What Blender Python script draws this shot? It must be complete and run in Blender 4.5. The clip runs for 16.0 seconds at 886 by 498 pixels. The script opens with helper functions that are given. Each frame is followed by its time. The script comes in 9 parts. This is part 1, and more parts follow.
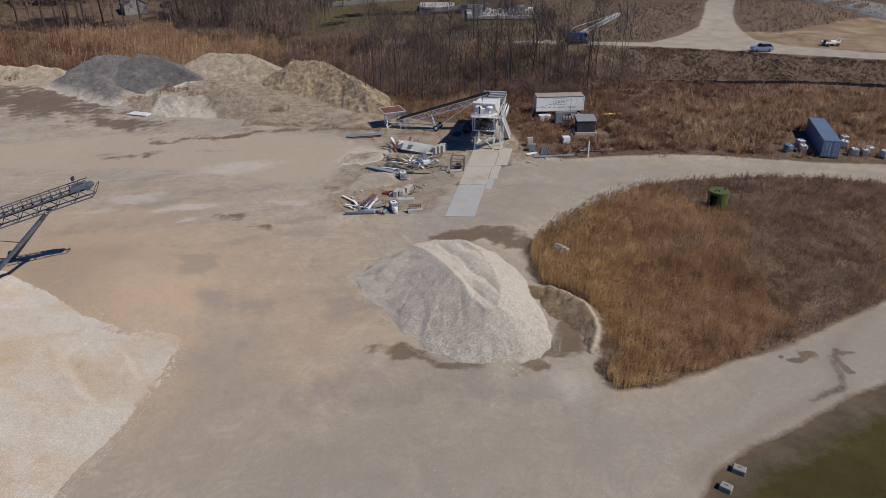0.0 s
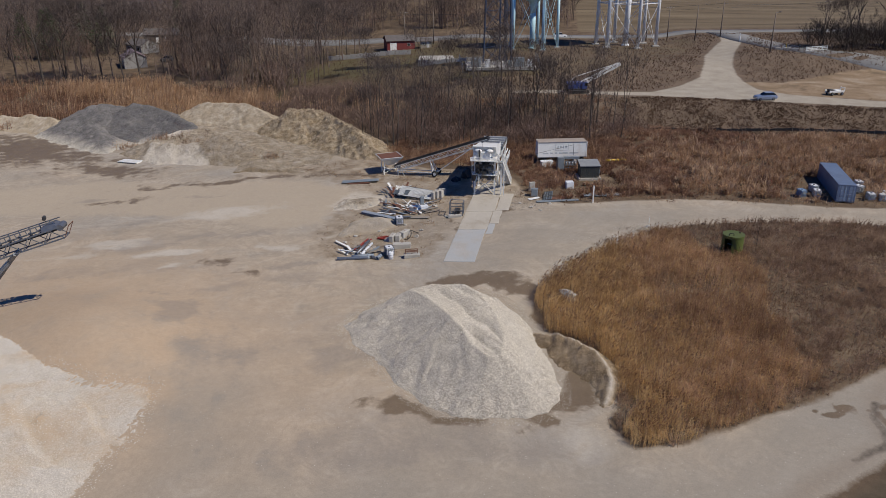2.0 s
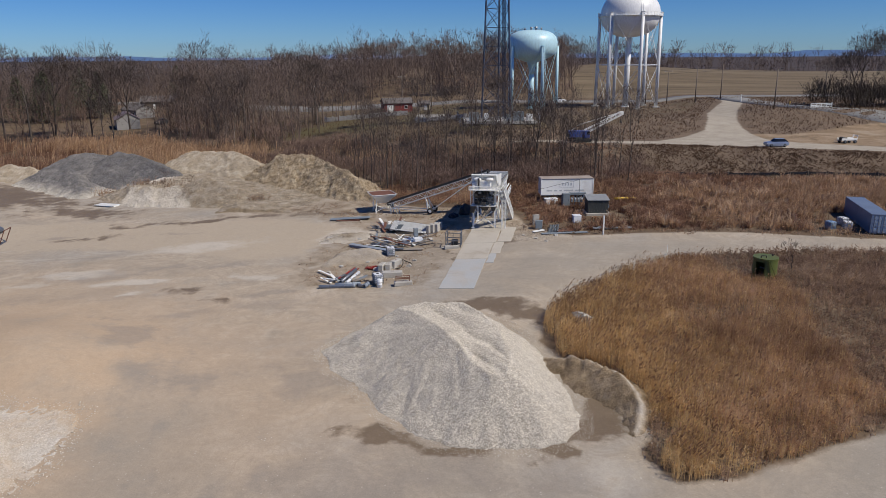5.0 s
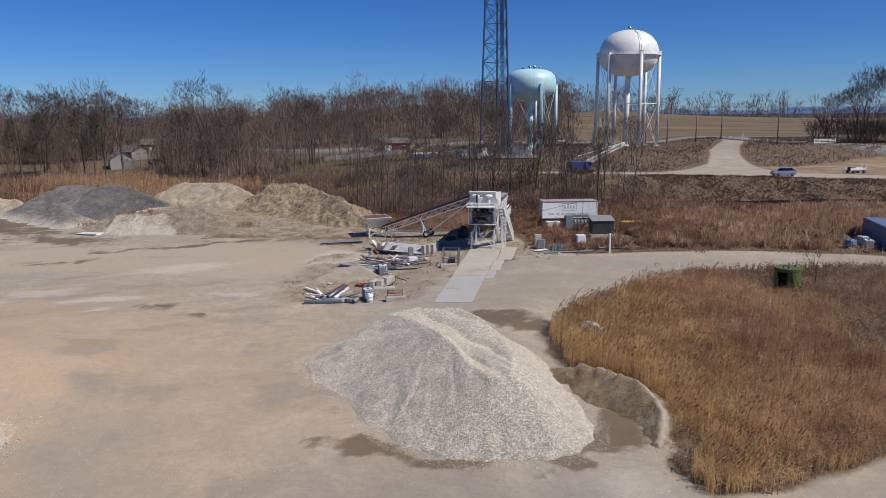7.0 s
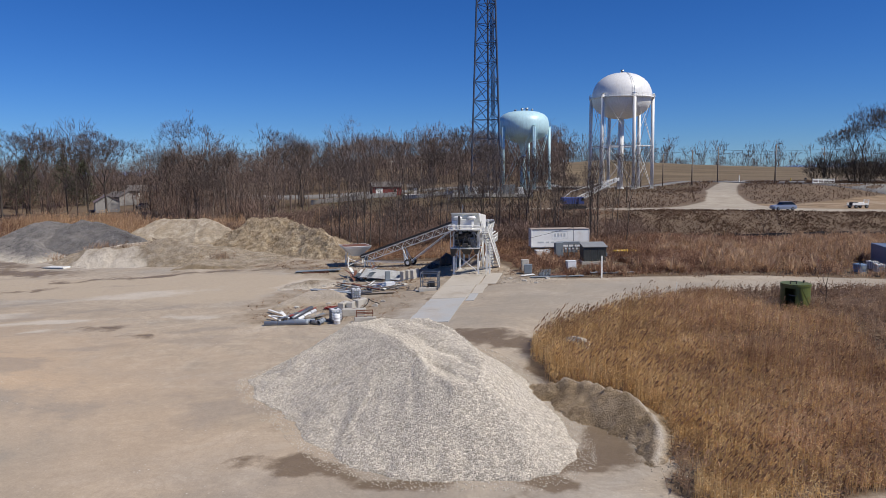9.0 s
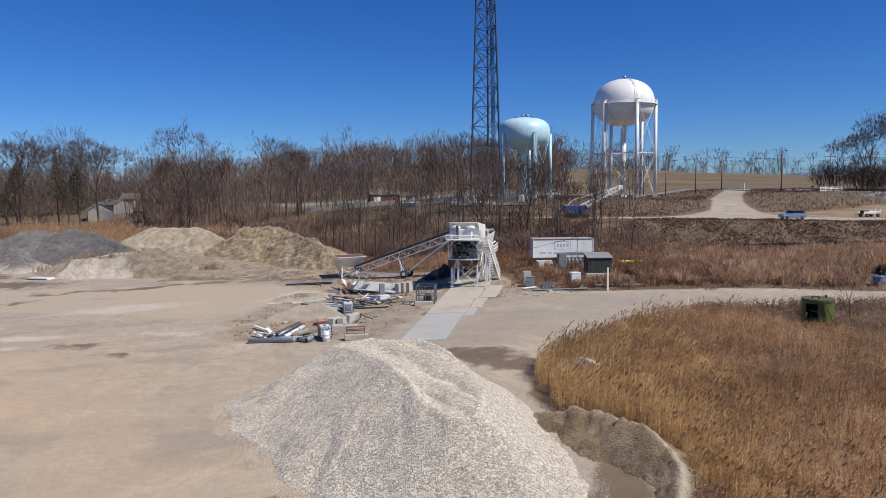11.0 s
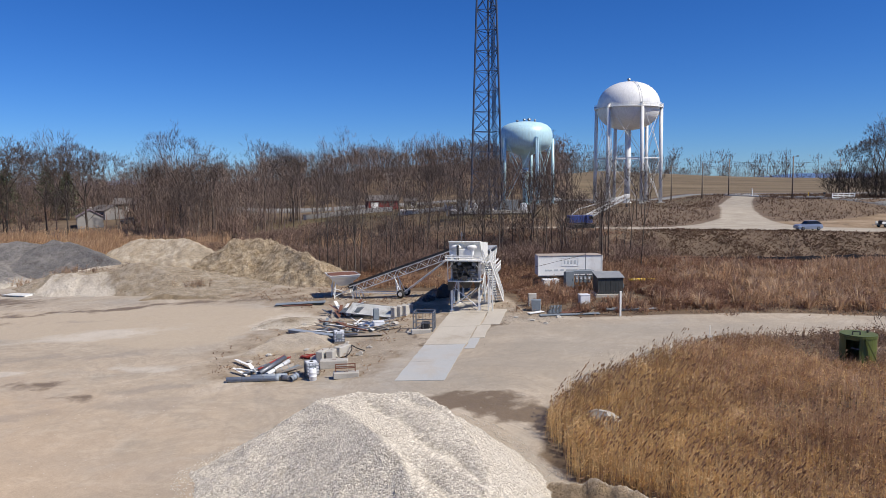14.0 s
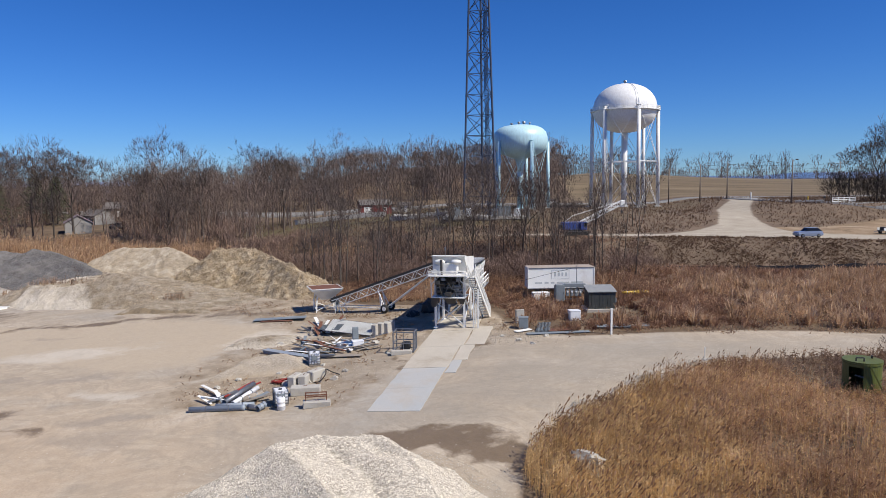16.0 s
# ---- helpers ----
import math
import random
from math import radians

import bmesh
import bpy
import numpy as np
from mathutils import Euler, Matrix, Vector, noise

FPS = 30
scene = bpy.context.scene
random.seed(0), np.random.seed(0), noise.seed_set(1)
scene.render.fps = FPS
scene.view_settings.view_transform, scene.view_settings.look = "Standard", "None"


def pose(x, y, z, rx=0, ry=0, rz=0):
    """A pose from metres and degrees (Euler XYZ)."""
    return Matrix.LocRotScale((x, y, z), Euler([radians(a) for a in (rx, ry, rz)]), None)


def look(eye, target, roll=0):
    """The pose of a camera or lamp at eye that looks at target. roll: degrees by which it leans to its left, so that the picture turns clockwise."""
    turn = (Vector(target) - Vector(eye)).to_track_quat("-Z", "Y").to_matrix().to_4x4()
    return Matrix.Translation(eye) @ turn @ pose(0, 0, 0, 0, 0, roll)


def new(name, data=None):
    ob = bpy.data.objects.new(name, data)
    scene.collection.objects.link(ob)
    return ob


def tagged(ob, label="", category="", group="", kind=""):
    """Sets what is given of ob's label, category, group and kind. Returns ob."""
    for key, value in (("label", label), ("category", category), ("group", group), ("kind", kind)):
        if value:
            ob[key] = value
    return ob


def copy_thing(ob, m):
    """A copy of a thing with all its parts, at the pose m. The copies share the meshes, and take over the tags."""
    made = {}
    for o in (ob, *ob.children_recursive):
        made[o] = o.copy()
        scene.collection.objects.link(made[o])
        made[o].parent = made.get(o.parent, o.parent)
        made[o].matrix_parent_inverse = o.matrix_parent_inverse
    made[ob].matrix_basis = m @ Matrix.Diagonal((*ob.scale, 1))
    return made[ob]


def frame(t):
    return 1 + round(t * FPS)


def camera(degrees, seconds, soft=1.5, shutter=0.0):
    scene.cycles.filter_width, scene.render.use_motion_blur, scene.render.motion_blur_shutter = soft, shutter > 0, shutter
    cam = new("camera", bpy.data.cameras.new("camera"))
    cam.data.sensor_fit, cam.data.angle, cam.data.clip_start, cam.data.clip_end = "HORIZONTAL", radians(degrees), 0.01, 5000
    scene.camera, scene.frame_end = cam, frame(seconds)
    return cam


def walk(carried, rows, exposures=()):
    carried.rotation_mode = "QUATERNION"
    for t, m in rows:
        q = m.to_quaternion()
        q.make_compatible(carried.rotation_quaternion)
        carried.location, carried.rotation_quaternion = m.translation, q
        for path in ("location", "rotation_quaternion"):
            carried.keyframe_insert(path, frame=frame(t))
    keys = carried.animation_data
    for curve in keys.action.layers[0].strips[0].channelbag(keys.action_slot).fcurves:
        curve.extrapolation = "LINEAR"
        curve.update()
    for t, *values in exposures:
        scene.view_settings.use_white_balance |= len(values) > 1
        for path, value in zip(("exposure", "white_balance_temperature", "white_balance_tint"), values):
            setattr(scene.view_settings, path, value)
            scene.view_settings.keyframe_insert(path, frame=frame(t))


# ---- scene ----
cam = camera(64.8, 16.0, 0.75)
METRES, EYE, TILT, LEAN, TURN = 47.2, 38.0, 0.0, 0.0, 0.0
ROWS = [
    (0.0, 0.0, 0.0, 0.0, -0.29, -27.27, 0.56),
    (0.5, 0.0001, 0.0199, -0.0063, -0.31, -26.06, 0.56),
    (1.0, 0.002, 0.0402, -0.0238, -0.31, -24.86, 0.55),
    (1.5, 0.0031, 0.0625, -0.0489, -0.3, -23.66, 0.53),
    (2.0, 0.0033, 0.088, -0.0779, -0.31, -22.47, 0.53),
    (2.5, 0.0037, 0.1149, -0.1109, -0.31, -21.29, 0.52),
    (3.0, 0.005, 0.1412, -0.1459, -0.33, -20.11, 0.51),
    (3.5, 0.0067, 0.1653, -0.1815, -0.34, -18.94, 0.49),
    (4.0, 0.0085, 0.1867, -0.2172, -0.36, -17.78, 0.47),
    (6.5, 0.0124, 0.2981, -0.378, -0.45, -12.03, 0.42),
    (7.0, 0.0177, 0.3224, -0.4073, -0.46, -10.92, 0.46),
    (7.5, 0.0303, 0.3486, -0.436, -0.48, -9.73, 0.49),
    (8.0, 0.0472, 0.3772, -0.4639, -0.5, -8.54, 0.49),
    (8.5, 0.0598, 0.4065, -0.4894, -0.51, -7.37, 0.47),
    (9.0, 0.0665, 0.4339, -0.5125, -0.52, -6.2, 0.46),
    (11.5, 0.0743, 0.547, -0.5144, -0.51, -5.53, 0.46),
    (12.0, 0.0748, 0.5727, -0.5081, -0.52, -5.52, 0.47),
    (12.5, 0.0749, 0.5937, -0.5036, -0.53, -5.54, 0.46),
    (13.0, 0.0754, 0.6127, -0.4971, -0.53, -5.55, 0.48),
    (13.5, 0.0756, 0.6317, -0.4874, -0.53, -5.54, 0.49),
    (14.0, 0.0765, 0.6495, -0.4786, -0.54, -5.55, 0.51),
    (14.5, 0.0802, 0.6669, -0.4705, -0.55, -5.54, 0.55),
    (15.0, 0.0879, 0.6842, -0.4634, -0.56, -5.55, 0.6),
    (15.5, 0.0987, 0.7031, -0.4585, -0.57, -5.54, 0.64),
    (16.0, 0.1136, 0.7226, -0.4541, -0.58, -5.55, 0.68),
]
walk(cam, [(t, pose(0, 0, EYE, TILT, LEAN, TURN) @ pose(METRES * x, METRES * y, METRES * z, 90 + pitch, roll, yaw)) for t, x, y, z, yaw, pitch, roll in ROWS],
     [(0.0, -0.34), (4.0, -0.22), (9.0, 0.0), (16.0, 0.24)])

# ---- light ----
SUN_EL = radians(49.0)
SUN_TO = Vector((0.88 * math.cos(SUN_EL), -0.475 * math.cos(SUN_EL), math.sin(SUN_EL))).normalized()
world = bpy.data.worlds.new("world")
scene.world = world
world.use_nodes = True
wn = world.node_tree
sky = wn.nodes.new("ShaderNodeTexSky")
sky.sky_type = "NISHITA"
sky.sun_disc = False
sky.sun_elevation = SUN_EL
sky.sun_rotation = math.atan2(SUN_TO.x, SUN_TO.y)
sky.altitude = 1500.0
sky.air_density, sky.dust_density, sky.ozone_density = 1.0, 0.2, 5.0
wn.nodes["Background"].inputs["Strength"].default_value = 0.063
deep = wn.nodes.new("ShaderNodeHueSaturation")
deep.inputs["Saturation"].default_value = 1.22
wn.links.new(sky.outputs["Color"], deep.inputs["Color"])
tone = wn.nodes.new("ShaderNodeMix")
tone.data_type, tone.blend_type = "RGBA", "MULTIPLY"
tone.inputs["Factor"].default_value = 1.0
tone.inputs[7].default_value = (0.62, 0.92, 1.42, 1)
wn.links.new(deep.outputs["Color"], tone.inputs[6])
wn.links.new(tone.outputs[2], wn.nodes["Background"].inputs["Color"])
sun_data = bpy.data.lights.new("sun", "SUN")
sun_data.energy, sun_data.angle, sun_data.color = 4.75, radians(0.55), (1.0, 0.93, 0.825)
sun = new("sun", sun_data)
sun.matrix_world = look(SUN_TO * 500, (0, 0, 0))


# ---- materials ----
def links(nt, a, b):
    nt.links.new(a, b)


def tex(nt, kind, vec=None, scale=1.0, **kw):
    n = nt.nodes.new(kind)
    if "Scale" in n.inputs:
        n.inputs["Scale"].default_value = scale
    for k, v in kw.items():
        n.inputs[k.replace("_", " ")].default_value = v
    if vec is not None:
        nt.links.new(vec, n.inputs["Vector"])
    return n


def ramp(nt, fac, stops):
    n = nt.nodes.new("ShaderNodeValToRGB")
    e = n.color_ramp.elements
    while len(e) < len(stops):
        e.new(0.5)
    for el, (p, c) in zip(e, stops):
        el.position = p
        el.color = (*c, 1) if len(c) == 3 else c
    nt.links.new(fac, n.inputs["Fac"])
    return n.outputs["Color"]


def mixc(nt, fac, a, b, blend="MIX"):
    n = nt.nodes.new("ShaderNodeMix")
    n.data_type, n.blend_type = "RGBA", blend
    for socket, v in ((n.inputs["Factor"], fac), (n.inputs[6], a), (n.inputs[7], b)):
        if isinstance(v, (int, float)):
            socket.default_value = v
        elif isinstance(v, (tuple, list)):
            socket.default_value = (*v, 1)
        else:
            nt.links.new(v, socket)
    return n.outputs[2]


def calc(nt, op, a, b=0.0, c=None, clamp=False):
    n = nt.nodes.new("ShaderNodeMath")
    n.operation, n.use_clamp = op, clamp
    for i, v in enumerate((a, b) if c is None else (a, b, c)):
        if isinstance(v, (int, float)):
            n.inputs[i].default_value = v
        else:
            nt.links.new(v, n.inputs[i])
    return n.outputs[0]


def material(name):
    m = bpy.data.materials.new(name)
    m.use_nodes = True
    return m, m.node_tree, m.node_tree.nodes["Principled BSDF"]


def bump(nt, bsdf, height, strength, dist):
    b = nt.nodes.new("ShaderNodeBump")
    b.inputs["Strength"].default_value, b.inputs["Distance"].default_value = strength, dist
    nt.links.new(height, b.inputs["Height"])
    nt.links.new(b.outputs["Normal"], bsdf.inputs["Normal"])


def surface(name, c1, c2, scale=3.0, rough=0.7, metal=0.0, grain=40.0, relief=0.15, stain=None, amount=0.35, island=0.0, obrand=0.0, stretch=None, coat=0.0):
    """Two colours mixed by broad noise, darkened and lightened by fine grain, with stains of a third colour."""
    m, nt, bs = material(name)
    co = nt.nodes.new("ShaderNodeTexCoord").outputs["Object"]
    if stretch:
        mp = nt.nodes.new("ShaderNodeMapping")
        mp.inputs["Scale"].default_value = stretch
        nt.links.new(co, mp.inputs["Vector"])
        co = mp.outputs["Vector"]
    big = tex(nt, "ShaderNodeTexNoise", co, scale, Detail=5.0, Roughness=0.6)
    fine = tex(nt, "ShaderNodeTexNoise", co, grain, Detail=3.0, Roughness=0.6)
    col = mixc(nt, calc(nt, "MULTIPLY_ADD", big.outputs["Fac"], 2.4, -0.7, True), c1, c2)
    if stain:
        st = tex(nt, "ShaderNodeTexNoise", co, scale * 0.6, Detail=8.0, Roughness=0.75)
        f = calc(nt, "MULTIPLY", calc(nt, "MULTIPLY_ADD", st.outputs["Fac"], 5.0, -2.6, True), amount)
        col = mixc(nt, f, col, stain)
    g = calc(nt, "MULTIPLY_ADD", fine.outputs["Fac"], 0.5, 0.75)
    if island:
        ge = nt.nodes.new("ShaderNodeNewGeometry")
        g = calc(nt, "MULTIPLY", g, calc(nt, "MULTIPLY_ADD", ge.outputs["Random Per Island"], island * 2, 1 - island))
    if obrand:
        oi = nt.nodes.new("ShaderNodeObjectInfo")
        g = calc(nt, "MULTIPLY", g, calc(nt, "MULTIPLY_ADD", oi.outputs["Random"], obrand * 2, 1 - obrand))
    hs = nt.nodes.new("ShaderNodeHueSaturation")
    nt.links.new(col, hs.inputs["Color"])
    nt.links.new(g, hs.inputs["Value"])
    nt.links.new(hs.outputs["Color"], bs.inputs["Base Color"])
    bs.inputs["Roughness"].default_value, bs.inputs["Metallic"].default_value = rough, metal
    if coat:
        bs.inputs["Coat Weight"].default_value = coat
    if relief:
        bump(nt, bs, fine.outputs["Fac"], relief, 0.02)
    return m


def stalks(name, low, mid, high, rough=0.85):
    """Dry stems and leaves: each stem takes its own tone, and wide patches differ."""
    m, nt, bs = material(name)
    ge = nt.nodes.new("ShaderNodeNewGeometry")
    patch = tex(nt, "ShaderNodeTexNoise", ge.outputs["Position"], 0.13, Detail=7.0, Roughness=0.72)
    tuft = tex(nt, "ShaderNodeTexNoise", ge.outputs["Position"], 0.75, Detail=3.0, Roughness=0.6)
    f = calc(nt, "ADD", calc(nt, "MULTIPLY", ge.outputs["Random Per Island"], 0.34), calc(nt, "MULTIPLY_ADD", patch.outputs["Fac"], 2.2, -0.82))
    f = calc(nt, "ADD", f, calc(nt, "MULTIPLY_ADD", tuft.outputs["Fac"], 1.7, -0.85), None, True)
    col = ramp(nt, f, [(0.06, low), (0.56, mid), (1.0, high)])
    nt.links.new(col, bs.inputs["Base Color"])
    bs.inputs["Roughness"].default_value = rough
    bs.inputs["Specular IOR Level"].default_value = 0.15
    tl = nt.nodes.new("ShaderNodeBsdfTranslucent")
    nt.links.new(col, tl.inputs["Color"])
    mx = nt.nodes.new("ShaderNodeMixShader")
    mx.inputs[0].default_value = 0.5
    nt.links.new(bs.outputs[0], mx.inputs[1])
    nt.links.new(tl.outputs[0], mx.inputs[2])
    nt.links.new(mx.outputs[0], nt.nodes["Material Output"].inputs["Surface"])
    return m


M_PAINT = surface("white_paint", (0.82, 0.82, 0.79), (0.74, 0.74, 0.70), 0.7, 0.45, grain=25, relief=0.05, stain=(0.36, 0.29, 0.22), amount=0.4)
M_TANKW = surface("tank_white", (0.80, 0.80, 0.78), (0.72, 0.73, 0.73), 0.12, 0.4, grain=3, relief=0.02, stain=(0.45, 0.43, 0.40), amount=0.25, stretch=(1, 1, 0.25))
M_TANKB = surface("tank_blue", (0.50, 0.72, 0.78), (0.44, 0.66, 0.74), 0.12, 0.4, grain=3, relief=0.02, stain=(0.30, 0.42, 0.46), amount=0.25, stretch=(1, 1, 0.25))
M_DARK = surface("dark_steel", (0.035, 0.037, 0.04), (0.07, 0.065, 0.06), 2.0, 0.55, 0.3, stain=(0.12, 0.06, 0.03))
M_GALV = surface("galvanised_steel", (0.16, 0.18, 0.21), (0.25, 0.26, 0.28), 2.0, 0.45, 0.6, stain=(0.14, 0.09, 0.06))
M_MASTBLUE = surface("lattice_steel", (0.05, 0.07, 0.115), (0.075, 0.095, 0.14), 1.0, 0.5, 0.4)
M_BELT = surface("rubber_belt", (0.018, 0.018, 0.018), (0.035, 0.033, 0.03), 3.0, 0.8)
M_TYRE = surface("tyre_rubber", (0.015, 0.015, 0.015), (0.03, 0.03, 0.03), 6.0, 0.85)
M_RUST = surface("rusted_steel", (0.12, 0.05, 0.032), (0.18, 0.078, 0.048), 4.0, 0.85, relief=0.3, stain=(0.06, 0.03, 0.02))
M_RED = surface("red_paint", (0.32, 0.035, 0.025), (0.22, 0.03, 0.022), 1.0, 0.55, stain=(0.12, 0.04, 0.03))
M_CONC = surface("pale_concrete", (0.46, 0.44, 0.40), (0.36, 0.34, 0.30), 0.8, 0.9, grain=18, relief=0.25, stain=(0.22, 0.19, 0.15), obrand=0.08)
M_CONT = surface("container_blue", (0.12, 0.16, 0.24), (0.16, 0.205, 0.29), 0.5, 0.45, relief=0.05, stain=(0.10, 0.09, 0.09), amount=0.3)
M_CONTDOOR = surface("container_door_blue", (0.20, 0.27, 0.38), (0.26, 0.33, 0.43), 0.8, 0.5, relief=0.05, stain=(0.12, 0.12, 0.12), amount=0.3)
M_TRAIL = surface("trailer_white", (0.80, 0.81, 0.79), (0.73, 0.74, 0.72), 0.5, 0.4, relief=0.04, stain=(0.36, 0.29, 0.22), amount=0.5)
M_TRAILROOF = surface("trailer_roof", (0.30, 0.24, 0.19), (0.40, 0.35, 0.30), 0.8, 0.7)
M_GREEN = surface("green_tank_paint", (0.075, 0.10, 0.022), (0.115, 0.13, 0.032), 0.8, 0.5, relief=0.08, stain=(0.10, 0.055, 0.02), amount=0.75)
M_SHED = surface("charcoal_siding", (0.03, 0.035, 0.035), (0.05, 0.053, 0.05), 1.5, 0.6)
M_SHEDROOF = surface("grey_roofing", (0.20, 0.21, 0.22), (0.28, 0.29, 0.29), 1.5, 0.6)
M_GREYBOX = surface("grey_enclosure", (0.17, 0.20, 0.22), (0.22, 0.25, 0.27), 2.0, 0.5)
M_PLASTIC = surface("milky_plastic", (0.74, 0.76, 0.78), (0.66, 0.68, 0.70), 1.5, 0.4, relief=0.03, stain=(0.30, 0.28, 0.24))
M_BLUEPL = surface("blue_plastic", (0.16, 0.28, 0.46), (0.22, 0.34, 0.50), 1.5, 0.45)
M_WOOD = surface("weathered_wood", (0.20, 0.17, 0.14), (0.32, 0.28, 0.23), 2.0, 0.85, grain=12, relief=0.3, stretch=(6, 6, 0.6), obrand=0.2)
M_POLE = surface("pole_wood", (0.14, 0.11, 0.085), (0.22, 0.18, 0.15), 1.0, 0.85, grain=12, relief=0.3, stretch=(6, 6, 0.6))
M_PVC = surface("grey_pipe", (0.20, 0.25, 0.31), (0.30, 0.33, 0.37), 1.5, 0.5, stain=(0.30, 0.26, 0.2))
M_YELLOW = surface("yellow_paint", (0.62, 0.42, 0.03), (0.55, 0.36, 0.04), 3.0, 0.5)
M_BARN = surface("red_barn_siding", (0.20, 0.035, 0.03), (0.15, 0.03, 0.027), 0.6, 0.7, stretch=(3, 3, 0.3))
M_BROWN = surface("brown_siding", (0.15, 0.12, 0.095), (0.11, 0.09, 0.07), 0.6, 0.8)
M_OLDCONC = surface("weathered_concrete", (0.30, 0.28, 0.25), (0.22, 0.205, 0.18), 0.9, 0.9, grain=16, relief=0.3, stain=(0.13, 0.12, 0.09))
M_SHINGLE = surface("roof_shingle", (0.10, 0.09, 0.085), (0.15, 0.13, 0.12), 0.8, 0.9)
M_SIDING = surface("pale_siding", (0.30, 0.29, 0.28), (0.24, 0.23, 0.22), 0.6, 0.7, stretch=(1, 1, 4))
M_DULLROOF = surface("dull_purple_roofing", (0.15, 0.115, 0.125), (0.20, 0.155, 0.165), 0.8, 0.85)
M_CREAM = surface("cream_siding", (0.40, 0.35, 0.26), (0.34, 0.30, 0.22), 0.6, 0.8)
M_CARBLUE = surface("car_blue", (0.22, 0.26, 0.34), (0.26, 0.30, 0.38), 0.4, 0.28, 0.3, relief=0.0, coat=0.6)
M_CARWHITE = surface("car_white", (0.72, 0.73, 0.74), (0.66, 0.67, 0.68), 0.4, 0.3, 0.0, relief=0.0, coat=0.6)
M_CRANEBLUE = surface("crane_blue", (0.03, 0.06, 0.22), (0.05, 0.08, 0.26), 0.8, 0.45)
M_GLASS = surface("tinted_glass", (0.012, 0.014, 0.016), (0.02, 0.022, 0.025), 1.0, 0.08, relief=0.0)
M_ASPH = surface("road_asphalt", (0.19, 0.185, 0.175), (0.24, 0.235, 0.225), 0.15, 0.9, grain=8, relief=0.1, stain=(0.1, 0.1, 0.1))
M_TEXT = surface("grey_lettering", (0.42, 0.46, 0.48), (0.46, 0.49, 0.50), 2.0, 0.6, relief=0.0)
M_BARKD = surface("dark_bark", (0.055, 0.045, 0.038), (0.10, 0.082, 0.068), 1.5, 0.95, grain=9, relief=0.4, island=0.25)
M_TWIG = surface("bare_twigs", (0.12, 0.082, 0.065), (0.18, 0.125, 0.10), 0.2, 0.95, grain=9, relief=0.0, island=0.35)
M_WOODS = surface("far_bare_trees", (0.115, 0.081, 0.066), (0.18, 0.132, 0.107), 0.03, 0.95, grain=2, relief=0.0, island=0.5)
M_SPRUCE = surface("spruce_needles", (0.055, 0.068, 0.032), (0.10, 0.108, 0.056), 0.5, 0.9, relief=0.0, island=0.4)
M_REED = stalks("golden_reed", (0.42, 0.275, 0.145), (0.69, 0.485, 0.24), (0.84, 0.665, 0.40))
M_PLUME = stalks("reed_plume", (0.17, 0.098, 0.06), (0.31, 0.185, 0.105), (0.44, 0.29, 0.175))
M_WEED = stalks("brown_weed", (0.21, 0.135, 0.093), (0.42, 0.29, 0.195), (0.64, 0.48, 0.325))
M_BRUSH = stalks("red_brown_brush", (0.16, 0.086, 0.060), (0.36, 0.215, 0.14), (0.66, 0.455, 0.295))
M_STRAW = stalks("pale_straw", (0.30, 0.175, 0.105), (0.56, 0.37, 0.225), (0.76, 0.54, 0.35))
M_BANK = stalks("dark_bank_growth", (0.085, 0.052, 0.036), (0.18, 0.115, 0.076), (0.31, 0.21, 0.14))
M_TUSSOCK = stalks("tussock_straw", (0.30, 0.19, 0.12), (0.52, 0.36, 0.235), (0.68, 0.51, 0.355))
M_BELTREED = stalks("tawny_reed", (0.36, 0.225, 0.14), (0.60, 0.41, 0.25), (0.76, 0.57, 0.37))
M_THICKET = surface("thicket_twigs", (0.16, 0.104, 0.079), (0.255, 0.172, 0.132), 0.15, 0.95, grain=9, relief=0.0, island=0.4)
M_SLABBLUE = surface("grey_slab_concrete", (0.385, 0.40, 0.40), (0.44, 0.425, 0.395), 0.3, 0.85, grain=14, relief=0.15, stain=(0.40, 0.335, 0.255), amount=0.75)
M_SLABTAN = surface("tan_slab_concrete", (0.49, 0.45, 0.38), (0.43, 0.385, 0.315), 0.3, 0.9, grain=10, relief=0.2, stain=(0.30, 0.245, 0.18), amount=0.8)
M_TARP = surface("black_tarpaulin", (0.012, 0.013, 0.015), (0.03, 0.03, 0.034), 1.5, 0.5, grain=6, relief=0.2)
M_HEDGE = surface("hedge_twigs", (0.05, 0.04, 0.032), (0.085, 0.065, 0.052), 0.15, 0.95, grain=9, relief=0.0, island=0.4)
M_TALLTWIG = surface("tall_tree_twigs", (0.075, 0.058, 0.050), (0.12, 0.092, 0.079), 0.2, 0.95, grain=9, relief=0.0, island=0.35)
M_POLETREE = surface("pale_sapling_bark", (0.17, 0.14, 0.12), (0.25, 0.21, 0.18), 0.2, 0.95, grain=9, relief=0.0, island=0.4)


# ---- building helpers ----
def bm_box(bm, c, s, rot=None, bevel=0.0):
    r = bmesh.ops.create_cube(bm, size=1.0)
    m = Matrix.Translation(c) @ (rot.to_4x4() if rot is not None else Matrix()) @ Matrix.Diagonal((*s, 1))
    bmesh.ops.transform(bm, matrix=m, verts=r["verts"])
    if bevel:
        edges = list({e for v in r["verts"] for e in v.link_edges})
        bmesh.ops.bevel(bm, geom=edges, offset=bevel, segments=1, affect="EDGES")


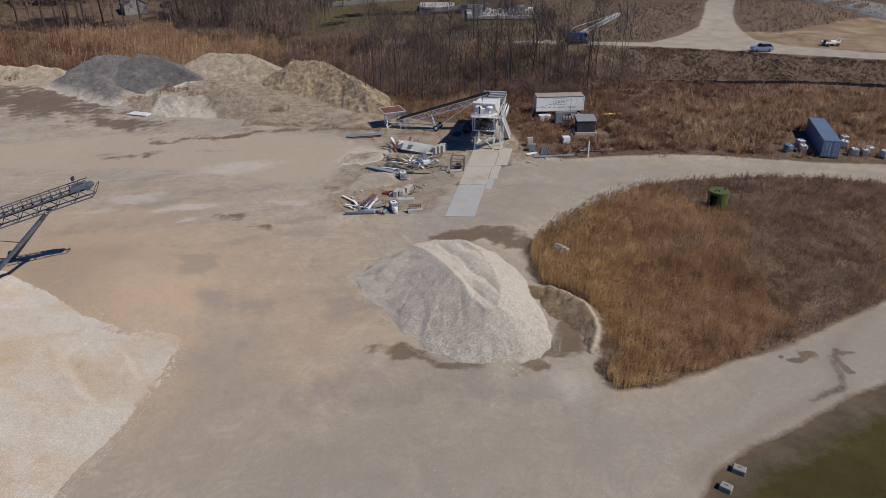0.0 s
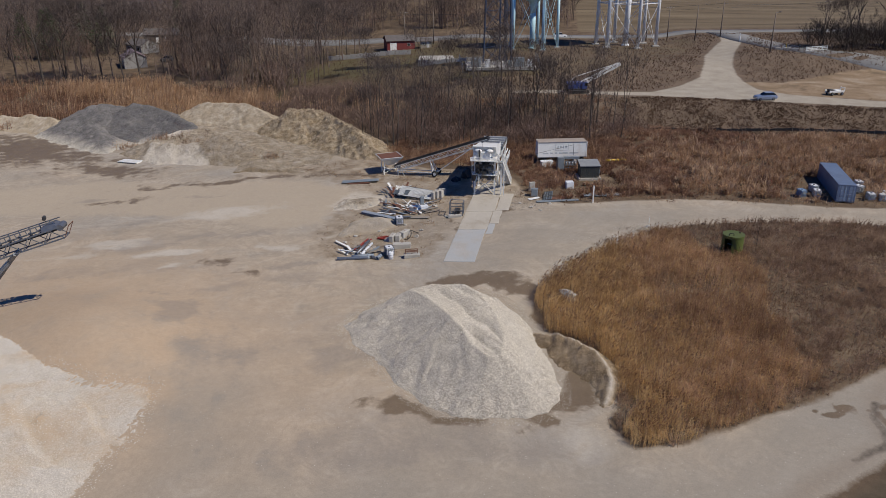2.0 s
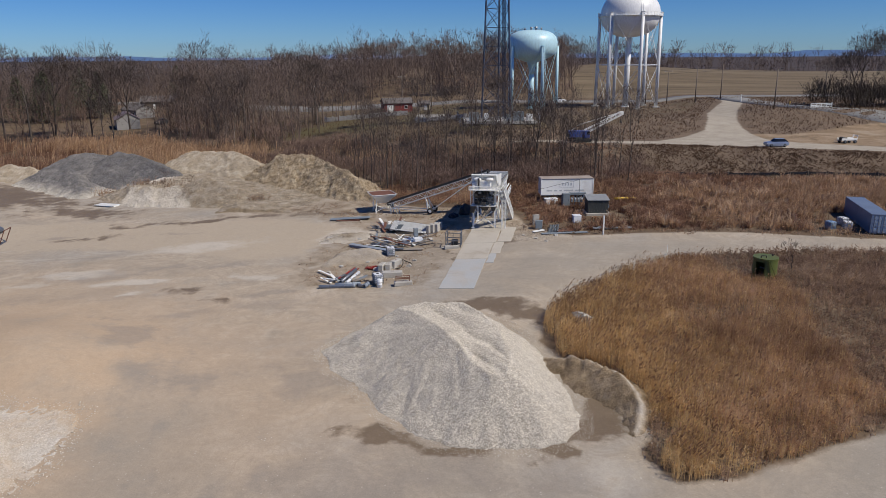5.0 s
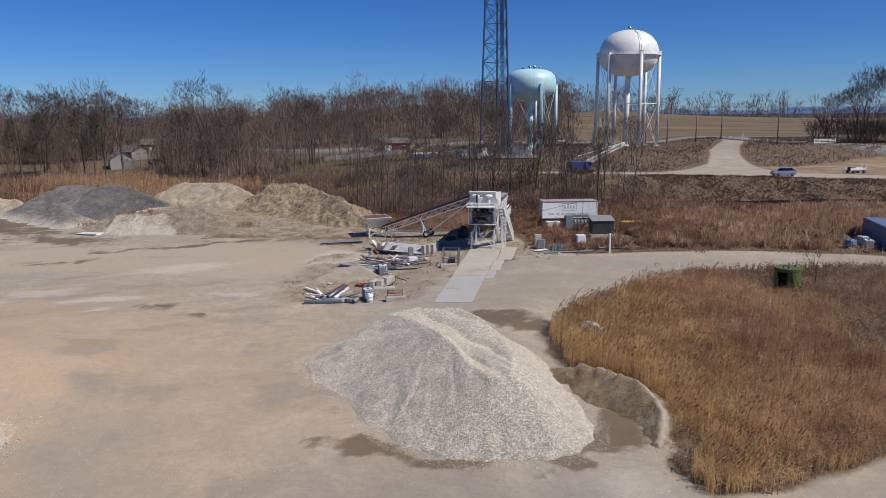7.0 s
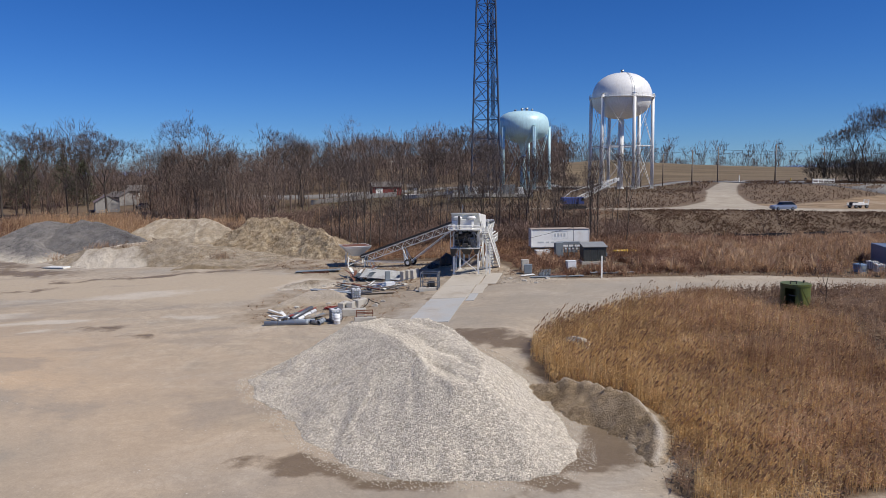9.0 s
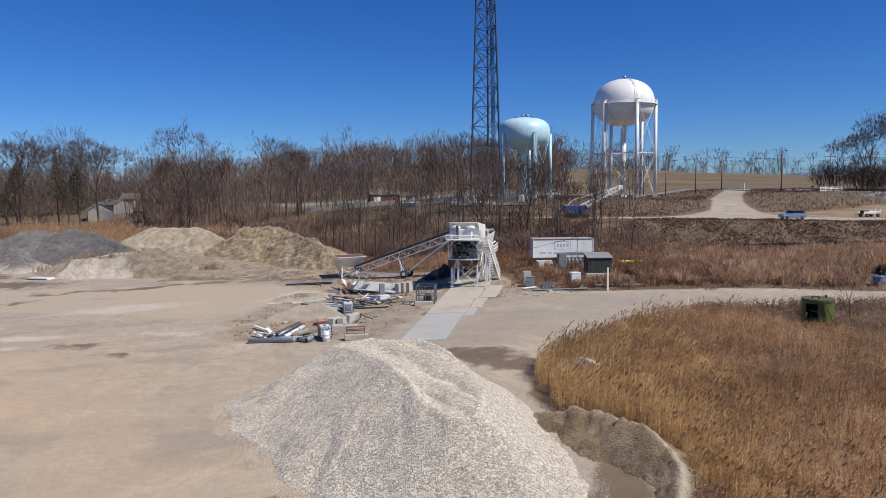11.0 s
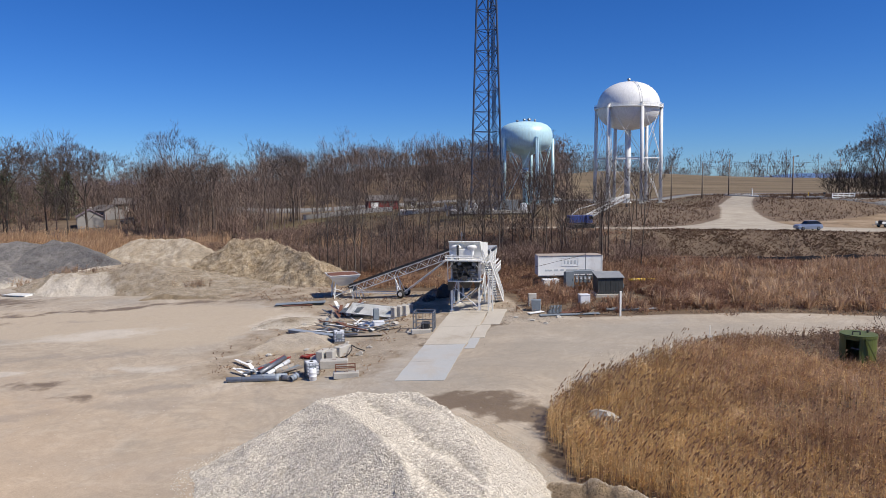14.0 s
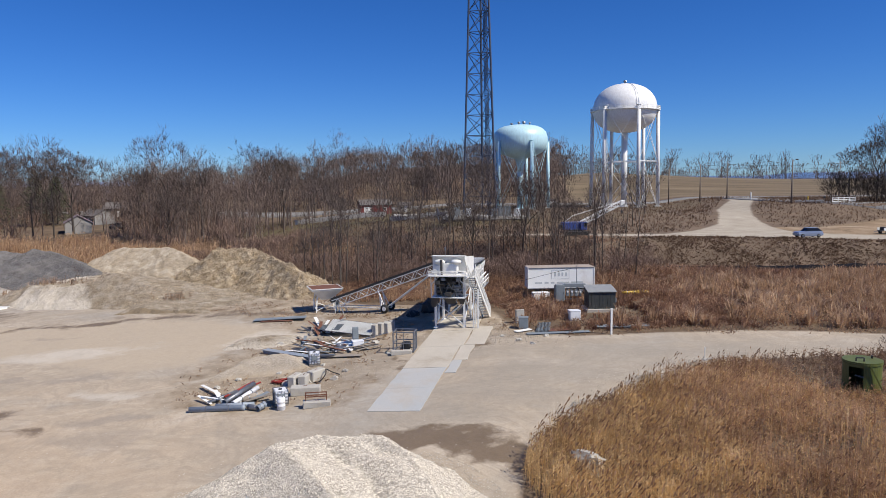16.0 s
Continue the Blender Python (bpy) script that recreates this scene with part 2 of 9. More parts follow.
def bm_rod(bm, a, b, r, n=6, r2=None):
    a, b = Vector(a), Vector(b)
    d = b - a
    q = d.to_track_quat("Z", "Y").to_matrix().to_4x4()
    bmesh.ops.create_cone(bm, cap_ends=True, segments=n, radius1=r, radius2=r if r2 is None else r2, depth=d.length,
                          matrix=Matrix.Translation((a + b) / 2) @ q)


def bm_bar(bm, a, b, w, h=None):
    a, b = Vector(a), Vector(b)
    d = b - a
    q = d.to_track_quat("Z", "Y").to_matrix()
    bm_box(bm, (a + b) / 2, (w, w if h is None else h, d.length), q)


def bm_lathe(bm, prof, n=24, c=(0, 0, 0)):
    rings = []
    for r, z in prof:
        if r < 1e-4:
            rings.append([bm.verts.new((c[0], c[1], c[2] + z))])
        else:
            rings.append([bm.verts.new((c[0] + r * math.cos(2 * math.pi * i / n), c[1] + r * math.sin(2 * math.pi * i / n), c[2] + z)) for i in range(n)])
    for p, q in zip(rings, rings[1:]):
        for i in range(n):
            j = (i + 1) % n
            f = [p[i % len(p)], p[j % len(p)], q[j % len(q)], q[i % len(q)]]
            f = list(dict.fromkeys(f))
            if len(f) > 2:
                bm.faces.new(f)


def bm_poly(bm, pts, depth, axis=(0, 0, 1)):
    """A flat outline given thickness along axis."""
    a = Vector(axis) * depth
    lo = [bm.verts.new(p) for p in pts]
    hi = [bm.verts.new(Vector(p) + a) for p in pts]
    bm.faces.new(lo[::-1]), bm.faces.new(hi)
    for i in range(len(pts)):
        j = (i + 1) % len(pts)
        bm.faces.new((lo[i], lo[j], hi[j], hi[i]))


def part(name, bm, mat, parent=None, label="", smooth=False):
    me = bpy.data.meshes.new(name)
    bmesh.ops.recalc_face_normals(bm, faces=bm.faces)
    bm.to_mesh(me)
    bm.free()
    me.materials.append(mat)
    if smooth:
        me.polygons.foreach_set("use_smooth", [True] * len(me.polygons))
    ob = new(name, me)
    ob.parent = parent
    if label:
        ob["label"] = label
    return ob


def thing(name, label, category, x, y, z, rz=0.0, group=""):
    ob = new(name)
    ob.empty_display_size = 0.3
    ob.matrix_basis = pose(x, y, z, 0, 0, rz)
    return tagged(ob, label, category, group)


def arrays(name, verts, tris, mat, smooth=False):
    """A mesh object from arrays of points and triangles (or quads)."""
    me = bpy.data.meshes.new(name)
    verts, tris = np.asarray(verts, np.float32), np.asarray(tris, np.int32)
    k = tris.shape[1]
    me.vertices.add(len(verts)), me.vertices.foreach_set("co", verts.ravel())
    me.loops.add(tris.size), me.loops.foreach_set("vertex_index", tris.ravel())
    me.polygons.add(len(tris))
    me.polygons.foreach_set("loop_start", np.arange(0, tris.size, k, dtype=np.int32))
    if smooth:
        me.polygons.foreach_set("use_smooth", np.ones(len(tris), bool))
    me.update(calc_edges=True)
    me.materials.append(mat)
    return new(name, me)


def ss(a, b, x):
    t = np.clip((x - a) / (b - a), 0, 1)
    return t * t * (3 - 2 * t)


def lattice(ix, iy, seed):
    n = (ix * 374761393 + iy * 668265263 + seed * 1442695041) & 0x7FFFFFFF
    n = ((n ^ (n >> 13)) * 1274126177) & 0x7FFFFFFF
    return ((n ^ (n >> 16)) & 0xFFFF) / 65535.0


def vnoise(x, y, seed=0):
    """Smooth value noise in -1 to 1 on arrays."""
    x, y = np.asarray(x, float), np.asarray(y, float)
    ix, iy = np.floor(x).astype(np.int64), np.floor(y).astype(np.int64)
    fx, fy = x - ix, y - iy
    fx, fy = fx * fx * (3 - 2 * fx), fy * fy * (3 - 2 * fy)
    a, b = lattice(ix, iy, seed), lattice(ix + 1, iy, seed)
    c, d = lattice(ix, iy + 1, seed), lattice(ix + 1, iy + 1, seed)
    return 2 * ((a * (1 - fx) + b * fx) * (1 - fy) + (c * (1 - fx) + d * fx) * fy) - 1


def fbm(x, y, seed=0, octaves=4):
    return sum(vnoise(x * 2 ** k, y * 2 ** k, seed + k) * 0.5 ** k for k in range(octaves))


def signed(poly, x, y):
    """Signed distance to a closed outline, positive inside."""
    d = np.full(np.shape(x), 1e9)
    inside = np.zeros(np.shape(x), bool)
    for (x0, y0), (x1, y1) in zip(poly, poly[1:] + poly[:1]):
        ex, ey = x1 - x0, y1 - y0
        t = np.clip(((x - x0) * ex + (y - y0) * ey) / (ex * ex + ey * ey), 0, 1)
        d = np.minimum(d, np.hypot(x - x0 - t * ex, y - y0 - t * ey))
        if y0 != y1:
            inside ^= ((y0 > y) != (y1 > y)) & (x < (x1 - x0) * (y - y0) / (y1 - y0) + x0)
    return np.where(inside, d, -d)


def ridge(pts, x, y, slope):
    """Height of a heap under a crest line of (x, y, z) points that falls off at one slope."""
    h = np.full(np.shape(x), -1e9)
    if len(pts) == 1:
        return pts[0][2] - slope * np.hypot(x - pts[0][0], y - pts[0][1])
    for (x0, y0, z0), (x1, y1, z1) in zip(pts, pts[1:]):
        ex, ey = x1 - x0, y1 - y0
        t = np.clip(((x - x0) * ex + (y - y0) * ey) / (ex * ex + ey * ey), 0, 1)
        h = np.maximum(h, z0 + t * (z1 - z0) - slope * np.hypot(x - x0 - t * ex, y - y0 - t * ey))
    return h


# ---- the lie of the land ----
def land(x, y):
    x, y = np.asarray(x, float), np.asarray(y, float)
    yc = np.clip(y, 30, 125)
    z = -0.65 + 0.018 * (yc - 52) + 1.4 * ss(-10, 14, x) * ss(58, 84, y)
    z = z - 0.045 * np.clip(-x - 14, 0, 48) * ss(70, 115, y)
    east = ss(-60, 5, x)
    crest = 163.3 - 0.317 * (np.clip(x, -15, 125) - 28)
    z = z + 4.2 * ss(-15, 0, y - crest) * east + 2.3 * ss(168, 200, y) * east
    z = z + 1.7 * ss(180, 197, y) * ss(74, 90, x)
    z = z + 4.6 * ss(272, 385, y) * ss(10, 90, x)
    z = z + 4.5 * ss(170, 260, y) * (1 - east)
    z = z + 8.0 * ss(385, 470, y) * (1 - ss(45, 95, x))
    z = z + 10.0 * ss(262, 350, y) * np.exp(-((x + 10) / 120.0) ** 2)
    z = z - 7.0 * ss(398, 460, y) * ss(55, 95, x)
    u = ((x + 35.5) * 0.83 - (y - 65.5) * 0.55) / 12.5
    w = ((x + 35.5) * 0.55 + (y - 65.5) * 0.83) / 7.5
    z = z + 2.5 * np.exp(-1.2 * (u * u + w * w))
    return z + 0.05 * fbm(x * 0.12, y * 0.12, 3, 3)


def land1(x, y):
    return float(land(np.array([x]), np.array([y]))[0])


REED_EDGE = [(14.8, 47.8), (20.1, 48.8), (26.0, 51.6), (32.3, 54.1), (39.7, 58.2), (45.3, 61.3), (62, 70.5), (88, 83), (62, 89.0), (53.3, 91.6),
             (41.4, 92.0), (34, 91.2), (28.8, 89.6), (20.6, 84.0), (13.8, 78.0), (10.4, 73.1), (9.2, 68.3), (10.6, 65.4), (14.0, 62.8), (15.6, 59.2), (15.3, 55.6), (14.6, 53.0), (13.4, 51.2)]
YARD_EDGE = [(-210, -60), (-210, 170), (-135, 172), (-104, 164), (-95, 173), (-60, 174), (-38, 163), (-25, 151), (-15, 139), (-11, 129), (-2, 121.5), (11, 116), (13.0, 103.5),
             (18.5, 99.6), (27.3, 101.0), (34.4, 101.5), (44.2, 99.9), (55.6, 97.2), (64.8, 96.2), (150, 90), (150, 80), (88, 83)] + REED_EDGE[8:] + REED_EDGE[:7] + \
            [(110, 92), (118, 86), (38.5, 48.6), (34.2, 46.8), (27.7, 43.0), (23.8, 41.2), (20.0, 38.5), (18.0, 35.7), (14, 25), (11, -60)]
LAWN_EDGE = [(12, -60), (14.6, 25), (18.6, 35.2), (20.8, 38.0), (24.2, 40.6), (28, 42.4), (34.6, 46.0), (39, 47.8), (118, 85), (160, 60), (160, -60)]
TRACK_EDGE = [(17, 167.5), (28, 167), (40, 165), (48, 163.8), (57, 171.5), (64.5, 180), (70, 193), (75, 207), (81.5, 219), (88, 230), (94, 247), (103, 247), (97, 236), (91, 222), (82.5, 205), (77.4, 193), (74.3, 182), (73.6, 175), (73, 166),
              (77, 159), (91.6, 150.5), (130, 139.5), (180, 127), (180, 121), (130, 133), (88, 144.3), (62, 154.5), (46, 159.6), (28, 163.3), (17, 165.5)]
DIRT_EDGE = [(74, 160), (73, 175), (82, 173.5), (101, 183), (120, 187), (150, 178), (150, 134), (92, 151)]
STUBBLE_EDGE = [(52, 276), (70, 272), (180, 268), (420, 262), (420, 395), (150, 395), (80, 398), (62, 345)]
MOW_EDGE = [(-45, 172), (-20, 180), (10, 182), (44, 184), (72, 208), (84, 236), (84, 248), (40, 252), (-30, 262), (-60, 268), (-62, 240), (-50, 200)]
SCRUFF_EDGE = [(-20, 119), (-12, 111), (-15, 101), (-17, 92), (-16, 85), (-8, 83.4), (-2, 84), (0.2, 88), (2.6, 98), (4.5, 103), (12, 100), (18, 100.5), (13, 104.5), (11.5, 117), (3, 122), (-8, 131), (-24, 128), (-36, 126)]
SILT_EDGE = [(-80, 118), (-60, 124), (-44, 118.5), (-30, 119.2), (-21.9, 117.2), (-15.4, 112.2), (-11.8, 108), (-15.5, 103), (-17, 97), (-24, 95), (-34, 101), (-50, 105), (-80, 108)]
# wet brown mud: back of the yard and silt edge, then round the stockpile, the road and the slab
MUD_WEST = [(-88, 148, 30, 10, -0.45, 0.78), (-62, 131, 14, 5, -0.35, 0.62), (-36, 119.5, 16, 1.7, 0.1, 0.8), (-52, 111, 9, 1.2, 0.3, 0.55), (-27.3, 84.4, 3.2, 1.9, -0.2, 0.60), (-23.8, 80.2, 2.6, 1.4, -0.5, 0.55), (-15, 106, 3, 1.2, 0.6, 0.5), (-14, 119, 10, 1.3, -0.35, 0.7)]
MUD_EAST = [(4.5, 76.6, 5.5, 2.2, 0.15, 1.0), (9.0, 73.9, 2.4, 2.4, 0, 0.95), (11.8, 56.0, 2.2, 3.8, -0.2, 1.15), (12.9, 52.6, 1.1, 1.2, 0.2, 0.8), (9.2, 51.3, 1.5, 0.7, 0.2, 1.0), (-4.3, 53.9, 2.3, 1.3, -0.6, 0.95), (-6.6, 55.4, 1.6, 0.7, -0.6, 0.55), (0.2, 51.9, 2.8, 1.1, -0.2, 0.95), (7.3, 51.4, 2.0, 0.8, 0.1, 0.9), (-6.5, 59.0, 1.2, 2.0, 0.6, 0.45), (6.6, 49.7, 0.9, 0.5, 0.1, 0.7), (3.0, 51.2, 1.2, 0.5, 0.1, 0.8), (32.5, 51.8, 0.9, 0.4, 0.2, 1.3), (34.6, 52.4, 0.6, 0.3, 0.3, 1.2), (36.4, 52.8, 0.9, 0.55, 0.1, 1.4)]
MUD_SLAB = [(35.5, 51.3, 0.9, 0.35, -0.9, 1.2), (8, 90, 8, 1.0, 0.45, 0.25), (-2.6, 104.2, 2.2, 0.9, 0.2, 1.0), (-8.0, 88.6, 1.2, 0.8, 0.3, 0.9), (-4.4, 91.2, 1.0, 0.7, 0, 0.7), (1.6, 94.5, 0.8, 3.2, -0.2, 0.8), (9.6, 96.5, 0.7, 2.5, -0.2, 0.7)]
MUD_BLOBS = MUD_WEST + MUD_EAST + MUD_SLAB
# damp grey patches and wash lines on the yard
DAMP_NEAR = [(-28.4, 70.4, 2.8, 1.9, 0.2, 1.1), (-31.9, 75.0, 1.0, 0.5, 0.2, 0.9), (-18.6, 82.8, 2.0, 1.2, 0.1, 0.9), (-25.3, 76.2, 3.0, 1.0, 0.3, 0.6), (-9.4, 62.0, 2.6, 1.9, 0.2, 1.0), (-18, 78.7, 4, 0.9, 0.1, 0.6), (-26.4, 93.6, 2.6, 0.8, 0.6, 0.95), (-33, 93.3, 4.5, 0.7, 0.25, 0.9), (-39.7, 90.2, 6.5, 1.6, 0.15, 0.75), (-43.4, 82, 8, 1.8, 0.25, 0.6)]
DAMP_FAR = [(-58.3, 112, 3, 0.9, 0.1, 0.9), (-38.6, 111.7, 5, 0.5, 0.3, 0.7), (-11.5, 66.0, 4.5, 1.6, 0.3, 0.6), (-6, 49, 8, 3.4, 0.1, 0.75), (5, 48.5, 8, 2.2, 0.0, 0.7), (-22, 62, 4, 5, 0.3, 0.55), (-30, 83, 7, 0.9, 0.2, 0.5), (14, 46, 7, 1.0, 0.5, 0.4), (-60, 92, 12, 2.0, 0.2, 0.6), (-48, 100, 10, 0.8, 0.25, 0.7)]
DAMP_BLOBS = DAMP_NEAR + DAMP_FAR
STREAM = [(18.5, 38.2), (21.5, 40.8), (24.7, 42.7), (27.2, 44.2), (31.0, 46.4), (33.3, 47.5), (34.5, 48.1), (35.2, 49.9), (35.3, 51.3), (36.6, 53.4), (37.5, 54.6), (39.1, 56.4), (42.0, 58.7), (44.4, 60.1)]
PALE_BLOBS = [(-35, 87.2, 2.8, 1.4, 0.1, 1.15), (-32, 83.4, 2.6, 0.7, 0.1, 0.8), (-31.7, 103, 6.5, 2.6, 0.15, 0.85), (-43.9, 90.8, 5, 1.2, 0.25, 0.75), (-21.1, 89.0, 2.2, 1.2, 0.2, 0.7), (-13.5, 106.5, 4, 2.2, 0.5, 0.9), (-47, 87, 6, 1.2, 0.3, 0.5), (10.5, 48.5, 3.0, 1.6, 0.2, 0.8), (24, 44, 10, 1.0, 0.5, 0.5), (-14, 92, 3, 1.0, 0.2, 0.5)]
ORANGE_BLOBS = [(-35.5, 65.5, 25, 15.5, -0.58, 1.3), (-22, 60, 6, 4, -0.3, 0.6), (-14, 57, 4, 7, 0.3, 0.45), (-17, 66, 9, 6, -0.4, 0.45), (-14, 50, 4, 9, 0.2, 0.25), (-40, 66, 8, 5, 0, 0.9)]


def blobs(rows, x, y):
    v = np.zeros(np.shape(x))
    x, y = x + 2.2 * fbm(x * 0.22, y * 0.3, 201, 5), y + 1.3 * fbm(x * 0.25, y * 0.4, 203, 5)
    for cx, cy, rx, ry, a, k in rows:
        u = ((x - cx) * math.cos(a) + (y - cy) * math.sin(a)) / rx
        w = (-(x - cx) * math.sin(a) + (y - cy) * math.cos(a)) / ry
        v = np.maximum(v, k * np.exp(-(u * u + w * w) * 0.7))
    return v


def spread(start, end, first, grow):
    out, step, p = [], first, start
    while p < end:
        step *= grow
        p += step
        out.append(p)
    return out


xs = np.array([-v for v in spread(130, 5200, 1.5, 1.22)][::-1] + list(np.arange(-130, -56, 1.5)) + list(np.arange(-56, 66, 0.5)) + list(np.arange(66, 130, 1.5)) + spread(130, 5200, 1.5, 1.22))
ys = np.array([-v for v in spread(60, 5200, 4, 1.4)][::-1] + list(np.arange(-60, 24, 4)) + list(np.arange(24, 112, 0.5)) + list(np.arange(112, 215, 1.0)) + list(np.arange(215, 420, 3.0)) + spread(420, 5200, 3.0, 1.25))
gx, gy = np.meshgrid(xs, ys)
nx, ny = len(xs), len(ys)
idx = np.arange(nx * ny).reshape(ny, nx)
quads = np.stack([idx[:-1, :-1], idx[:-1, 1:], idx[1:, 1:], idx[1:, :-1]], -1).reshape(-1, 4)

m, nt, bs = material("ground_soil")
pos = nt.nodes.new("ShaderNodeNewGeometry").outputs["Position"]


def attr(name):
    n = nt.nodes.new("ShaderNodeAttribute")
    n.attribute_name = name
    return n.outputs["Fac"]


wob = tex(nt, "ShaderNodeTexNoise", pos, 0.55, Detail=6.0, Roughness=0.65).outputs["Fac"]
fine = tex(nt, "ShaderNodeTexNoise", pos, 9.0, Detail=5.0, Roughness=0.7).outputs["Fac"]
broad = tex(nt, "ShaderNodeTexNoise", pos, 0.045, Detail=6.0, Roughness=0.6).outputs["Fac"]
mid = tex(nt, "ShaderNodeTexNoise", pos, 0.28, Detail=6.0, Roughness=0.62).outputs["Fac"]
mp = nt.nodes.new("ShaderNodeMapping")
mp.inputs["Rotation"].default_value = (0, 0, radians(-14))
mp.inputs["Scale"].default_value = (0.05, 0.30, 0.1)
nt.links.new(pos, mp.inputs["Vector"])
streak = tex(nt, "ShaderNodeTexNoise", mp.outputs["Vector"], 1.0, Detail=6.0, Roughness=0.6, Distortion=0.8).outputs["Fac"]


def edge(name, wobble=1.6, sharp=2.0):
    n = calc(nt, "MULTIPLY_ADD", wob, wobble, -0.5 * wobble)
    n = calc(nt, "ADD", n, calc(nt, "MULTIPLY_ADD", fine, 0.5, -0.25))
    return calc(nt, "MULTIPLY_ADD", calc(nt, "ADD", attr(name), n), sharp, 0.5, True)


def patchy(name, sharp=3.0):
    return calc(nt, "MULTIPLY_ADD", calc(nt, "ADD", attr(name), calc(nt, "ADD", calc(nt, "MULTIPLY_ADD", mid, 1.2, -0.6), calc(nt, "MULTIPLY_ADD", wob, 1.0, -0.5))), sharp, -0.5 * sharp + 0.5, True)


litter = ramp(nt, mid, [(0.25, (0.085, 0.058, 0.038)), (0.5, (0.17, 0.12, 0.078)), (0.75, (0.28, 0.21, 0.14))])
litter = mixc(nt, calc(nt, "MULTIPLY_ADD", fine, 1.6, -0.5, True), litter, (0.05, 0.036, 0.022), "MIX")
lawn = ramp(nt, mid, [(0.3, (0.042, 0.036, 0.010)), (0.6, (0.062, 0.056, 0.014)), (0.85, (0.095, 0.075, 0.026))])
lawn = mixc(nt, calc(nt, "MULTIPLY_ADD", fine, 1.2, -0.45, True), lawn, (0.032, 0.030, 0.010))
mown = ramp(nt, mid, [(0.3, (0.078, 0.054, 0.032)), (0.7, (0.14, 0.10, 0.060))])
mown = mixc(nt, calc(nt, "MULTIPLY_ADD", broad, 3.0, -1.3, True), mown, (0.11, 0.10, 0.042))
mp3 = nt.nodes.new("ShaderNodeMapping")
mp3.inputs["Rotation"].default_value = (0, 0, radians(4))
mp3.inputs["Scale"].default_value = (0.012, 0.22, 0.1)
nt.links.new(pos, mp3.inputs["Vector"])
rows_ = tex(nt, "ShaderNodeTexNoise", mp3.outputs["Vector"], 1.0, Detail=6.0, Roughness=0.7).outputs["Fac"]
stub = mixc(nt, calc(nt, "MULTIPLY_ADD", rows_, 3.4, -1.2, True), (0.10, 0.074, 0.045), (0.215, 0.168, 0.108))
stub = mixc(nt, calc(nt, "MULTIPLY_ADD", mid, 1.5, -0.6, True), stub, (0.15, 0.112, 0.07))
blotch = tex(nt, "ShaderNodeTexNoise", pos, 0.11, Detail=8.0, Roughness=0.62, Distortion=1.5).outputs["Fac"]
hue = tex(nt, "ShaderNodeTexNoise", pos, 0.067, Detail=5.0, Roughness=0.6, Distortion=0.7).outputs["Fac"]
yard = ramp(nt, blotch, [(0.30, (0.315, 0.272, 0.215)), (0.44, (0.385, 0.325, 0.25)), (0.54, (0.425, 0.355, 0.27)), (0.68, (0.47, 0.405, 0.325))])
yard = mixc(nt, calc(nt, "MULTIPLY", calc(nt, "MULTIPLY_ADD", hue, -6.0, 3.0, True), 0.7), yard, (0.36, 0.335, 0.295))
yard = mixc(nt, calc(nt, "MULTIPLY", calc(nt, "MULTIPLY_ADD", hue, 6.0, -3.3, True), 0.45), yard, (0.47, 0.37, 0.27))
yard = mixc(nt, calc(nt, "MULTIPLY", calc(nt, "MULTIPLY_ADD", streak, 5.0, -2.7, True), 0.4), yard, (0.285, 0.235, 0.175))
mp2 = nt.nodes.new("ShaderNodeMapping")
mp2.inputs["Rotation"].default_value = (0, 0, radians(22))
mp2.inputs["Scale"].default_value = (0.07, 0.55, 0.1)
nt.links.new(pos, mp2.inputs["Vector"])
streak2 = tex(nt, "ShaderNodeTexNoise", mp2.outputs["Vector"], 1.0, Detail=7.0, Roughness=0.65, Distortion=1.2).outputs["Fac"]
yard = mixc(nt, calc(nt, "MULTIPLY", calc(nt, "MULTIPLY_ADD", streak2, 5.0, -2.7, True), 0.5), yard, (0.52, 0.46, 0.375))
yard = mixc(nt, calc(nt, "MULTIPLY", calc(nt, "MULTIPLY_ADD", mid, 4.0, -2.2, True), 0.55), yard, (0.50, 0.44, 0.35))
yard = mixc(nt, calc(nt, "MULTIPLY", calc(nt, "MULTIPLY_ADD", wob, -5.0, 2.0, True), 0.35), yard, (0.26, 0.20, 0.14))


sx_ = nt.nodes.new("ShaderNodeSeparateXYZ")
nt.links.new(pos, sx_.inputs[0])
fan_x, fan_y = calc(nt, "ADD", sx_.outputs["X"], 13.0), calc(nt, "SUBTRACT", sx_.outputs["Y"], 92.0)
fan = nt.nodes.new("ShaderNodeCombineXYZ")
nt.links.new(calc(nt, "MULTIPLY", calc(nt, "ARCTAN2", fan_x, calc(nt, "MULTIPLY", fan_y, -1.0)), 9.0), fan.inputs[0])
nt.links.new(calc(nt, "MULTIPLY", fan_y, 0.035), fan.inputs[1])
wheel_ways = tex(nt, "ShaderNodeTexNoise", fan.outputs[0], 1.0, Detail=7.0, Roughness=0.68, Distortion=0.5).outputs["Fac"]
yard = mixc(nt, calc(nt, "MULTIPLY", calc(nt, "MULTIPLY_ADD", wheel_ways, 5.0, -2.6, True), 0.55), yard, (0.30, 0.262, 0.215))
yard = mixc(nt, calc(nt, "MULTIPLY", calc(nt, "MULTIPLY_ADD", wheel_ways, -6.0, 2.6, True), 0.5), yard, (0.50, 0.43, 0.345))
swirl = tex(nt, "ShaderNodeTexNoise", pos, 0.16, Detail=9.0, Roughness=0.66, Distortion=3.2).outputs["Fac"]
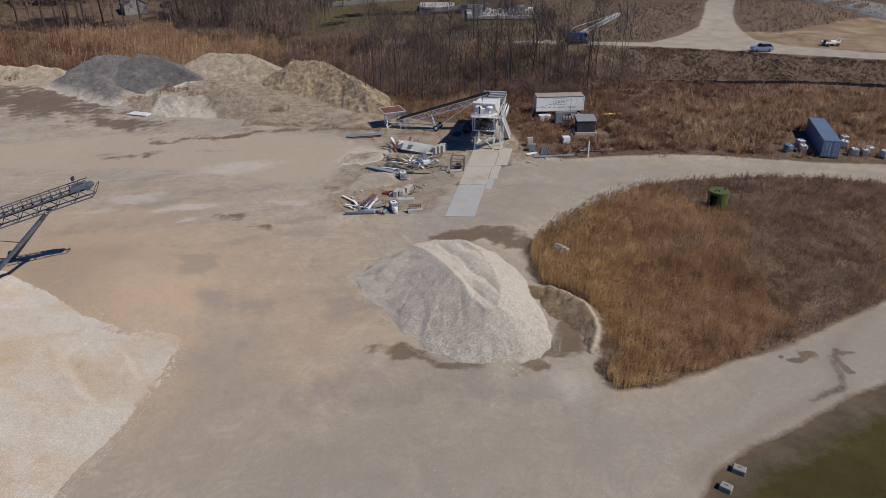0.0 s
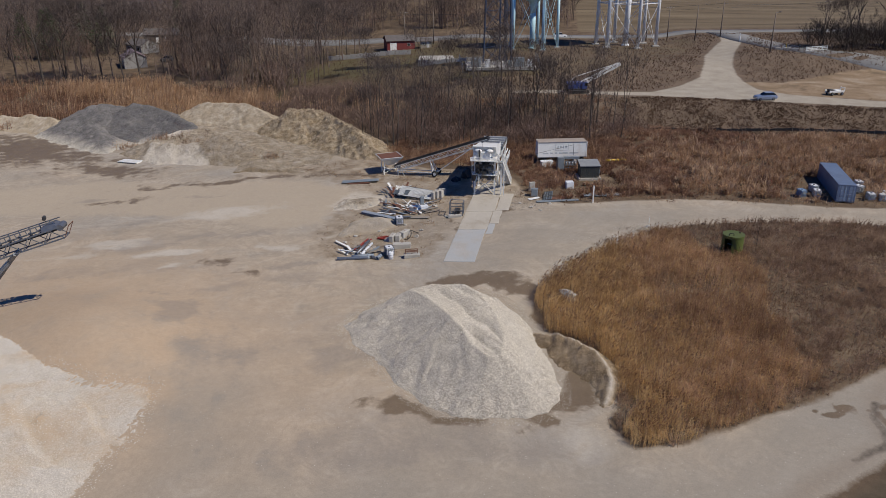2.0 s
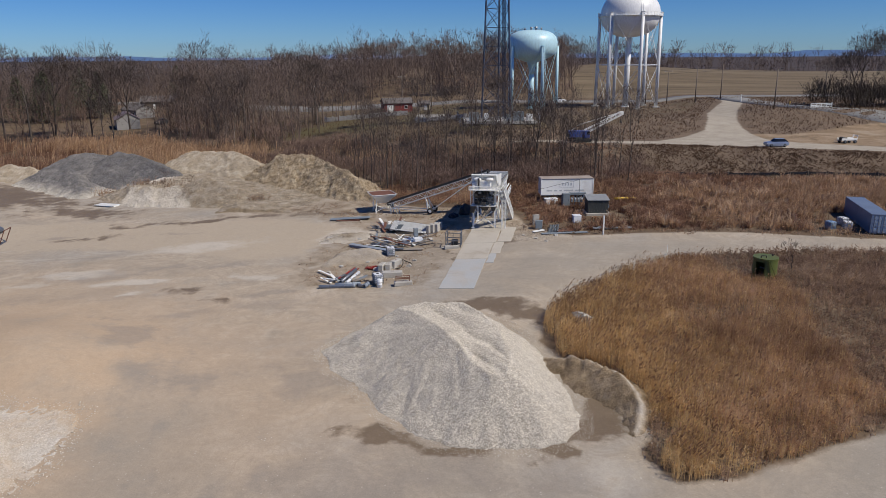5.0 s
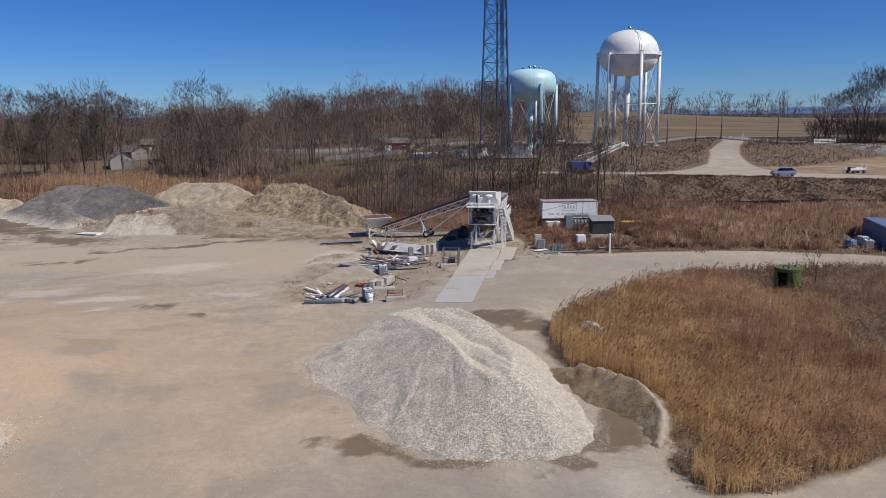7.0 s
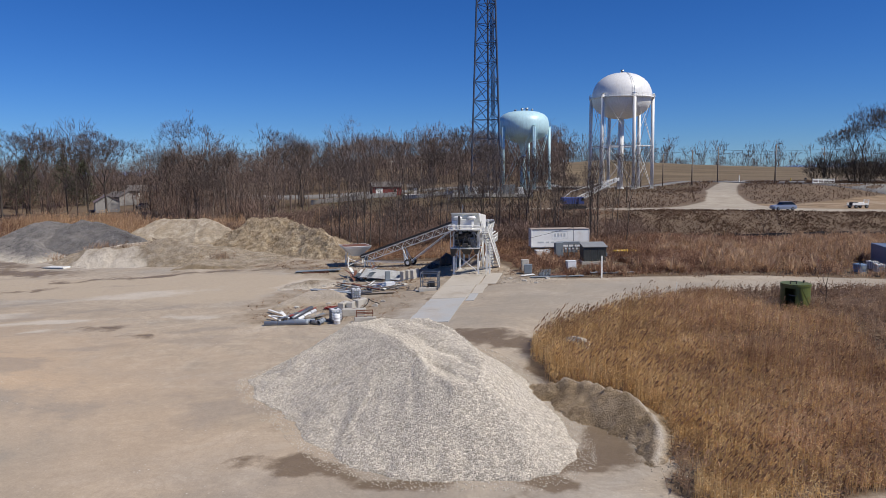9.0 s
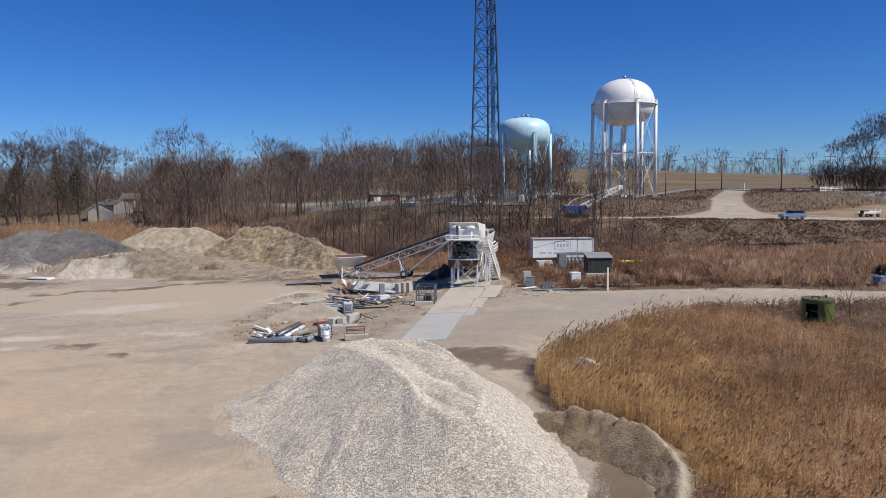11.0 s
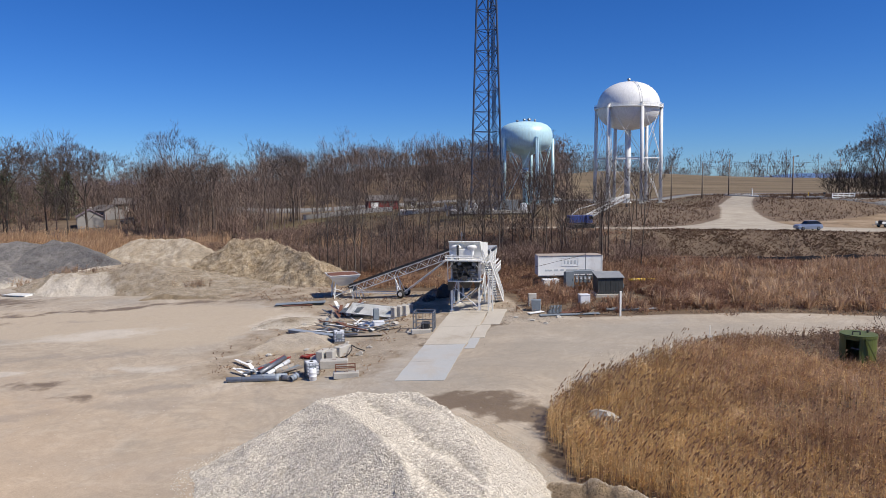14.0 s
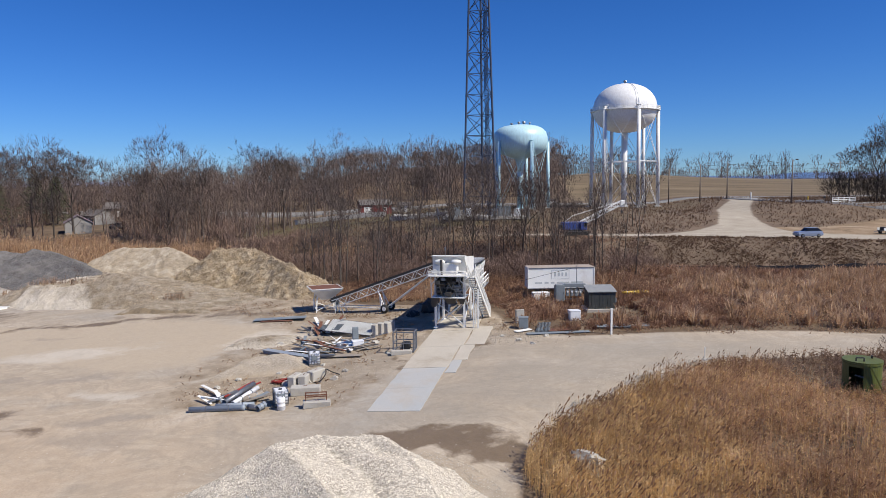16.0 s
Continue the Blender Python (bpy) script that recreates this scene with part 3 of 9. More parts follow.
yard = mixc(nt, calc(nt, "MULTIPLY", calc(nt, "MULTIPLY_ADD", calc(nt, "ABSOLUTE", calc(nt, "SUBTRACT", swirl, 0.5)), -16.0, 1.0, True), 0.42), yard, (0.27, 0.228, 0.178))


def ring_tracks(cx, cy, radii, col):
    """Pairs of curved tyre tracks about a turning centre."""
    vm = nt.nodes.new("ShaderNodeVectorMath")
    vm.operation = "DISTANCE"
    vm.inputs[1].default_value = (cx, cy, -0.6)
    nt.links.new(pos, vm.inputs[0])
    d = calc(nt, "ADD", vm.outputs["Value"], calc(nt, "MULTIPLY_ADD", broad, 1.6, -0.8))
    total = None
    for r in radii:
        f = calc(nt, "MULTIPLY_ADD", calc(nt, "ABSOLUTE", calc(nt, "SUBTRACT", d, r)), -5.0, 1.0, True)
        total = f if total is None else calc(nt, "MAXIMUM", total, f)
    gate = calc(nt, "MULTIPLY_ADD", broad, 5.0, -2.2, True)
    return mixc(nt, calc(nt, "MULTIPLY", calc(nt, "MULTIPLY", total, gate), 0.25), col, (0.24, 0.195, 0.145))


yard = ring_tracks(34, 38, (18.8, 20.7, 22.4, 24.3, 26.0), yard)
yard = ring_tracks(30, 140, (50.0, 51.9), yard)
yard = ring_tracks(-62, 30, (46.0, 48.0, 52.5, 54.4, 60.0, 62.0), yard)
silt = mixc(nt, mid, (0.40, 0.33, 0.245), (0.445, 0.375, 0.285))
yard = mixc(nt, edge("silt", 5.0, 0.5), yard, silt)
yard = mixc(nt, calc(nt, "MULTIPLY", patchy("orange", 1.1), 0.78), yard, mixc(nt, mid, (0.485, 0.345, 0.22), (0.43, 0.335, 0.24)))
scr = calc(nt, "MULTIPLY", edge("scruff", 4.0, 0.6), calc(nt, "MULTIPLY_ADD", wob, 3.5, -1.15, True))
yard = mixc(nt, scr, yard, ramp(nt, mid, [(0.3, (0.17, 0.125, 0.08)), (0.55, (0.27, 0.21, 0.145)), (0.8, (0.36, 0.30, 0.22))]))
yard = mixc(nt, calc(nt, "MULTIPLY", patchy("pale", 2.2), 0.75), yard, (0.53, 0.48, 0.405))
yard = mixc(nt, calc(nt, "MULTIPLY", patchy("worn", 1.0), 0.8), yard, (0.29, 0.258, 0.212))
yard = mixc(nt, calc(nt, "MULTIPLY", patchy("damp", 2.2), 0.42), yard, (0.225, 0.20, 0.175))
yard = mixc(nt, calc(nt, "MULTIPLY", patchy("mud", 4.0), 0.9), yard, mixc(nt, mid, (0.10, 0.07, 0.042), (0.21, 0.155, 0.10)))
rill = calc(nt, "ADD", attr("rill"), calc(nt, "MULTIPLY_ADD", wob, 0.4, -0.2))
yard = mixc(nt, calc(nt, "MULTIPLY", calc(nt, "MULTIPLY_ADD", rill, -0.7, 1.0, True), 0.55), yard, (0.245, 0.20, 0.155))
yard = mixc(nt, calc(nt, "MULTIPLY", calc(nt, "MULTIPLY_ADD", calc(nt, "ADD", attr("brook"), calc(nt, "MULTIPLY_ADD", wob, 0.9, -0.45)), -2.4, 1.0, True), 0.85), yard, (0.085, 0.07, 0.056))
speck = tex(nt, "ShaderNodeTexVoronoi", pos, 5.0)
spk = nt.nodes.new("ShaderNodeSeparateColor")
nt.links.new(speck.outputs["Color"], spk.inputs["Color"])
spot = calc(nt, "MULTIPLY", calc(nt, "GREATER_THAN", spk.outputs[0], 0.93), calc(nt, "MULTIPLY_ADD", speck.outputs["Distance"], -5.0, 1.6, True))
yard = mixc(nt, calc(nt, "MULTIPLY", spot, calc(nt, "MULTIPLY_ADD", wob, 3.0, -1.2, True)), yard, (0.62, 0.57, 0.49))
sand = tex(nt, "ShaderNodeTexNoise", pos, 2.3, Detail=7.0, Roughness=0.75).outputs["Fac"]
grit = calc(nt, "MULTIPLY", calc(nt, "MULTIPLY_ADD", fine, 0.5, 0.75), calc(nt, "MULTIPLY_ADD", sand, 0.34, 0.83))
track = ramp(nt, mid, [(0.3, (0.31, 0.27, 0.215)), (0.7, (0.41, 0.365, 0.295))])
dirt = ramp(nt, blotch, [(0.32, (0.16, 0.118, 0.075)), (0.45, (0.245, 0.175, 0.108)), (0.58, (0.30, 0.225, 0.15)), (0.72, (0.36, 0.305, 0.235))])
col = mixc(nt, edge("mow", 4.0, 0.8), litter, mown)
matted = ramp(nt, mid, [(0.3, (0.105, 0.075, 0.052)), (0.7, (0.185, 0.135, 0.095))])
col = mixc(nt, attr("bank"), col, matted)
col = mixc(nt, edge("stubble", 3.0, 1.0), col, stub)
verge = ramp(nt, mid, [(0.3, (0.07, 0.053, 0.034)), (0.7, (0.145, 0.112, 0.076))])
col = mixc(nt, edge("lawn", 1.4, 1.2), col, verge)
col = mixc(nt, calc(nt, "MULTIPLY_ADD", calc(nt, "ADD", attr("lawn"), calc(nt, "MULTIPLY_ADD", wob, 5.0, -2.5)), 0.5, -0.45, True), col, lawn)
col = mixc(nt, edge("dirt", 3.0, 0.9), col, dirt)
col = mixc(nt, edge("track", 1.2, 1.6), col, track)
col = mixc(nt, attr("forest"), col, (0.062, 0.047, 0.042))
col = mixc(nt, edge("yard", 1.3, 1.8), col, yard)
col = mixc(nt, 1.0, col, calc(nt, "MULTIPLY", grit, 1.0), "MULTIPLY")
nt.links.new(col, bs.inputs["Base Color"])
damp = calc(nt, "MULTIPLY", patchy("mud"), edge("yard"))
nt.links.new(calc(nt, "MULTIPLY_ADD", damp, -0.45, 0.95), bs.inputs["Roughness"])
bs.inputs["Specular IOR Level"].default_value = 0.25
relief = calc(nt, "ADD", calc(nt, "MULTIPLY", fine, 0.4), mid)
bump(nt, bs, relief, 0.35, 0.12)
M_GROUND = m

ground = arrays("ground", np.stack([gx.ravel(), gy.ravel(), land(gx, gy).ravel()], -1), quads, M_GROUND, True)
tagged(ground, "pale crushed limestone yard running into brown winter meadow", "ground", kind="structure")
for nm, vals in (("yard", signed(YARD_EDGE, gx, gy)), ("lawn", signed(LAWN_EDGE, gx, gy)), ("track", signed(TRACK_EDGE, gx, gy)), ("dirt", signed(DIRT_EDGE, gx, gy)),
                 ("stubble", signed(STUBBLE_EDGE, gx, gy)), ("mow", signed(MOW_EDGE, gx, gy)), ("silt", signed(SILT_EDGE, gx, gy)), ("scruff", signed(SCRUFF_EDGE, gx, gy)),
                 ("bank", ss(-14.5, -12.0, gy - 163.3 + 0.317 * (np.clip(gx, -15, 125) - 28) + 0.6 * fbm(gx * 0.2, gy * 0.2, 119, 3)) * ss(22, 40, gx) * ss(256, 248, gy) * (1 - 0.5 * ss(0, 4, signed(MOW_EDGE, gx, gy)))),
                 ("mud", blobs(MUD_BLOBS, gx, gy)), ("pale", blobs(PALE_BLOBS, gx, gy)), ("orange", blobs(ORANGE_BLOBS, gx, gy)),
                 ("damp", blobs(DAMP_BLOBS, gx, gy)), ("worn", blobs([(32, 49, 26, 6, 0.5, 1.1), (-5, 38, 16, 9, 0.2, 1.0), (14, 42, 14, 6, 0.2, 0.9), (30, 95, 34, 3, 0.0, 0.8), (12, 88, 13, 4, 0.7, 0.9), (-20, 52, 5, 10, 0.2, 0.8)], gx, gy)), ("forest", np.maximum(np.maximum(ss(400, 425, gy), ss(-250, -300, gx) * ss(200, 215, gy)), ss(420, 470, np.abs(gx)) * ss(150, 190, gy))), ("rill", -ridge([(a, b, 0.0) for a, b in STREAM], gx, gy, 1.0)), ("brook", -ridge([(a, b, 0.0) for a, b in STREAM[4:10]], gx, gy, 1.0))):
    a = ground.data.attributes.new(nm, "FLOAT", "POINT")
    a.data.foreach_set("value", np.clip(vals, -9, 9).astype(np.float32).ravel())

# asphalt highway beyond the towers, and the side road that joins it
def strip(name, line, width, lift, mat, step=4.0):
    pts, left, right = [], [], []
    for (x0, y0), (x1, y1) in zip(line, line[1:]):
        n = max(1, int(math.hypot(x1 - x0, y1 - y0) / step))
        pts += [(x0 + (x1 - x0) * k / n, y0 + (y1 - y0) * k / n) for k in range(n)]
    pts.append(line[-1])
    v, f = [], []
    for i, (x, y) in enumerate(pts):
        a, b = pts[max(0, i - 1)], pts[min(len(pts) - 1, i + 1)]
        d = Vector((b[0] - a[0], b[1] - a[1])).normalized()
        for k, (s, up) in enumerate(((-0.5, -0.25), (-0.5, lift), (0.5, lift), (0.5, -0.25))):
            px, py = x - d.y * s * width, y + d.x * s * width
            v.append((px, py, land1(px, py) + up))
        if i:
            o = 4 * i
            f += [(o - 4 + k, o - 3 + k, o + 1 + k, o + k) for k in range(3)]
    return arrays(name, v, f, mat, False)


HIGHWAY = [(-420, 430), (-200, 352), (-95, 305), (-40, 280), (0, 269), (60, 262), (110, 260), (180, 256), (420, 240)]
road = strip("road", HIGHWAY, 9.0, 0.16, M_ASPH)
tagged(road, "grey asphalt two-lane highway past the water towers", "road", kind="structure")
side = strip("road", [(98, 257), (97, 232), (99, 210), (104, 198.5), (114, 188.5), (132, 178), (190, 158)], 10.5, 0.12, M_ASPH)
tagged(side, "grey asphalt side road curving to the highway", "road", kind="structure")


# ---- heaps ----
def stone_mat(name, pale, dark, tint, size=7.0, patch=0.25, amount=0.6, depth=0.4, steep=None, thin=None, reach=0.6, crag=0.0):
    m, nt, bs = material(name)
    p = nt.nodes.new("ShaderNodeNewGeometry").outputs["Position"]
    vor = tex(nt, "ShaderNodeTexVoronoi", p, size)
    vor2 = tex(nt, "ShaderNodeTexVoronoi", p, size * 2.7)
    n = tex(nt, "ShaderNodeTexNoise", p, patch, Detail=6.0, Roughness=0.65)
    sep = nt.nodes.new("ShaderNodeSeparateColor")
    nt.links.new(vor.outputs["Color"], sep.inputs["Color"])
    c = mixc(nt, calc(nt, "POWER", sep.outputs[0], 1.4), dark, pale)
    c = mixc(nt, calc(nt, "MULTIPLY", calc(nt, "MULTIPLY_ADD", n.outputs["Fac"], 4.0, -1.7, True), amount), c, tint)
    nt.links.new(c, bs.inputs["Base Color"])
    bs.inputs["Roughness"].default_value = 0.92
    bs.inputs["Diffuse Roughness"].default_value = 1.0
    bs.inputs["Specular IOR Level"].default_value = 0.2
    h = calc(nt, "MULTIPLY_ADD", vor.outputs["Distance"], -1.0, calc(nt, "MULTIPLY", vor2.outputs["Distance"], -0.35))
    bump(nt, bs, h, 1.0, depth / size)
    if crag:
        cr = tex(nt, "ShaderNodeTexNoise", p, 1.1, Detail=9.0, Roughness=0.72, Distortion=0.4)
        big_bump = nt.nodes.new("ShaderNodeBump")
        big_bump.inputs["Strength"].default_value, big_bump.inputs["Distance"].default_value = 1.0, crag
        nt.links.new(cr.outputs["Fac"], big_bump.inputs["Height"])
        nt.links.new(big_bump.outputs["Normal"], bs.inputs["Normal"].links[0].from_node.inputs["Normal"])
        c = mixc(nt, 1.0, c, ramp(nt, cr.outputs["Fac"], [(0.3, (0.72, 0.69, 0.65)), (0.5, (1.12, 1.12, 1.12)), (0.72, (1.4, 1.39, 1.37))]), "MULTIPLY")
        nt.links.new(c, bs.inputs["Base Color"])
    if steep:
        sx = nt.nodes.new("ShaderNodeSeparateXYZ")
        ge = nt.nodes.new("ShaderNodeNewGeometry")
        nt.links.new(ge.outputs["True Normal"], sx.inputs[0])
        n3 = tex(nt, "ShaderNodeTexNoise", p, 0.07, Detail=5.0, Roughness=0.6)
        f = calc(nt, "MULTIPLY_ADD", sx.outputs["Z"], -7.0, 6.3, True)
        f = calc(nt, "MULTIPLY", f, calc(nt, "MULTIPLY_ADD", n3.outputs["Fac"], 5.0, -2.0, True))
        nt.links.new(mixc(nt, f, c, steep), bs.inputs["Base Color"])
    if thin:
        at = nt.nodes.new("ShaderNodeAttribute")
        at.attribute_name = "thick"
        n4 = tex(nt, "ShaderNodeTexNoise", p, 0.8, Detail=6.0, Roughness=0.7)
        f = calc(nt, "ADD", at.outputs["Fac"], calc(nt, "MULTIPLY_ADD", n4.outputs["Fac"], 1.4 * reach, -0.7 * reach))
        f = calc(nt, "MULTIPLY_ADD", f, -1.0 / reach, 1.0, True)
        src_ = bs.inputs["Base Color"].links[0].from_socket
        nt.links.new(mixc(nt, f, src_, thin), bs.inputs["Base Color"])
    return m


M_STONE = stone_mat("crushed_limestone", (0.75, 0.69, 0.59), (0.32, 0.288, 0.24), (0.55, 0.50, 0.42), 13.0, 0.3, 0.25, 0.45)
M_MIXED = stone_mat("dirty_limestone", (0.57, 0.53, 0.475), (0.39, 0.355, 0.31), (0.41, 0.30, 0.19), 15.0, 0.13, 0.85, 0.5)
M_CREAM_SAND = stone_mat("cream_sand", (0.35, 0.292, 0.212), (0.25, 0.203, 0.145), (0.42, 0.368, 0.295), 16.0, 0.5, 0.9, 0.35, None, (0.36, 0.295, 0.21), 0.7, 0.25)
M_SPOIL = stone_mat("tan_spoil", (0.38, 0.295, 0.19), (0.20, 0.148, 0.09), (0.45, 0.38, 0.28), 14.0, 0.9, 0.9, 0.5, None, (0.38, 0.305, 0.215), 0.6, 0.6)
M_MUDBERM = stone_mat("mud_berm", (0.29, 0.215, 0.135), (0.20, 0.148, 0.09), (0.33, 0.26, 0.18), 9.0, 0.6, 0.9, 0.3, None, (0.50, 0.45, 0.38), 0.4, 0.25)
M_MILL = stone_mat("grey_millings", (0.19, 0.18, 0.175), (0.09, 0.086, 0.084), (0.22, 0.205, 0.19), 13.0, 0.35, 0.8, 0.5, None, (0.48, 0.44, 0.375), 1.3, 0.4)
M_FRESHMILL = stone_mat("fresh_millings", (0.165, 0.158, 0.158), (0.075, 0.072, 0.072), (0.20, 0.185, 0.17), 13.0, 0.35, 0.6, 0.5, None, (0.20, 0.18, 0.16), 0.5, 0.4)
M_GRAVEL = stone_mat("pale_gravel", (0.44, 0.39, 0.325), (0.29, 0.25, 0.20), (0.37, 0.31, 0.235), 12.0, 0.5, 0.5, 0.4, None, (0.38, 0.315, 0.235), 0.3)
M_BERM = stone_mat("pale_berm_sand", (0.325, 0.27, 0.20), (0.205, 0.163, 0.115), (0.37, 0.325, 0.265), 14.0, 0.6, 0.95, 0.5, (0.30, 0.235, 0.155), (0.58, 0.525, 0.445), 0.5, 0.6)


def heap(name, box, step, height, mat, label, smooth=True, skirt=0.12, depth=None):
    """A loose heap: a sheet over its footprint where it stands above the land, closed below."""
    x0, y0, x1, y1 = box
    hx, hy = np.meshgrid(np.arange(x0, x1, step), np.arange(y0, y1, step))
    base = land(hx, hy)
    h = height(hx, hy)
    up = h > base + 0.02
    z = np.where(up, h, base - skirt)
    k = np.arange(hx.size).reshape(hx.shape)
    keep = up[:-1, :-1] | up[1:, :-1] | up[:-1, 1:] | up[1:, 1:]
    q = np.stack([k[:-1, :-1], k[:-1, 1:], k[1:, 1:], k[1:, :-1]], -1)[keep]
    used = np.unique(q)
    back = np.full(hx.size, -1)
    back[used] = np.arange(len(used))
    v = np.stack([hx.ravel(), hy.ravel(), z.ravel()], -1)[used]
    ob = arrays(name, v, back[q], mat, smooth)
    at = ob.data.attributes.new("thick", "FLOAT", "POINT")
    at.data.foreach_set("value", ((h - base) if depth is None else depth(hx, hy)).ravel()[used].astype(np.float32))
    return tagged(ob, label, "stockpile", kind="")


def soft_max(a, b, k):
    h = np.clip(0.5 + 0.5 * (a - b) / k, 0, 1)
    return b * (1 - h) + a * h + k * h * (1 - h)


PILE_FOOT = [(-9.8, 67.6), (-9.3, 65.4), (-8.2, 63.2), (-7.0, 61.8), (-5.5, 59.8), (-4.0, 57.2), (-2.2, 54.8), (-0.5, 53.2), (1.5, 52.1), (3.4, 51.8), (5.3, 51.9), (7.3, 51.9), (9.0, 52.6), (10.3, 54.6), (10.6, 57.5),
             (10.2, 61.0), (9.3, 64.5), (8.3, 68.0), (6.8, 71.5), (4.5, 73.8), (1.5, 74.6), (-2.5, 74.2), (-6.0, 72.6), (-8.6, 70.3)]
CREST_BACK = [(-3.3, 68.2, 3.4), (-2.4, 67.6, 3.55), (-1.6, 66.4, 3.65), (-0.2, 63.6, 3.9), (0.9, 61.2, 4.0), (1.7, 60.0, 3.65)]
CREST_FRONT = [(1.7, 60.0, 3.5), (3.0, 57.4, 3.1), (4.3, 55.8, 2.9), (5.3, 56.2, 2.9)]
CREST_EAST = [(-3.1, 68.3, 3.45), (-0.8, 68.7, 3.8), (0.9, 68.9, 3.6), (2.4, 68.6, 3.75), (4.1, 67.0, 3.2), (5.2, 63.5, 2.95), (5.8, 60.0, 2.85), (5.3, 56.4, 2.9)]


def flank(crest, foot, ground_, x, y):
    """Even slopes from a crest line down to the foot of a heap."""
    h = np.full(np.shape(x), -9.0)
    for (x0, y0, z0), (x1, y1, z1) in zip(crest, crest[1:]):
        ex, ey = x1 - x0, y1 - y0
        t = np.clip(((x - x0) * ex + (y - y0) * ey) / (ex * ex + ey * ey), 0, 1)
        d = np.hypot(x - x0 - t * ex, y - y0 - t * ey)
        h = np.maximum(h, ground_ + (z0 + t * (z1 - z0) - ground_) * foot / np.maximum(foot + d, 0.3))
    return h


def main_heap(x, y):
    """A tipped pile: a sharp crest running forward to a lower front cone, and a hollow top with slumped folds on the east."""
    wx, wy = x + 0.14 * vnoise(x * 0.5, y * 0.5, 11), y + 0.14 * vnoise(x * 0.5, y * 0.5, 12)
    foot = signed(PILE_FOOT, wx, wy) + 0.22 * fbm(x * 0.8, y * 0.8, 13, 3)
    base = land(x, y) - 0.06
    near = np.maximum(foot, 0)
    a, b, c = (flank(k, near, base, wx, wy) for k in (CREST_BACK, CREST_FRONT, CREST_EAST))
    inside = signed([(q[0], q[1]) for q in CREST_BACK + CREST_FRONT[1:] + CREST_EAST[-2:0:-1]], x, y)
    east = soft_max(c, np.where(inside > 0, 3.38 - 0.05 * (68.0 - y), -9.0), 0.4)
    h = soft_max(soft_max(a, east, 0.10), b, 0.10)
    u = (x - 1.0) * 0.80 + (y - 66.0) * 0.60
    fold = np.abs(np.sin(u * 1.15 + 0.9 * vnoise(x * 0.35, y * 0.35, 15))) ** 0.7 - 0.75
    h = h + 0.36 * fold * ss(0.0, 0.9, inside) * ss(56.5, 59, y)
    ang = np.arctan2(y - 62, x - 1.5)
    chute = vnoise(ang * 8.0, h * 0.2, 5) + 0.6 * vnoise(ang * 19.0, h * 0.3, 6)
    h = h + 0.09 * chute * ss(3.5, 2.6, h) * ss(-0.4, 0.6, h)
    h = h + (0.035 * fbm(x * 0.9, y * 0.9, 7, 3) + 0.03 * vnoise(x * 5, y * 5, 9) + 0.03 * vnoise(x * 9, y * 9, 10)) * ss(0, 0.5, foot)
    return np.where(foot > 0, h, base + np.maximum(foot, -2) * 0.3)


heap("limestone_stockpile", (-13, 47, 13, 78), 0.15, main_heap, M_STONE, "tall pale grey crushed limestone stockpile on the yard floor")


WHITE_FOOT = [(-25.1, 56.4), (-28, 56.5), (-31, 57.0), (-34.4, 58.3), (-38, 60.6), (-44.3, 65.4), (-50.7, 70.2), (-82, 86), (-82, 12), (-31.5, 25), (-28.3, 36.9), (-27.4, 40.6), (-26.1, 45), (-24.8, 49.5), (-24.5, 52.8)]


def white_heap(x, y):
    d = signed(WHITE_FOOT, x, y) + 0.25 * fbm(x * 0.5, y * 0.5, 22, 3)
    # scooped crescents where a loader has bitten into the edge
    s1 = np.hypot(x + 23, y - 58) - 8.5 - 0.5 * vnoise(x * 0.4, y * 0.4, 24)
    s2 = np.hypot(x + 27, y - 53.6) - 7.4 - 0.5 * vnoise(x * 0.4, y * 0.4, 25)
    s3 = np.hypot(x + 31, y - 60) - 14.5 - 0.9 * vnoise(x * 0.3, y * 0.3, 26)
    bite = sum(k * ss(0.45, -0.35, q) * np.exp(np.minimum(q, 0) * 0.20) for k, q in ((1.0, s1), (0.8, s2), (0.7, s3)))
    up = 3.6 * (1 - np.exp(-np.clip(d, 0, 60) / 7.0))
    rough = 0.20 * fbm(x * 0.3, y * 0.3, 21, 4) + 0.07 * fbm(x * 1.3, y * 1.3, 23, 3) - bite
    return land(x, y) - 0.05 + np.where(d > 0, np.maximum(up + ss(0, 2, d) * rough, 0.12 * np.minimum(d, 2)), 0.3 * d) + 0.05 * vnoise(x * 4, y * 4, 3)


heap("limestone_stockpile", (-80, 14, -18, 86), 0.25, white_heap, M_MIXED, "wide off-white stone stockpile streaked with orange sand")


def grey_heap(x, y):
    a = ridge([(-84, 164, 1.6), (-81, 165.5, 3.8), (-79, 165.5, 4.4), (-76, 165, 4.7), (-72, 165, 4.2), (-66, 163, 3.4), (-60, 158, 2.0)], x, y, 0.44)
    b = ridge([(-78, 158, 1.9), (-72, 151, 0.9), (-69, 145, -0.5)], x, y, 0.42)
    gully = np.abs(vnoise(x * 0.45 + 0.1 * y, y * 0.12, 45)) + 0.5 * np.abs(vnoise(x * 1.1 + 0.2 * y, y * 0.3, 46))
    return soft_max(a, b, 0.6) + 0.22 * fbm(x * 0.2, y * 0.2, 41, 5) - 0.45 * gully * ss(165, 153, y) + 0.14 * fbm(x * 0.9, y * 0.9, 43, 4)


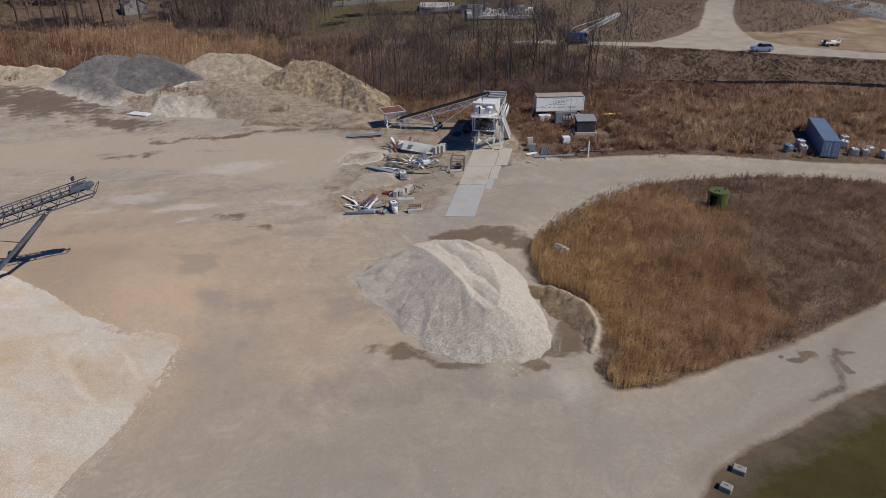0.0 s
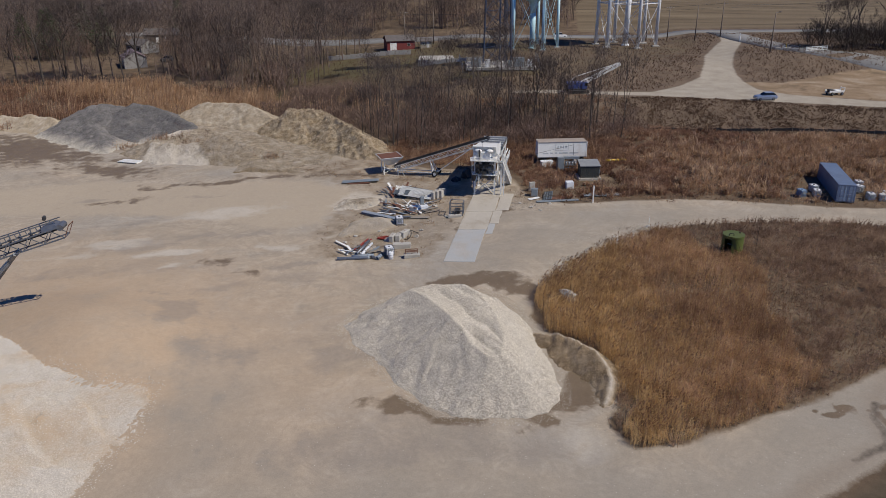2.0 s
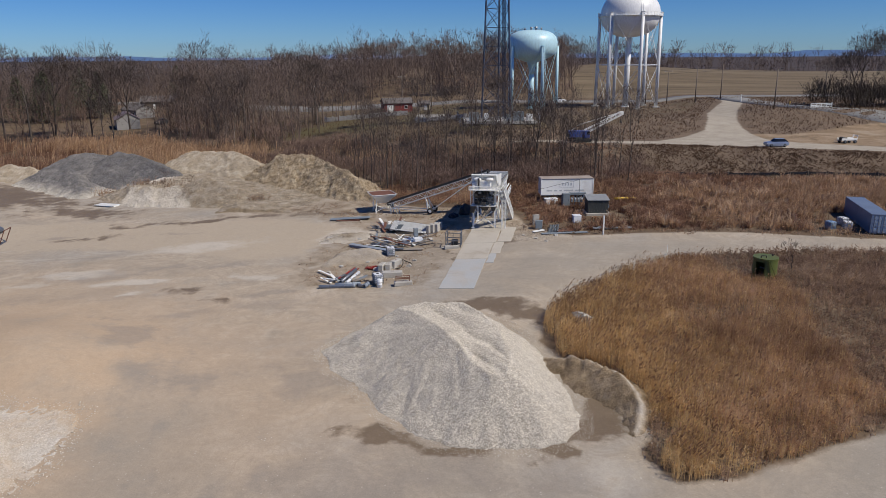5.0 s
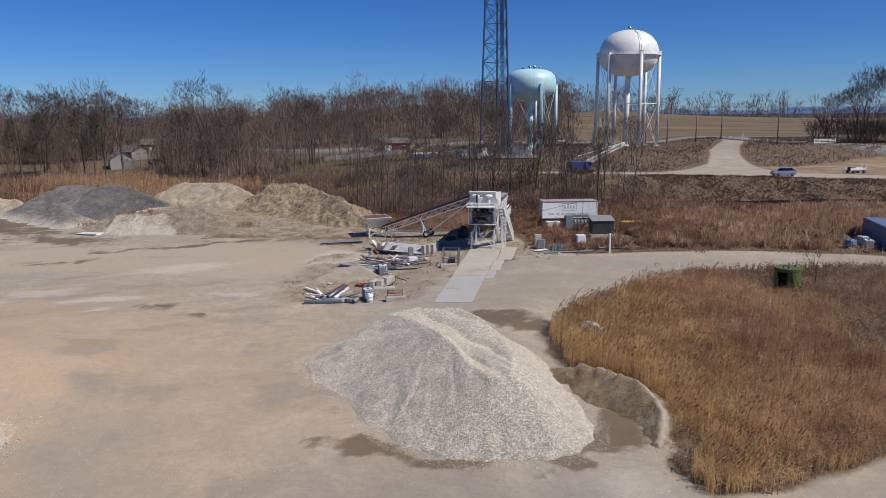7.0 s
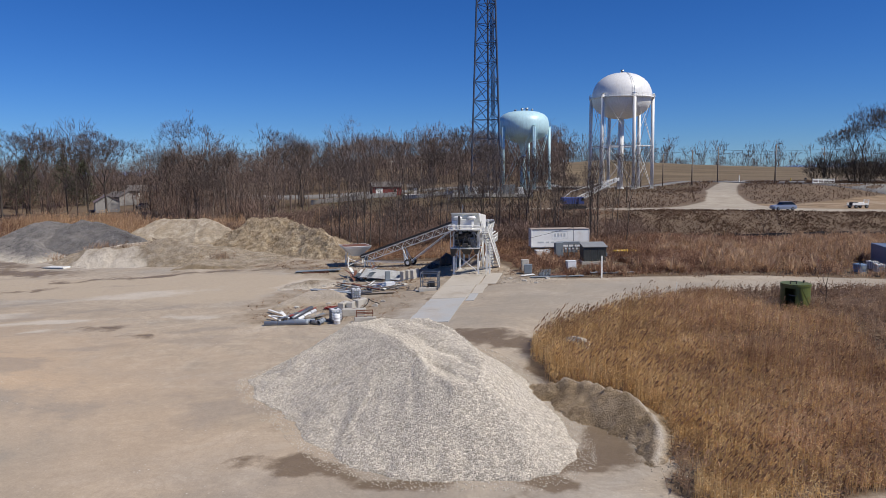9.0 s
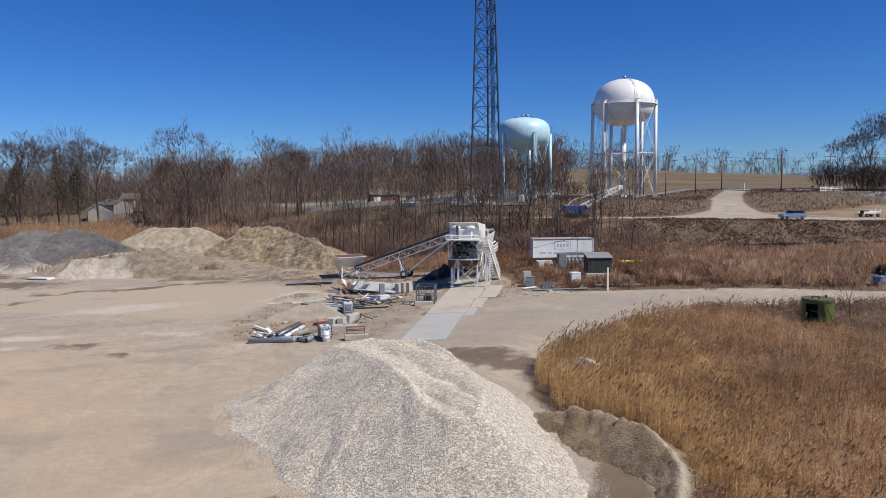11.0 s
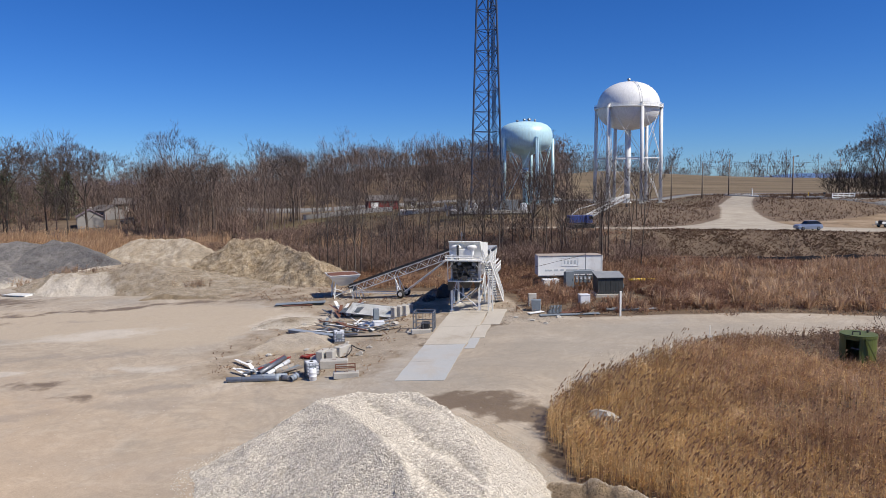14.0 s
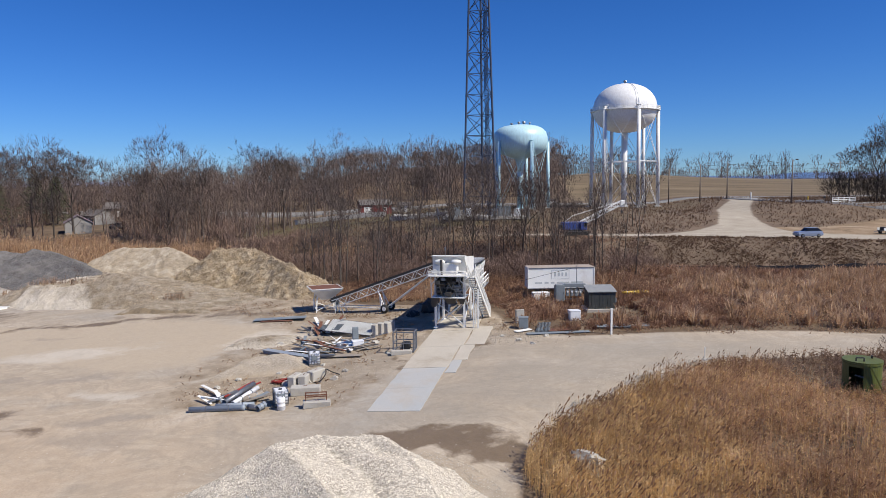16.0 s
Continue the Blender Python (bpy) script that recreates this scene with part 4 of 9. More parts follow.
def fresh_heap(x, y):
    a = ridge([(-69.8, 164.5, 5.0), (-66.5, 164, 4.5), (-61, 161, 3.3), (-56, 156.5, 2.3), (-53, 154, 1.9)], x, y, 0.47)
    gully = np.abs(vnoise(x * 0.5 - 0.1 * y, y * 0.15, 47))
    return a + 0.15 * fbm(x * 0.25, y * 0.25, 48, 4) - 0.3 * gully * ss(164, 152, y) + 0.16 * fbm(x * 0.9, y * 0.9, 49, 4)


heap("millings_stockpile", (-105, 136, -52, 182), 0.4, grey_heap, M_MILL, "mid grey stockpile of asphalt millings with pale washed foot")
heap("millings_stockpile", (-84, 140, -42, 182), 0.4, fresh_heap, M_FRESHMILL, "darker heap of fresh millings tipped against the grey one")


def pale_heap(x, y):
    a = ridge([(-56, 164.5, 4.2), (-53.5, 164, 5.0), (-48, 163.2, 4.95), (-44, 161.5, 5.15), (-41, 159, 4.9), (-37.5, 156.5, 3.5)], x, y, 0.58)
    runnel = np.abs(vnoise(x * 0.9 + 0.3 * y, y * 0.22, 55)) + 0.5 * np.abs(vnoise(x * 2.1 + 0.5 * y, y * 0.4, 56))
    return a + 0.14 * fbm(x * 0.35, y * 0.35, 51, 4) + 0.06 * fbm(x * 1.7, y * 1.7, 53, 3) - 0.26 * runnel + 0.12


heap("sand_stockpile", (-70, 142, -24, 178), 0.3, pale_heap, M_CREAM_SAND, "pale cream sand stockpile on the raised bench")


def spoil_heap(x, y):
    wx, wy = x + 1.1 * vnoise(x * .25, y * .25, 6) + 0.5 * vnoise(x * .8, y * .8, 16), y + 0.6 * vnoise(x * .7, y * .7, 17)
    a = ridge([(-33.5, 152, 3.8), (-30.5, 151.5, 5.5), (-27.4, 150.6, 5.9), (-24.6, 149.5, 5.4), (-22.5, 146.5, 4.5), (-20, 143.5, 4.3), (-15.5, 136.5, 4.0), (-12.8, 132.5, 3.0), (-10.5, 129.5, 1.4)], wx, wy, 0.66)
    gl = np.abs(vnoise(wx * 0.55 + 0.25 * y, y * 0.35, 65)) + 0.6 * np.abs(vnoise(wx * 1.2, y * 1.1, 66))
    lump = 0.24 * np.abs(vnoise(x * 0.9, y * 0.9, 62)) + 0.26 * np.abs(vnoise(x * 2.1, y * 2.0, 64)) + 0.14 * vnoise(x * 4.1, y * 4.0, 68)
    return a + 0.25 + 0.35 * fbm(x * 0.35, y * 0.35, 61, 3) - 0.20 * gl + lump


heap("spoil_mound", (-48, 118, 2, 168), 0.22, spoil_heap, M_SPOIL, "long rough tan spoil heap with eroded flank", False)


BENCH_LINE = [(-65.4, 143.2), (-56.4, 134.2), (-51, 130.4), (-41.4, 124.6), (-37.5, 123.8), (-33, 124.5), (-24, 122.5), (-14, 119), (-9, 117), (-9, 124), (-16, 135), (-22, 160), (-50, 168), (-58, 158)]


def scarp(x, y):
    """Small on the washed face at the west end of the bench, large elsewhere."""
    d = signed(BENCH_LINE, x, y)
    return 0.02 + 0.11 * np.clip(d - 3.8 - 1.5 * fbm(x * 0.25, y * 0.25, 84, 3), 0, 9) + 3.0 * ss(-43, -37, x + 0.4 * (y - 128)) + 0.9 * ss(-57.5, -59.5, x + 0.5 * vnoise(x, y, 85))


def bench(x, y):
    """The raised bench of fill behind the yard: a low shelf with a cut edge, and a mound at its west end that falls to the yard in a washed scarp."""
    line = BENCH_LINE
    raw = signed(line, x, y)
    d = raw + 1.5 * fbm(x * 0.16, y * 0.16, 71, 5)
    top = 0.50 + 0.30 * fbm(x * 0.14, y * 0.14, 73, 4) + 0.5 * ss(132, 152, y) - 0.35 * ss(-34, -18, x) * ss(150, 125, y)
    gully = np.abs(vnoise(x * 0.55 + y * 0.2, y * 0.12, 75))
    top = top + 0.10 * fbm(x * 0.5, y * 0.5, 77, 4) + 0.05 * fbm(x * 1.7, y * 1.7, 78, 4)
    d = d - 0.9 * gully - 0.35 * np.abs(vnoise(x * 1.3, y * 0.5, 80))
    mound = ridge([(-64, 147, 0.2), (-60.5, 144, 1.2), (-56.5, 141, 1.3), (-51, 138, 1.5), (-47, 138, 2.2), (-44, 138.6, 3.1), (-42, 138, 3.2), (-37, 135, 2.5), (-32.5, 134, 1.2), (-28, 131, 0.3)], x, y, 0.52)
    runnel = np.abs(vnoise(x * 0.42 + y * 0.30, (y - 0.6 * x) * 0.10, 76)) + 0.5 * np.abs(vnoise(x * 1.1 + y * 0.7, (y - 0.6 * x) * 0.2, 79))
    mound = mound + 0.35 * fbm(x * 0.3, y * 0.3, 81, 4) - 0.22 * runnel + 0.1
    base = land(x, y)
    shelf = base - 0.4 + (top - base + 0.4) * ss(-0.3, 0.7, d) * np.maximum(ss(-40, -32, x), ss(135, 141, y))
    # the mound falls to the yard in an even slope of loose sand, cut by runnels
    foot = raw + 0.9 * fbm(x * 0.22, y * 0.22, 82, 4)
    slope = base - 0.1 + 0.62 * foot - 0.30 * runnel * ss(0, 2, foot)
    mound = -soft_max(-mound, -slope, 0.35)
    shelf = np.where(x < -36, np.minimum(shelf, np.maximum(slope, base - 0.4)), shelf)
    return soft_max(shelf, mound, 0.3)


def west_heap(x, y):
    a = ridge([(-125, 176, 0.8), (-112, 172.5, 1.3), (-104, 170, 1.5), (-100, 169.5, 0.9), (-96, 168.5, 1.5), (-91, 166.5, 1.4), (-87, 162.5, 0.5), (-84, 158.5, -0.3)], x, y, 0.55)
    return a + 0.45 * fbm(x * 0.3, y * 0.3, 95, 4)


heap("sand_stockpile", (-135, 150, -74, 190), 0.5, west_heap, M_CREAM_SAND, "row of low cream sand mounds beyond the mud")
heap("earth_bench", (-82, 112, -4, 176), 0.3, bench, M_BERM, "raised bench of tan fill with pale eroded sandy scarp", depth=scarp)


def small_heap(x, y):
    return ridge([(-13.3, 91.6, 0.45), (-11.8, 93.6, 1.0), (-10.6, 95.0, 1.35), (-8.8, 95.8, 1.45), (-7.9, 96.4, 1.0)], x, y, 0.44) + 0.12 * fbm(x, y, 81, 4)


heap("gravel_mound", (-20, 86, -2, 103), 0.2, small_heap, M_GRAVEL, "small mound of pale gravel beside the scrap")


def pad_heap(x, y):
    return ridge([(-14.6, 103.2, 0.55), (-12.6, 104.8, 0.95), (-10.8, 106.0, 0.8)], x, y, 0.24) + 0.05 * fbm(x, y, 83, 3)


heap("sand_stockpile", (-20, 98, -5, 114), 0.25, pad_heap, M_BERM, "low spill of pale sand at the silt edge")


LIP = [(9.4, 65.0), (11.4, 63.2), (12.9, 61.6), (14.0, 59.8), (14.7, 58.0), (14.7, 56.2), (14.2, 54.6), (13.6, 53.4)]
LIP_INNER = LIP + [(10.5, 50), (6, 55), (6, 64)]


def lip(x, y):
    a = ridge([(px, py, z) for (px, py), z in zip(LIP, (0.2, 0.8, 1.15, 1.25, 0.95, 0.45, 0.0, -0.5))], x, y, 1.0)
    d = -ridge([(px, py, 0) for px, py in LIP], x, y, 1.0)
    crest = a + d
    inner = signed(LIP_INNER, x, y) > 0
    fall = np.where(inner, (0.55 + 0.22 * ss(61, 57, y)) * d, 0.75 * d)
    return crest - fall + 0.22 * fbm(x * 0.8, y * 0.8, 91, 4) - 0.18 * np.abs(vnoise(x * 1.6, y * 1.6, 94)) + 0.08 * vnoise(x * 3, y * 3, 92)


# the rim is washed pale, the slope towards the hollow stays brown
rim = lambda x, y: -ridge([(px + 0.25, py + 0.1, 0) for px, py in LIP], x, y, 1.0) + 0.02
heap("earth_berm", (5, 48, 20, 70), 0.2, lip, M_MUDBERM, "low curved earth berm with washed pale rim round a muddy hollow", depth=rim)


def edge_berm(x, y):
    a = ridge([(14.5, 79.5, 1.5), (20.8, 85.0, 1.75), (27, 89.4, 1.8), (31, 90.8, 1.75)], x, y, 0.30)
    return a + 0.25 * fbm(x * 0.9, y * 0.9, 93, 4)


heap("earth_berm", (8, 72, 38, 98), 0.25, edge_berm, M_BERM, "low rubble berm between the road and the reeds")


# ---- vegetation ----
def scatter(rng, box, density, mask):
    x0, y0, x1, y1 = box
    n = int((x1 - x0) * (y1 - y0) * density)
    x, y = rng.uniform(x0, x1, n), rng.uniform(y0, y1, n)
    k = mask(x, y) > rng.uniform(0, 1, n)
    return x[k], y[k]


def stems(rng, x, y, low, high, width, lean, plume, leaf, top=None):
    """Dry stems: a bent tapered blade each, with leaves and a seed head."""
    n = len(x)
    z = (land(x, y) if top is None else top(x, y)) - 0.05
    h = rng.uniform(low, high, n)
    a = rng.uniform(0, 2 * np.pi, n)
    dx, dy = np.cos(a) * width / 2, np.sin(a) * width / 2
    la = rng.normal(0.6, 1.0, n)
    lx, ly = np.cos(la) * lean * h * rng.uniform(0.3, 1.2, n), np.sin(la) * lean * h * rng.uniform(0.3, 1.2, n)
    P = lambda px, py, pz: np.stack([px, py, pz], -1)
    rows = [P(x - dx, y - dy, z), P(x + dx, y + dy, z), P(x + lx * .35 + dx * .8, y + ly * .35 + dy * .8, z + h * .6), P(x + lx * .35 - dx * .8, y + ly * .35 - dy * .8, z + h * .6), P(x + lx, y + ly, z + h)]
    tr = [(0, 1, 2), (0, 2, 3), (3, 2, 4)]
    if leaf:
        for s in (0.35, 0.65):
            b = rng.uniform(0, 2 * np.pi, n)
            L = leaf * rng.uniform(0.5, 1.3, n)
            bx, by, bz = x + lx * s * s, y + ly * s * s, z + h * s
            o = len(rows)
            rows += [P(bx, by, bz - 0.04), P(bx, by, bz + 0.04), P(bx + np.cos(b) * L, by + np.sin(b) * L, bz + L * rng.uniform(-0.2, 0.7, n))]
            tr.append((o, o + 1, o + 2))
    if plume:
        L = plume * rng.uniform(0.6, 1.3, n)
        o = len(rows)
        tx, ty, tz = x + lx, y + ly, z + h
        ux, uy = np.cos(la), np.sin(la)
        w = L * 0.13
        rows += [P(tx - ux * L * .2, ty - uy * L * .2, tz - L * 0.5), P(tx + dx / width * w * 2, ty + dy / width * w * 2, tz), P(tx - dx / width * w * 2, ty - dy / width * w * 2, tz), P(tx + ux * L * .45, ty + uy * L * .45, tz + L * 0.45)]
        tr += [(o, o + 1, o + 2), (o + 2, o + 1, o + 3)]
    k = len(rows)
    v = np.stack(rows, 1).reshape(-1, 3)
    t = (np.arange(n)[:, None, None] * k + np.array(tr)[None]).reshape(-1, 3)
    return v, t


def tussocks(rng, cx, cy, per, low, high, width, flat=0.75):
    """Bunches of dry grass: arching blades that fall outwards from one root."""
    size = np.repeat(rng.uniform(0.6, 1.25, len(cx)), per)
    x, y = np.repeat(cx, per), np.repeat(cy, per)
    n = len(x)
    a = rng.uniform(0, 2 * np.pi, n)
    L = rng.uniform(low, high, n) * size
    out = L * rng.uniform(0.15, flat, n)
    x, y = x + np.cos(a) * 0.12 * size, y + np.sin(a) * 0.12 * size
    z = land(x, y) - 0.04
    up = np.sqrt(np.maximum(L * L - out * out, 0.01))
    w = rng.uniform(0, np.pi, n)
    dx, dy = np.cos(w) * width / 2, np.sin(w) * width / 2
    P = lambda px, py, pz: np.stack([px, py, pz], -1)
    mx, my, mz = x + np.cos(a) * out * .35, y + np.sin(a) * out * .35, z + up * 0.72
    rows = [P(x - dx, y - dy, z), P(x + dx, y + dy, z), P(mx + dx, my + dy, mz), P(mx - dx, my - dy, mz), P(x + np.cos(a) * out, y + np.sin(a) * out, z + up * 0.88)]
    t = (np.arange(n)[:, None, None] * 5 + np.array([(0, 1, 2), (0, 2, 3), (3, 2, 4)])[None]).reshape(-1, 3)
    return np.stack(rows, 1).reshape(-1, 3), t


def stuff(name, v, t, mat, label, category):
    ob = arrays(name, v, t, mat)
    return tagged(ob, label, category, kind="stuff")


rng = np.random.default_rng(5)
REED_PART = [(13.0, 47.6), (20, 48.4), (27, 51.8), (33.5, 56.0), (34, 66), (37, 74), (36, 81), (31, 88), (26, 88.6), (20.6, 84.3), (13.8, 78.3), (10, 73.1), (8.8, 68.3), (10.0, 65.8), (14.3, 62.8), (16.2, 57.6), (15.2, 53.5), (12.8, 51.0)]


def in_reeds(x, y):
    d = signed(REED_PART, x, y) + 1.5 * fbm(x * 0.25, y * 0.25, 101, 3)
    return ss(0.0, 0.5, d) * np.where(signed(REED_EDGE, x, y) > 0.1, 1, 0) * (0.75 + 0.25 * ss(-0.4, 0.2, fbm(x * 0.4, y * 0.4, 103, 3)))


clump = lambda x, y, f, seed, lo=0.25: lo + (1 - lo) * ss(-0.35, 0.35, fbm(x * f, y * f, seed, 3))
x, y = scatter(rng, (7, 46, 40, 92), 78, lambda x, y: in_reeds(x, y) * clump(x, y, 1.1, 141, 0.5) * np.where(np.hypot(x - 13.6, y - 71.2) < 1.0, 0.12, 1.0) * (1 - 0.7 * np.exp(-(((x - 30) / 6.0) ** 2 + ((y - 73) / 3.0) ** 2))))
tall = 0.65 + 0.35 * ss(-0.4, 0.5, fbm(x * 0.15, y * 0.15, 105, 3))
dull = rng.uniform(0, 1, len(x)) < 0.72 * ss(17, 25, x + 3 * fbm(x * 0.2, y * 0.2, 211, 3))
for pick, mat, words in ((~dull, M_REED, "dense golden-brown dry reed stems"), (dull, M_STRAW, "thinner greyish-tan reeds beside the golden ones")):
    v, t = stems(rng, x[pick], y[pick], 1.2 * tall[pick], 2.25 * tall[pick], 0.026, 0.11, 0, 0.22)
    stuff("reed_bed", v, t, mat, words, "reeds")
k = rng.uniform(0, 1, len(x)) < 0.16 * (1 - 0.75 * ss(17, 26, x))
rng2 = np.random.default_rng(31)
px, py = x[k], y[k]
hh = rng2.uniform(1.35, 2.25, len(px)) * tall[k]
v, t = [], None
a = rng2.normal(0.2, 0.5, len(px))
L = rng2.uniform(0.16, 0.34, len(px))
ux, uy = np.cos(a), np.sin(a)
ox, oy, oz = px + ux * 0.25, py + uy * 0.25, land(px, py) + hh
sx, sy = -uy * 0.045, ux * 0.045
PT = lambda q, w, e: np.stack([q, w, e], -1)
v = np.stack([PT(ox, oy, oz), PT(ox + ux * L * .5 + sx, oy + uy * L * .5 + sy, oz + L * .75), PT(ox + ux * L * .5 - sx, oy + uy * L * .5 - sy, oz + L * .55), PT(ox + ux * L * 0.8, oy + uy * L * 0.8, oz + L * .9)], 1).reshape(-1, 3)
t = (np.arange(len(px))[:, None, None] * 4 + np.array([(0, 1, 2), (2, 1, 3)])[None]).reshape(-1, 3)
stuff("reed_plumes", v, t, M_PLUME, "drooping brown seed plumes over the reeds", "reeds")


def in_weeds(x, y):
    d = signed(REED_EDGE, x, y) + 0.5 * fbm(x * 0.5, y * 0.5, 107, 3)
    r = signed(REED_PART, x, y)
    return ss(-0.2, 0.8, d) * (1 - 0.85 * ss(-1, 2.0, r))


x, y = scatter(rng, (10, 46, 90, 93), 34, lambda x, y: in_weeds(x, y) * clump(x, y, 0.4, 143, 0.32))
v, t = stems(rng, x, y, 0.25, 1.15, 0.045, 0.45, 0.16, 0.35)
stuff("weed_patch", v, t, M_WEED, "brown dead weeds and dry grass beyond the reeds", "weeds")

THICK = [(-44, 172), (-30, 158), (-20, 151), (-11, 142), (-4, 136), (4, 133), (14, 131), (27, 133), (40, 139), (46, 147), (36, 156), (8, 164), (-6, 172), (-36, 190)]
BACK_EDGE = [(12.6, 104.5), (18.5, 101.0), (27.3, 102.2), (34.4, 102.7), (44.2, 101.0), (55.6, 98.6), (64.8, 97.6), (150, 92), (150, 127), (118, 136.5), (88, 143.5), (62, 153.6), (46, 158.6), (28, 162.3), (2, 166), (-14, 144), (-9.5, 129), (-3, 123.5), (4, 121), (12, 116)]
CLEAR = [(16.0, 20.5, 103.0, 106.4), (21.0, 27.0, 108.2, 113.2), (16.0, 25.5, 119.2, 122.8), (55.4, 62.8, 98.0, 111), (50.5, 56.5, 100.5, 104.5)]


def in_back(x, y):
    d = signed(BACK_EDGE, x, y) + 0.8 * fbm(x * 0.4, y * 0.4, 109, 3)
    f = ss(-0.3, 1.2, d)
    for a, b, c, e in CLEAR:
        f = np.where((x > a) & (x < b) & (y > c) & (y < e), 0.0, f)
    return f


bank = lambda x, y: ss(-14.5, -12.5, y - (163.3 - 0.317 * (np.clip(x, -15, 125) - 28)) + 0.6 * fbm(x * 0.2, y * 0.2, 119, 3)) * ss(34, 40, x)
straw = lambda x, y: ss(24, 34, x) * ss(-0.1, 0.4, fbm(x * 0.09, y * 0.09, 113, 4) + 0.75 * ss(30, 42, x) * ss(104, 111, y) * ss(134, 124, y) - 0.2)
x, y = scatter(rng, (-9, 96, 118, 167), 20, lambda x, y: in_back(x, y) * (1 - 0.8 * straw(x, y)) * (1 - bank(x, y)) * (1 - 0.6 * ss(0, 4, signed(THICK, x, y))) * clump(x, y, 0.45, 145, 0.10))
low_ = (0.5 + 0.7 * ss(-0.3, 0.5, fbm(x * 0.2, y * 0.2, 147, 3))) * (1 - 0.55 * ss(-22, -12, y - (163.3 - 0.317 * (np.clip(x, -15, 125) - 28))))
v, t = stems(rng, x, y, 0.35 * low_, 1.4 * low_, 0.07, 0.45, 0.2, 0.5)
stuff("brush", v, t, M_BRUSH, "low red-brown winter brush and dry grass", "brush")
x, y = scatter(rng, (-6, 96, 125, 150), 7, lambda x, y: in_back(x, y) * straw(x, y) * (1 - bank(x, y)) * clump(x, y, 0.5, 149, 0.15))
v, t = stems(rng, x, y, 0.7, 1.9, 0.07, 0.40, 0.3, 0.6)
stuff("reed_bed", v, t, M_STRAW, "pale straw-coloured reeds in the rough ground", "reeds")
x, y = scatter(rng, (18, 98, 100, 146), 0.75, lambda x, y: in_back(x, y) * (0.15 + 0.85 * straw(x, y)) * (1 - bank(x, y)) * clump(x, y, 0.35, 221, 0.1))
v, t = tussocks(rng, x, y, 44, 1.0, 2.2, 0.085, 0.95)
stuff("grass_tussocks", v, t, M_TUSSOCK, "arching pale straw tussocks on the rough slope", "grass")
x, y = scatter(rng, (14, 98, 100, 146), 1.2, lambda x, y: in_back(x, y) * (1 - straw(x, y)) * (1 - bank(x, y)) * clump(x, y, 0.3, 223, 0.0))
v, t = tussocks(rng, x, y, 26, 0.4, 1.2, 0.06)
stuff("grass_tussocks", v, t, M_BRUSH, "low red-brown grass tussocks", "grass")
x, y = scatter(rng, (34, 125, 118, 158), 20, lambda x, y: in_back(x, y) * bank(x, y) * clump(x, y, 0.4, 225, 0.35))
v, t = stems(rng, x, y, 0.12, 0.42, 0.08, 0.6, 0.1, 0.35)
stuff("brush", v, t, M_BANK, "dark brown matted growth on the bank below the road", "brush")
x, y = scatter(rng, (-12, 119, 32, 136), 11, lambda x, y: in_back(x, y) * clump(x, y, 0.35, 199, 0.1))
v, t = stems(rng, x, y, 0.5, 1.5, 0.06, 0.35, 0.25, 0.5)
stuff("dry_grass", v, t, M_STRAW, "tawny dry grass between conveyor and thicket", "grass")
# straw belt behind the heaps
BELT = [(-175, 176), (-130, 176), (-100, 177), (-60, 175), (-36, 170), (-18, 160), (-4, 152), (-8, 166), (-40, 188), (-60, 200), (-80, 212), (-104, 216), (-130, 208), (-175, 205)]
x, y = scatter(rng, (-130, 150, -3, 218), 9.0, lambda x, y: ss(-1, 4, signed(BELT, x, y) + 4 * fbm(x * .06, y * .06, 117, 3)) * clump(x, y, 0.3, 151, 0.2) * (1 - 0.80 * ss(-50, -34, x)) * (1 - 0.93 * ss(-80, -90, x + 3 * fbm(x * 0.1, y * 0.1, 231, 3)) * np.maximum(ss(204, 194, y), ss(-102, -112, x))))
v, t = stems(rng, x, y, 2.0, 3.9, 0.12, 0.22, 0.5, 0.8)
stuff("reed_bed", v, t, M_BELTREED, "tall golden reed belt behind the heaps", "reeds")
x, y = scatter(rng, (-150, 165, -76, 218), 5.0, lambda x, y: ss(-77, -90, x) * np.maximum(ss(206, 196, y), ss(-100, -110, x)) * clump(x, y, 0.2, 153, 0.1) * (1 - ss(-1, 2, signed(YARD_EDGE, x, y))))
v, t = stems(rng, x, y, 1.0, 2.6, 0.13, 0.35, 0.4, 0.7)
stuff("brush", v, t, M_BRUSH, "red-brown brush beyond the cream mounds", "brush")
x, y = scatter(rng, (-60, 150, 130, 262), 1.6, lambda x, y: (1 - ss(-2.5, -0.5, signed(TRACK_EDGE, x, y))) * (1 - ss(-1, 1, signed(DIRT_EDGE, x, y))) * ss(2, 5, y - (163.3 - 0.317 * (np.clip(x, -15, 125) - 28))) * (1 - 0.65 * ss(0, 4, signed(MOW_EDGE, x, y))) * ss(253, 250, y))
v, t = stems(rng, x, y, 0.2, 0.7, 0.10, 0.45, 0.2, 0.4)
stuff("dry_grass", v, t, M_BANK, "sparse dark dry grass on the far bank", "grass")
x, y = scatter(rng, (-38, 84, 18, 132), 7, lambda x, y: ss(0, 3, signed(SCRUFF_EDGE, x, y)) * clump(x, y, 0.5, 161, 0.0) * 0.8 * np.where((np.abs(x - 2.6 - 0.2 * (y - 82)) < 3.2), 0.12, 1.0))
v, t = stems(rng, x, y, 0.06, 0.35, 0.04, 0.6, 0.08, 0.2)
stuff("weed_patch", v, t, M_WEED, "sparse dead weeds among scrap and rubble", "weeds")
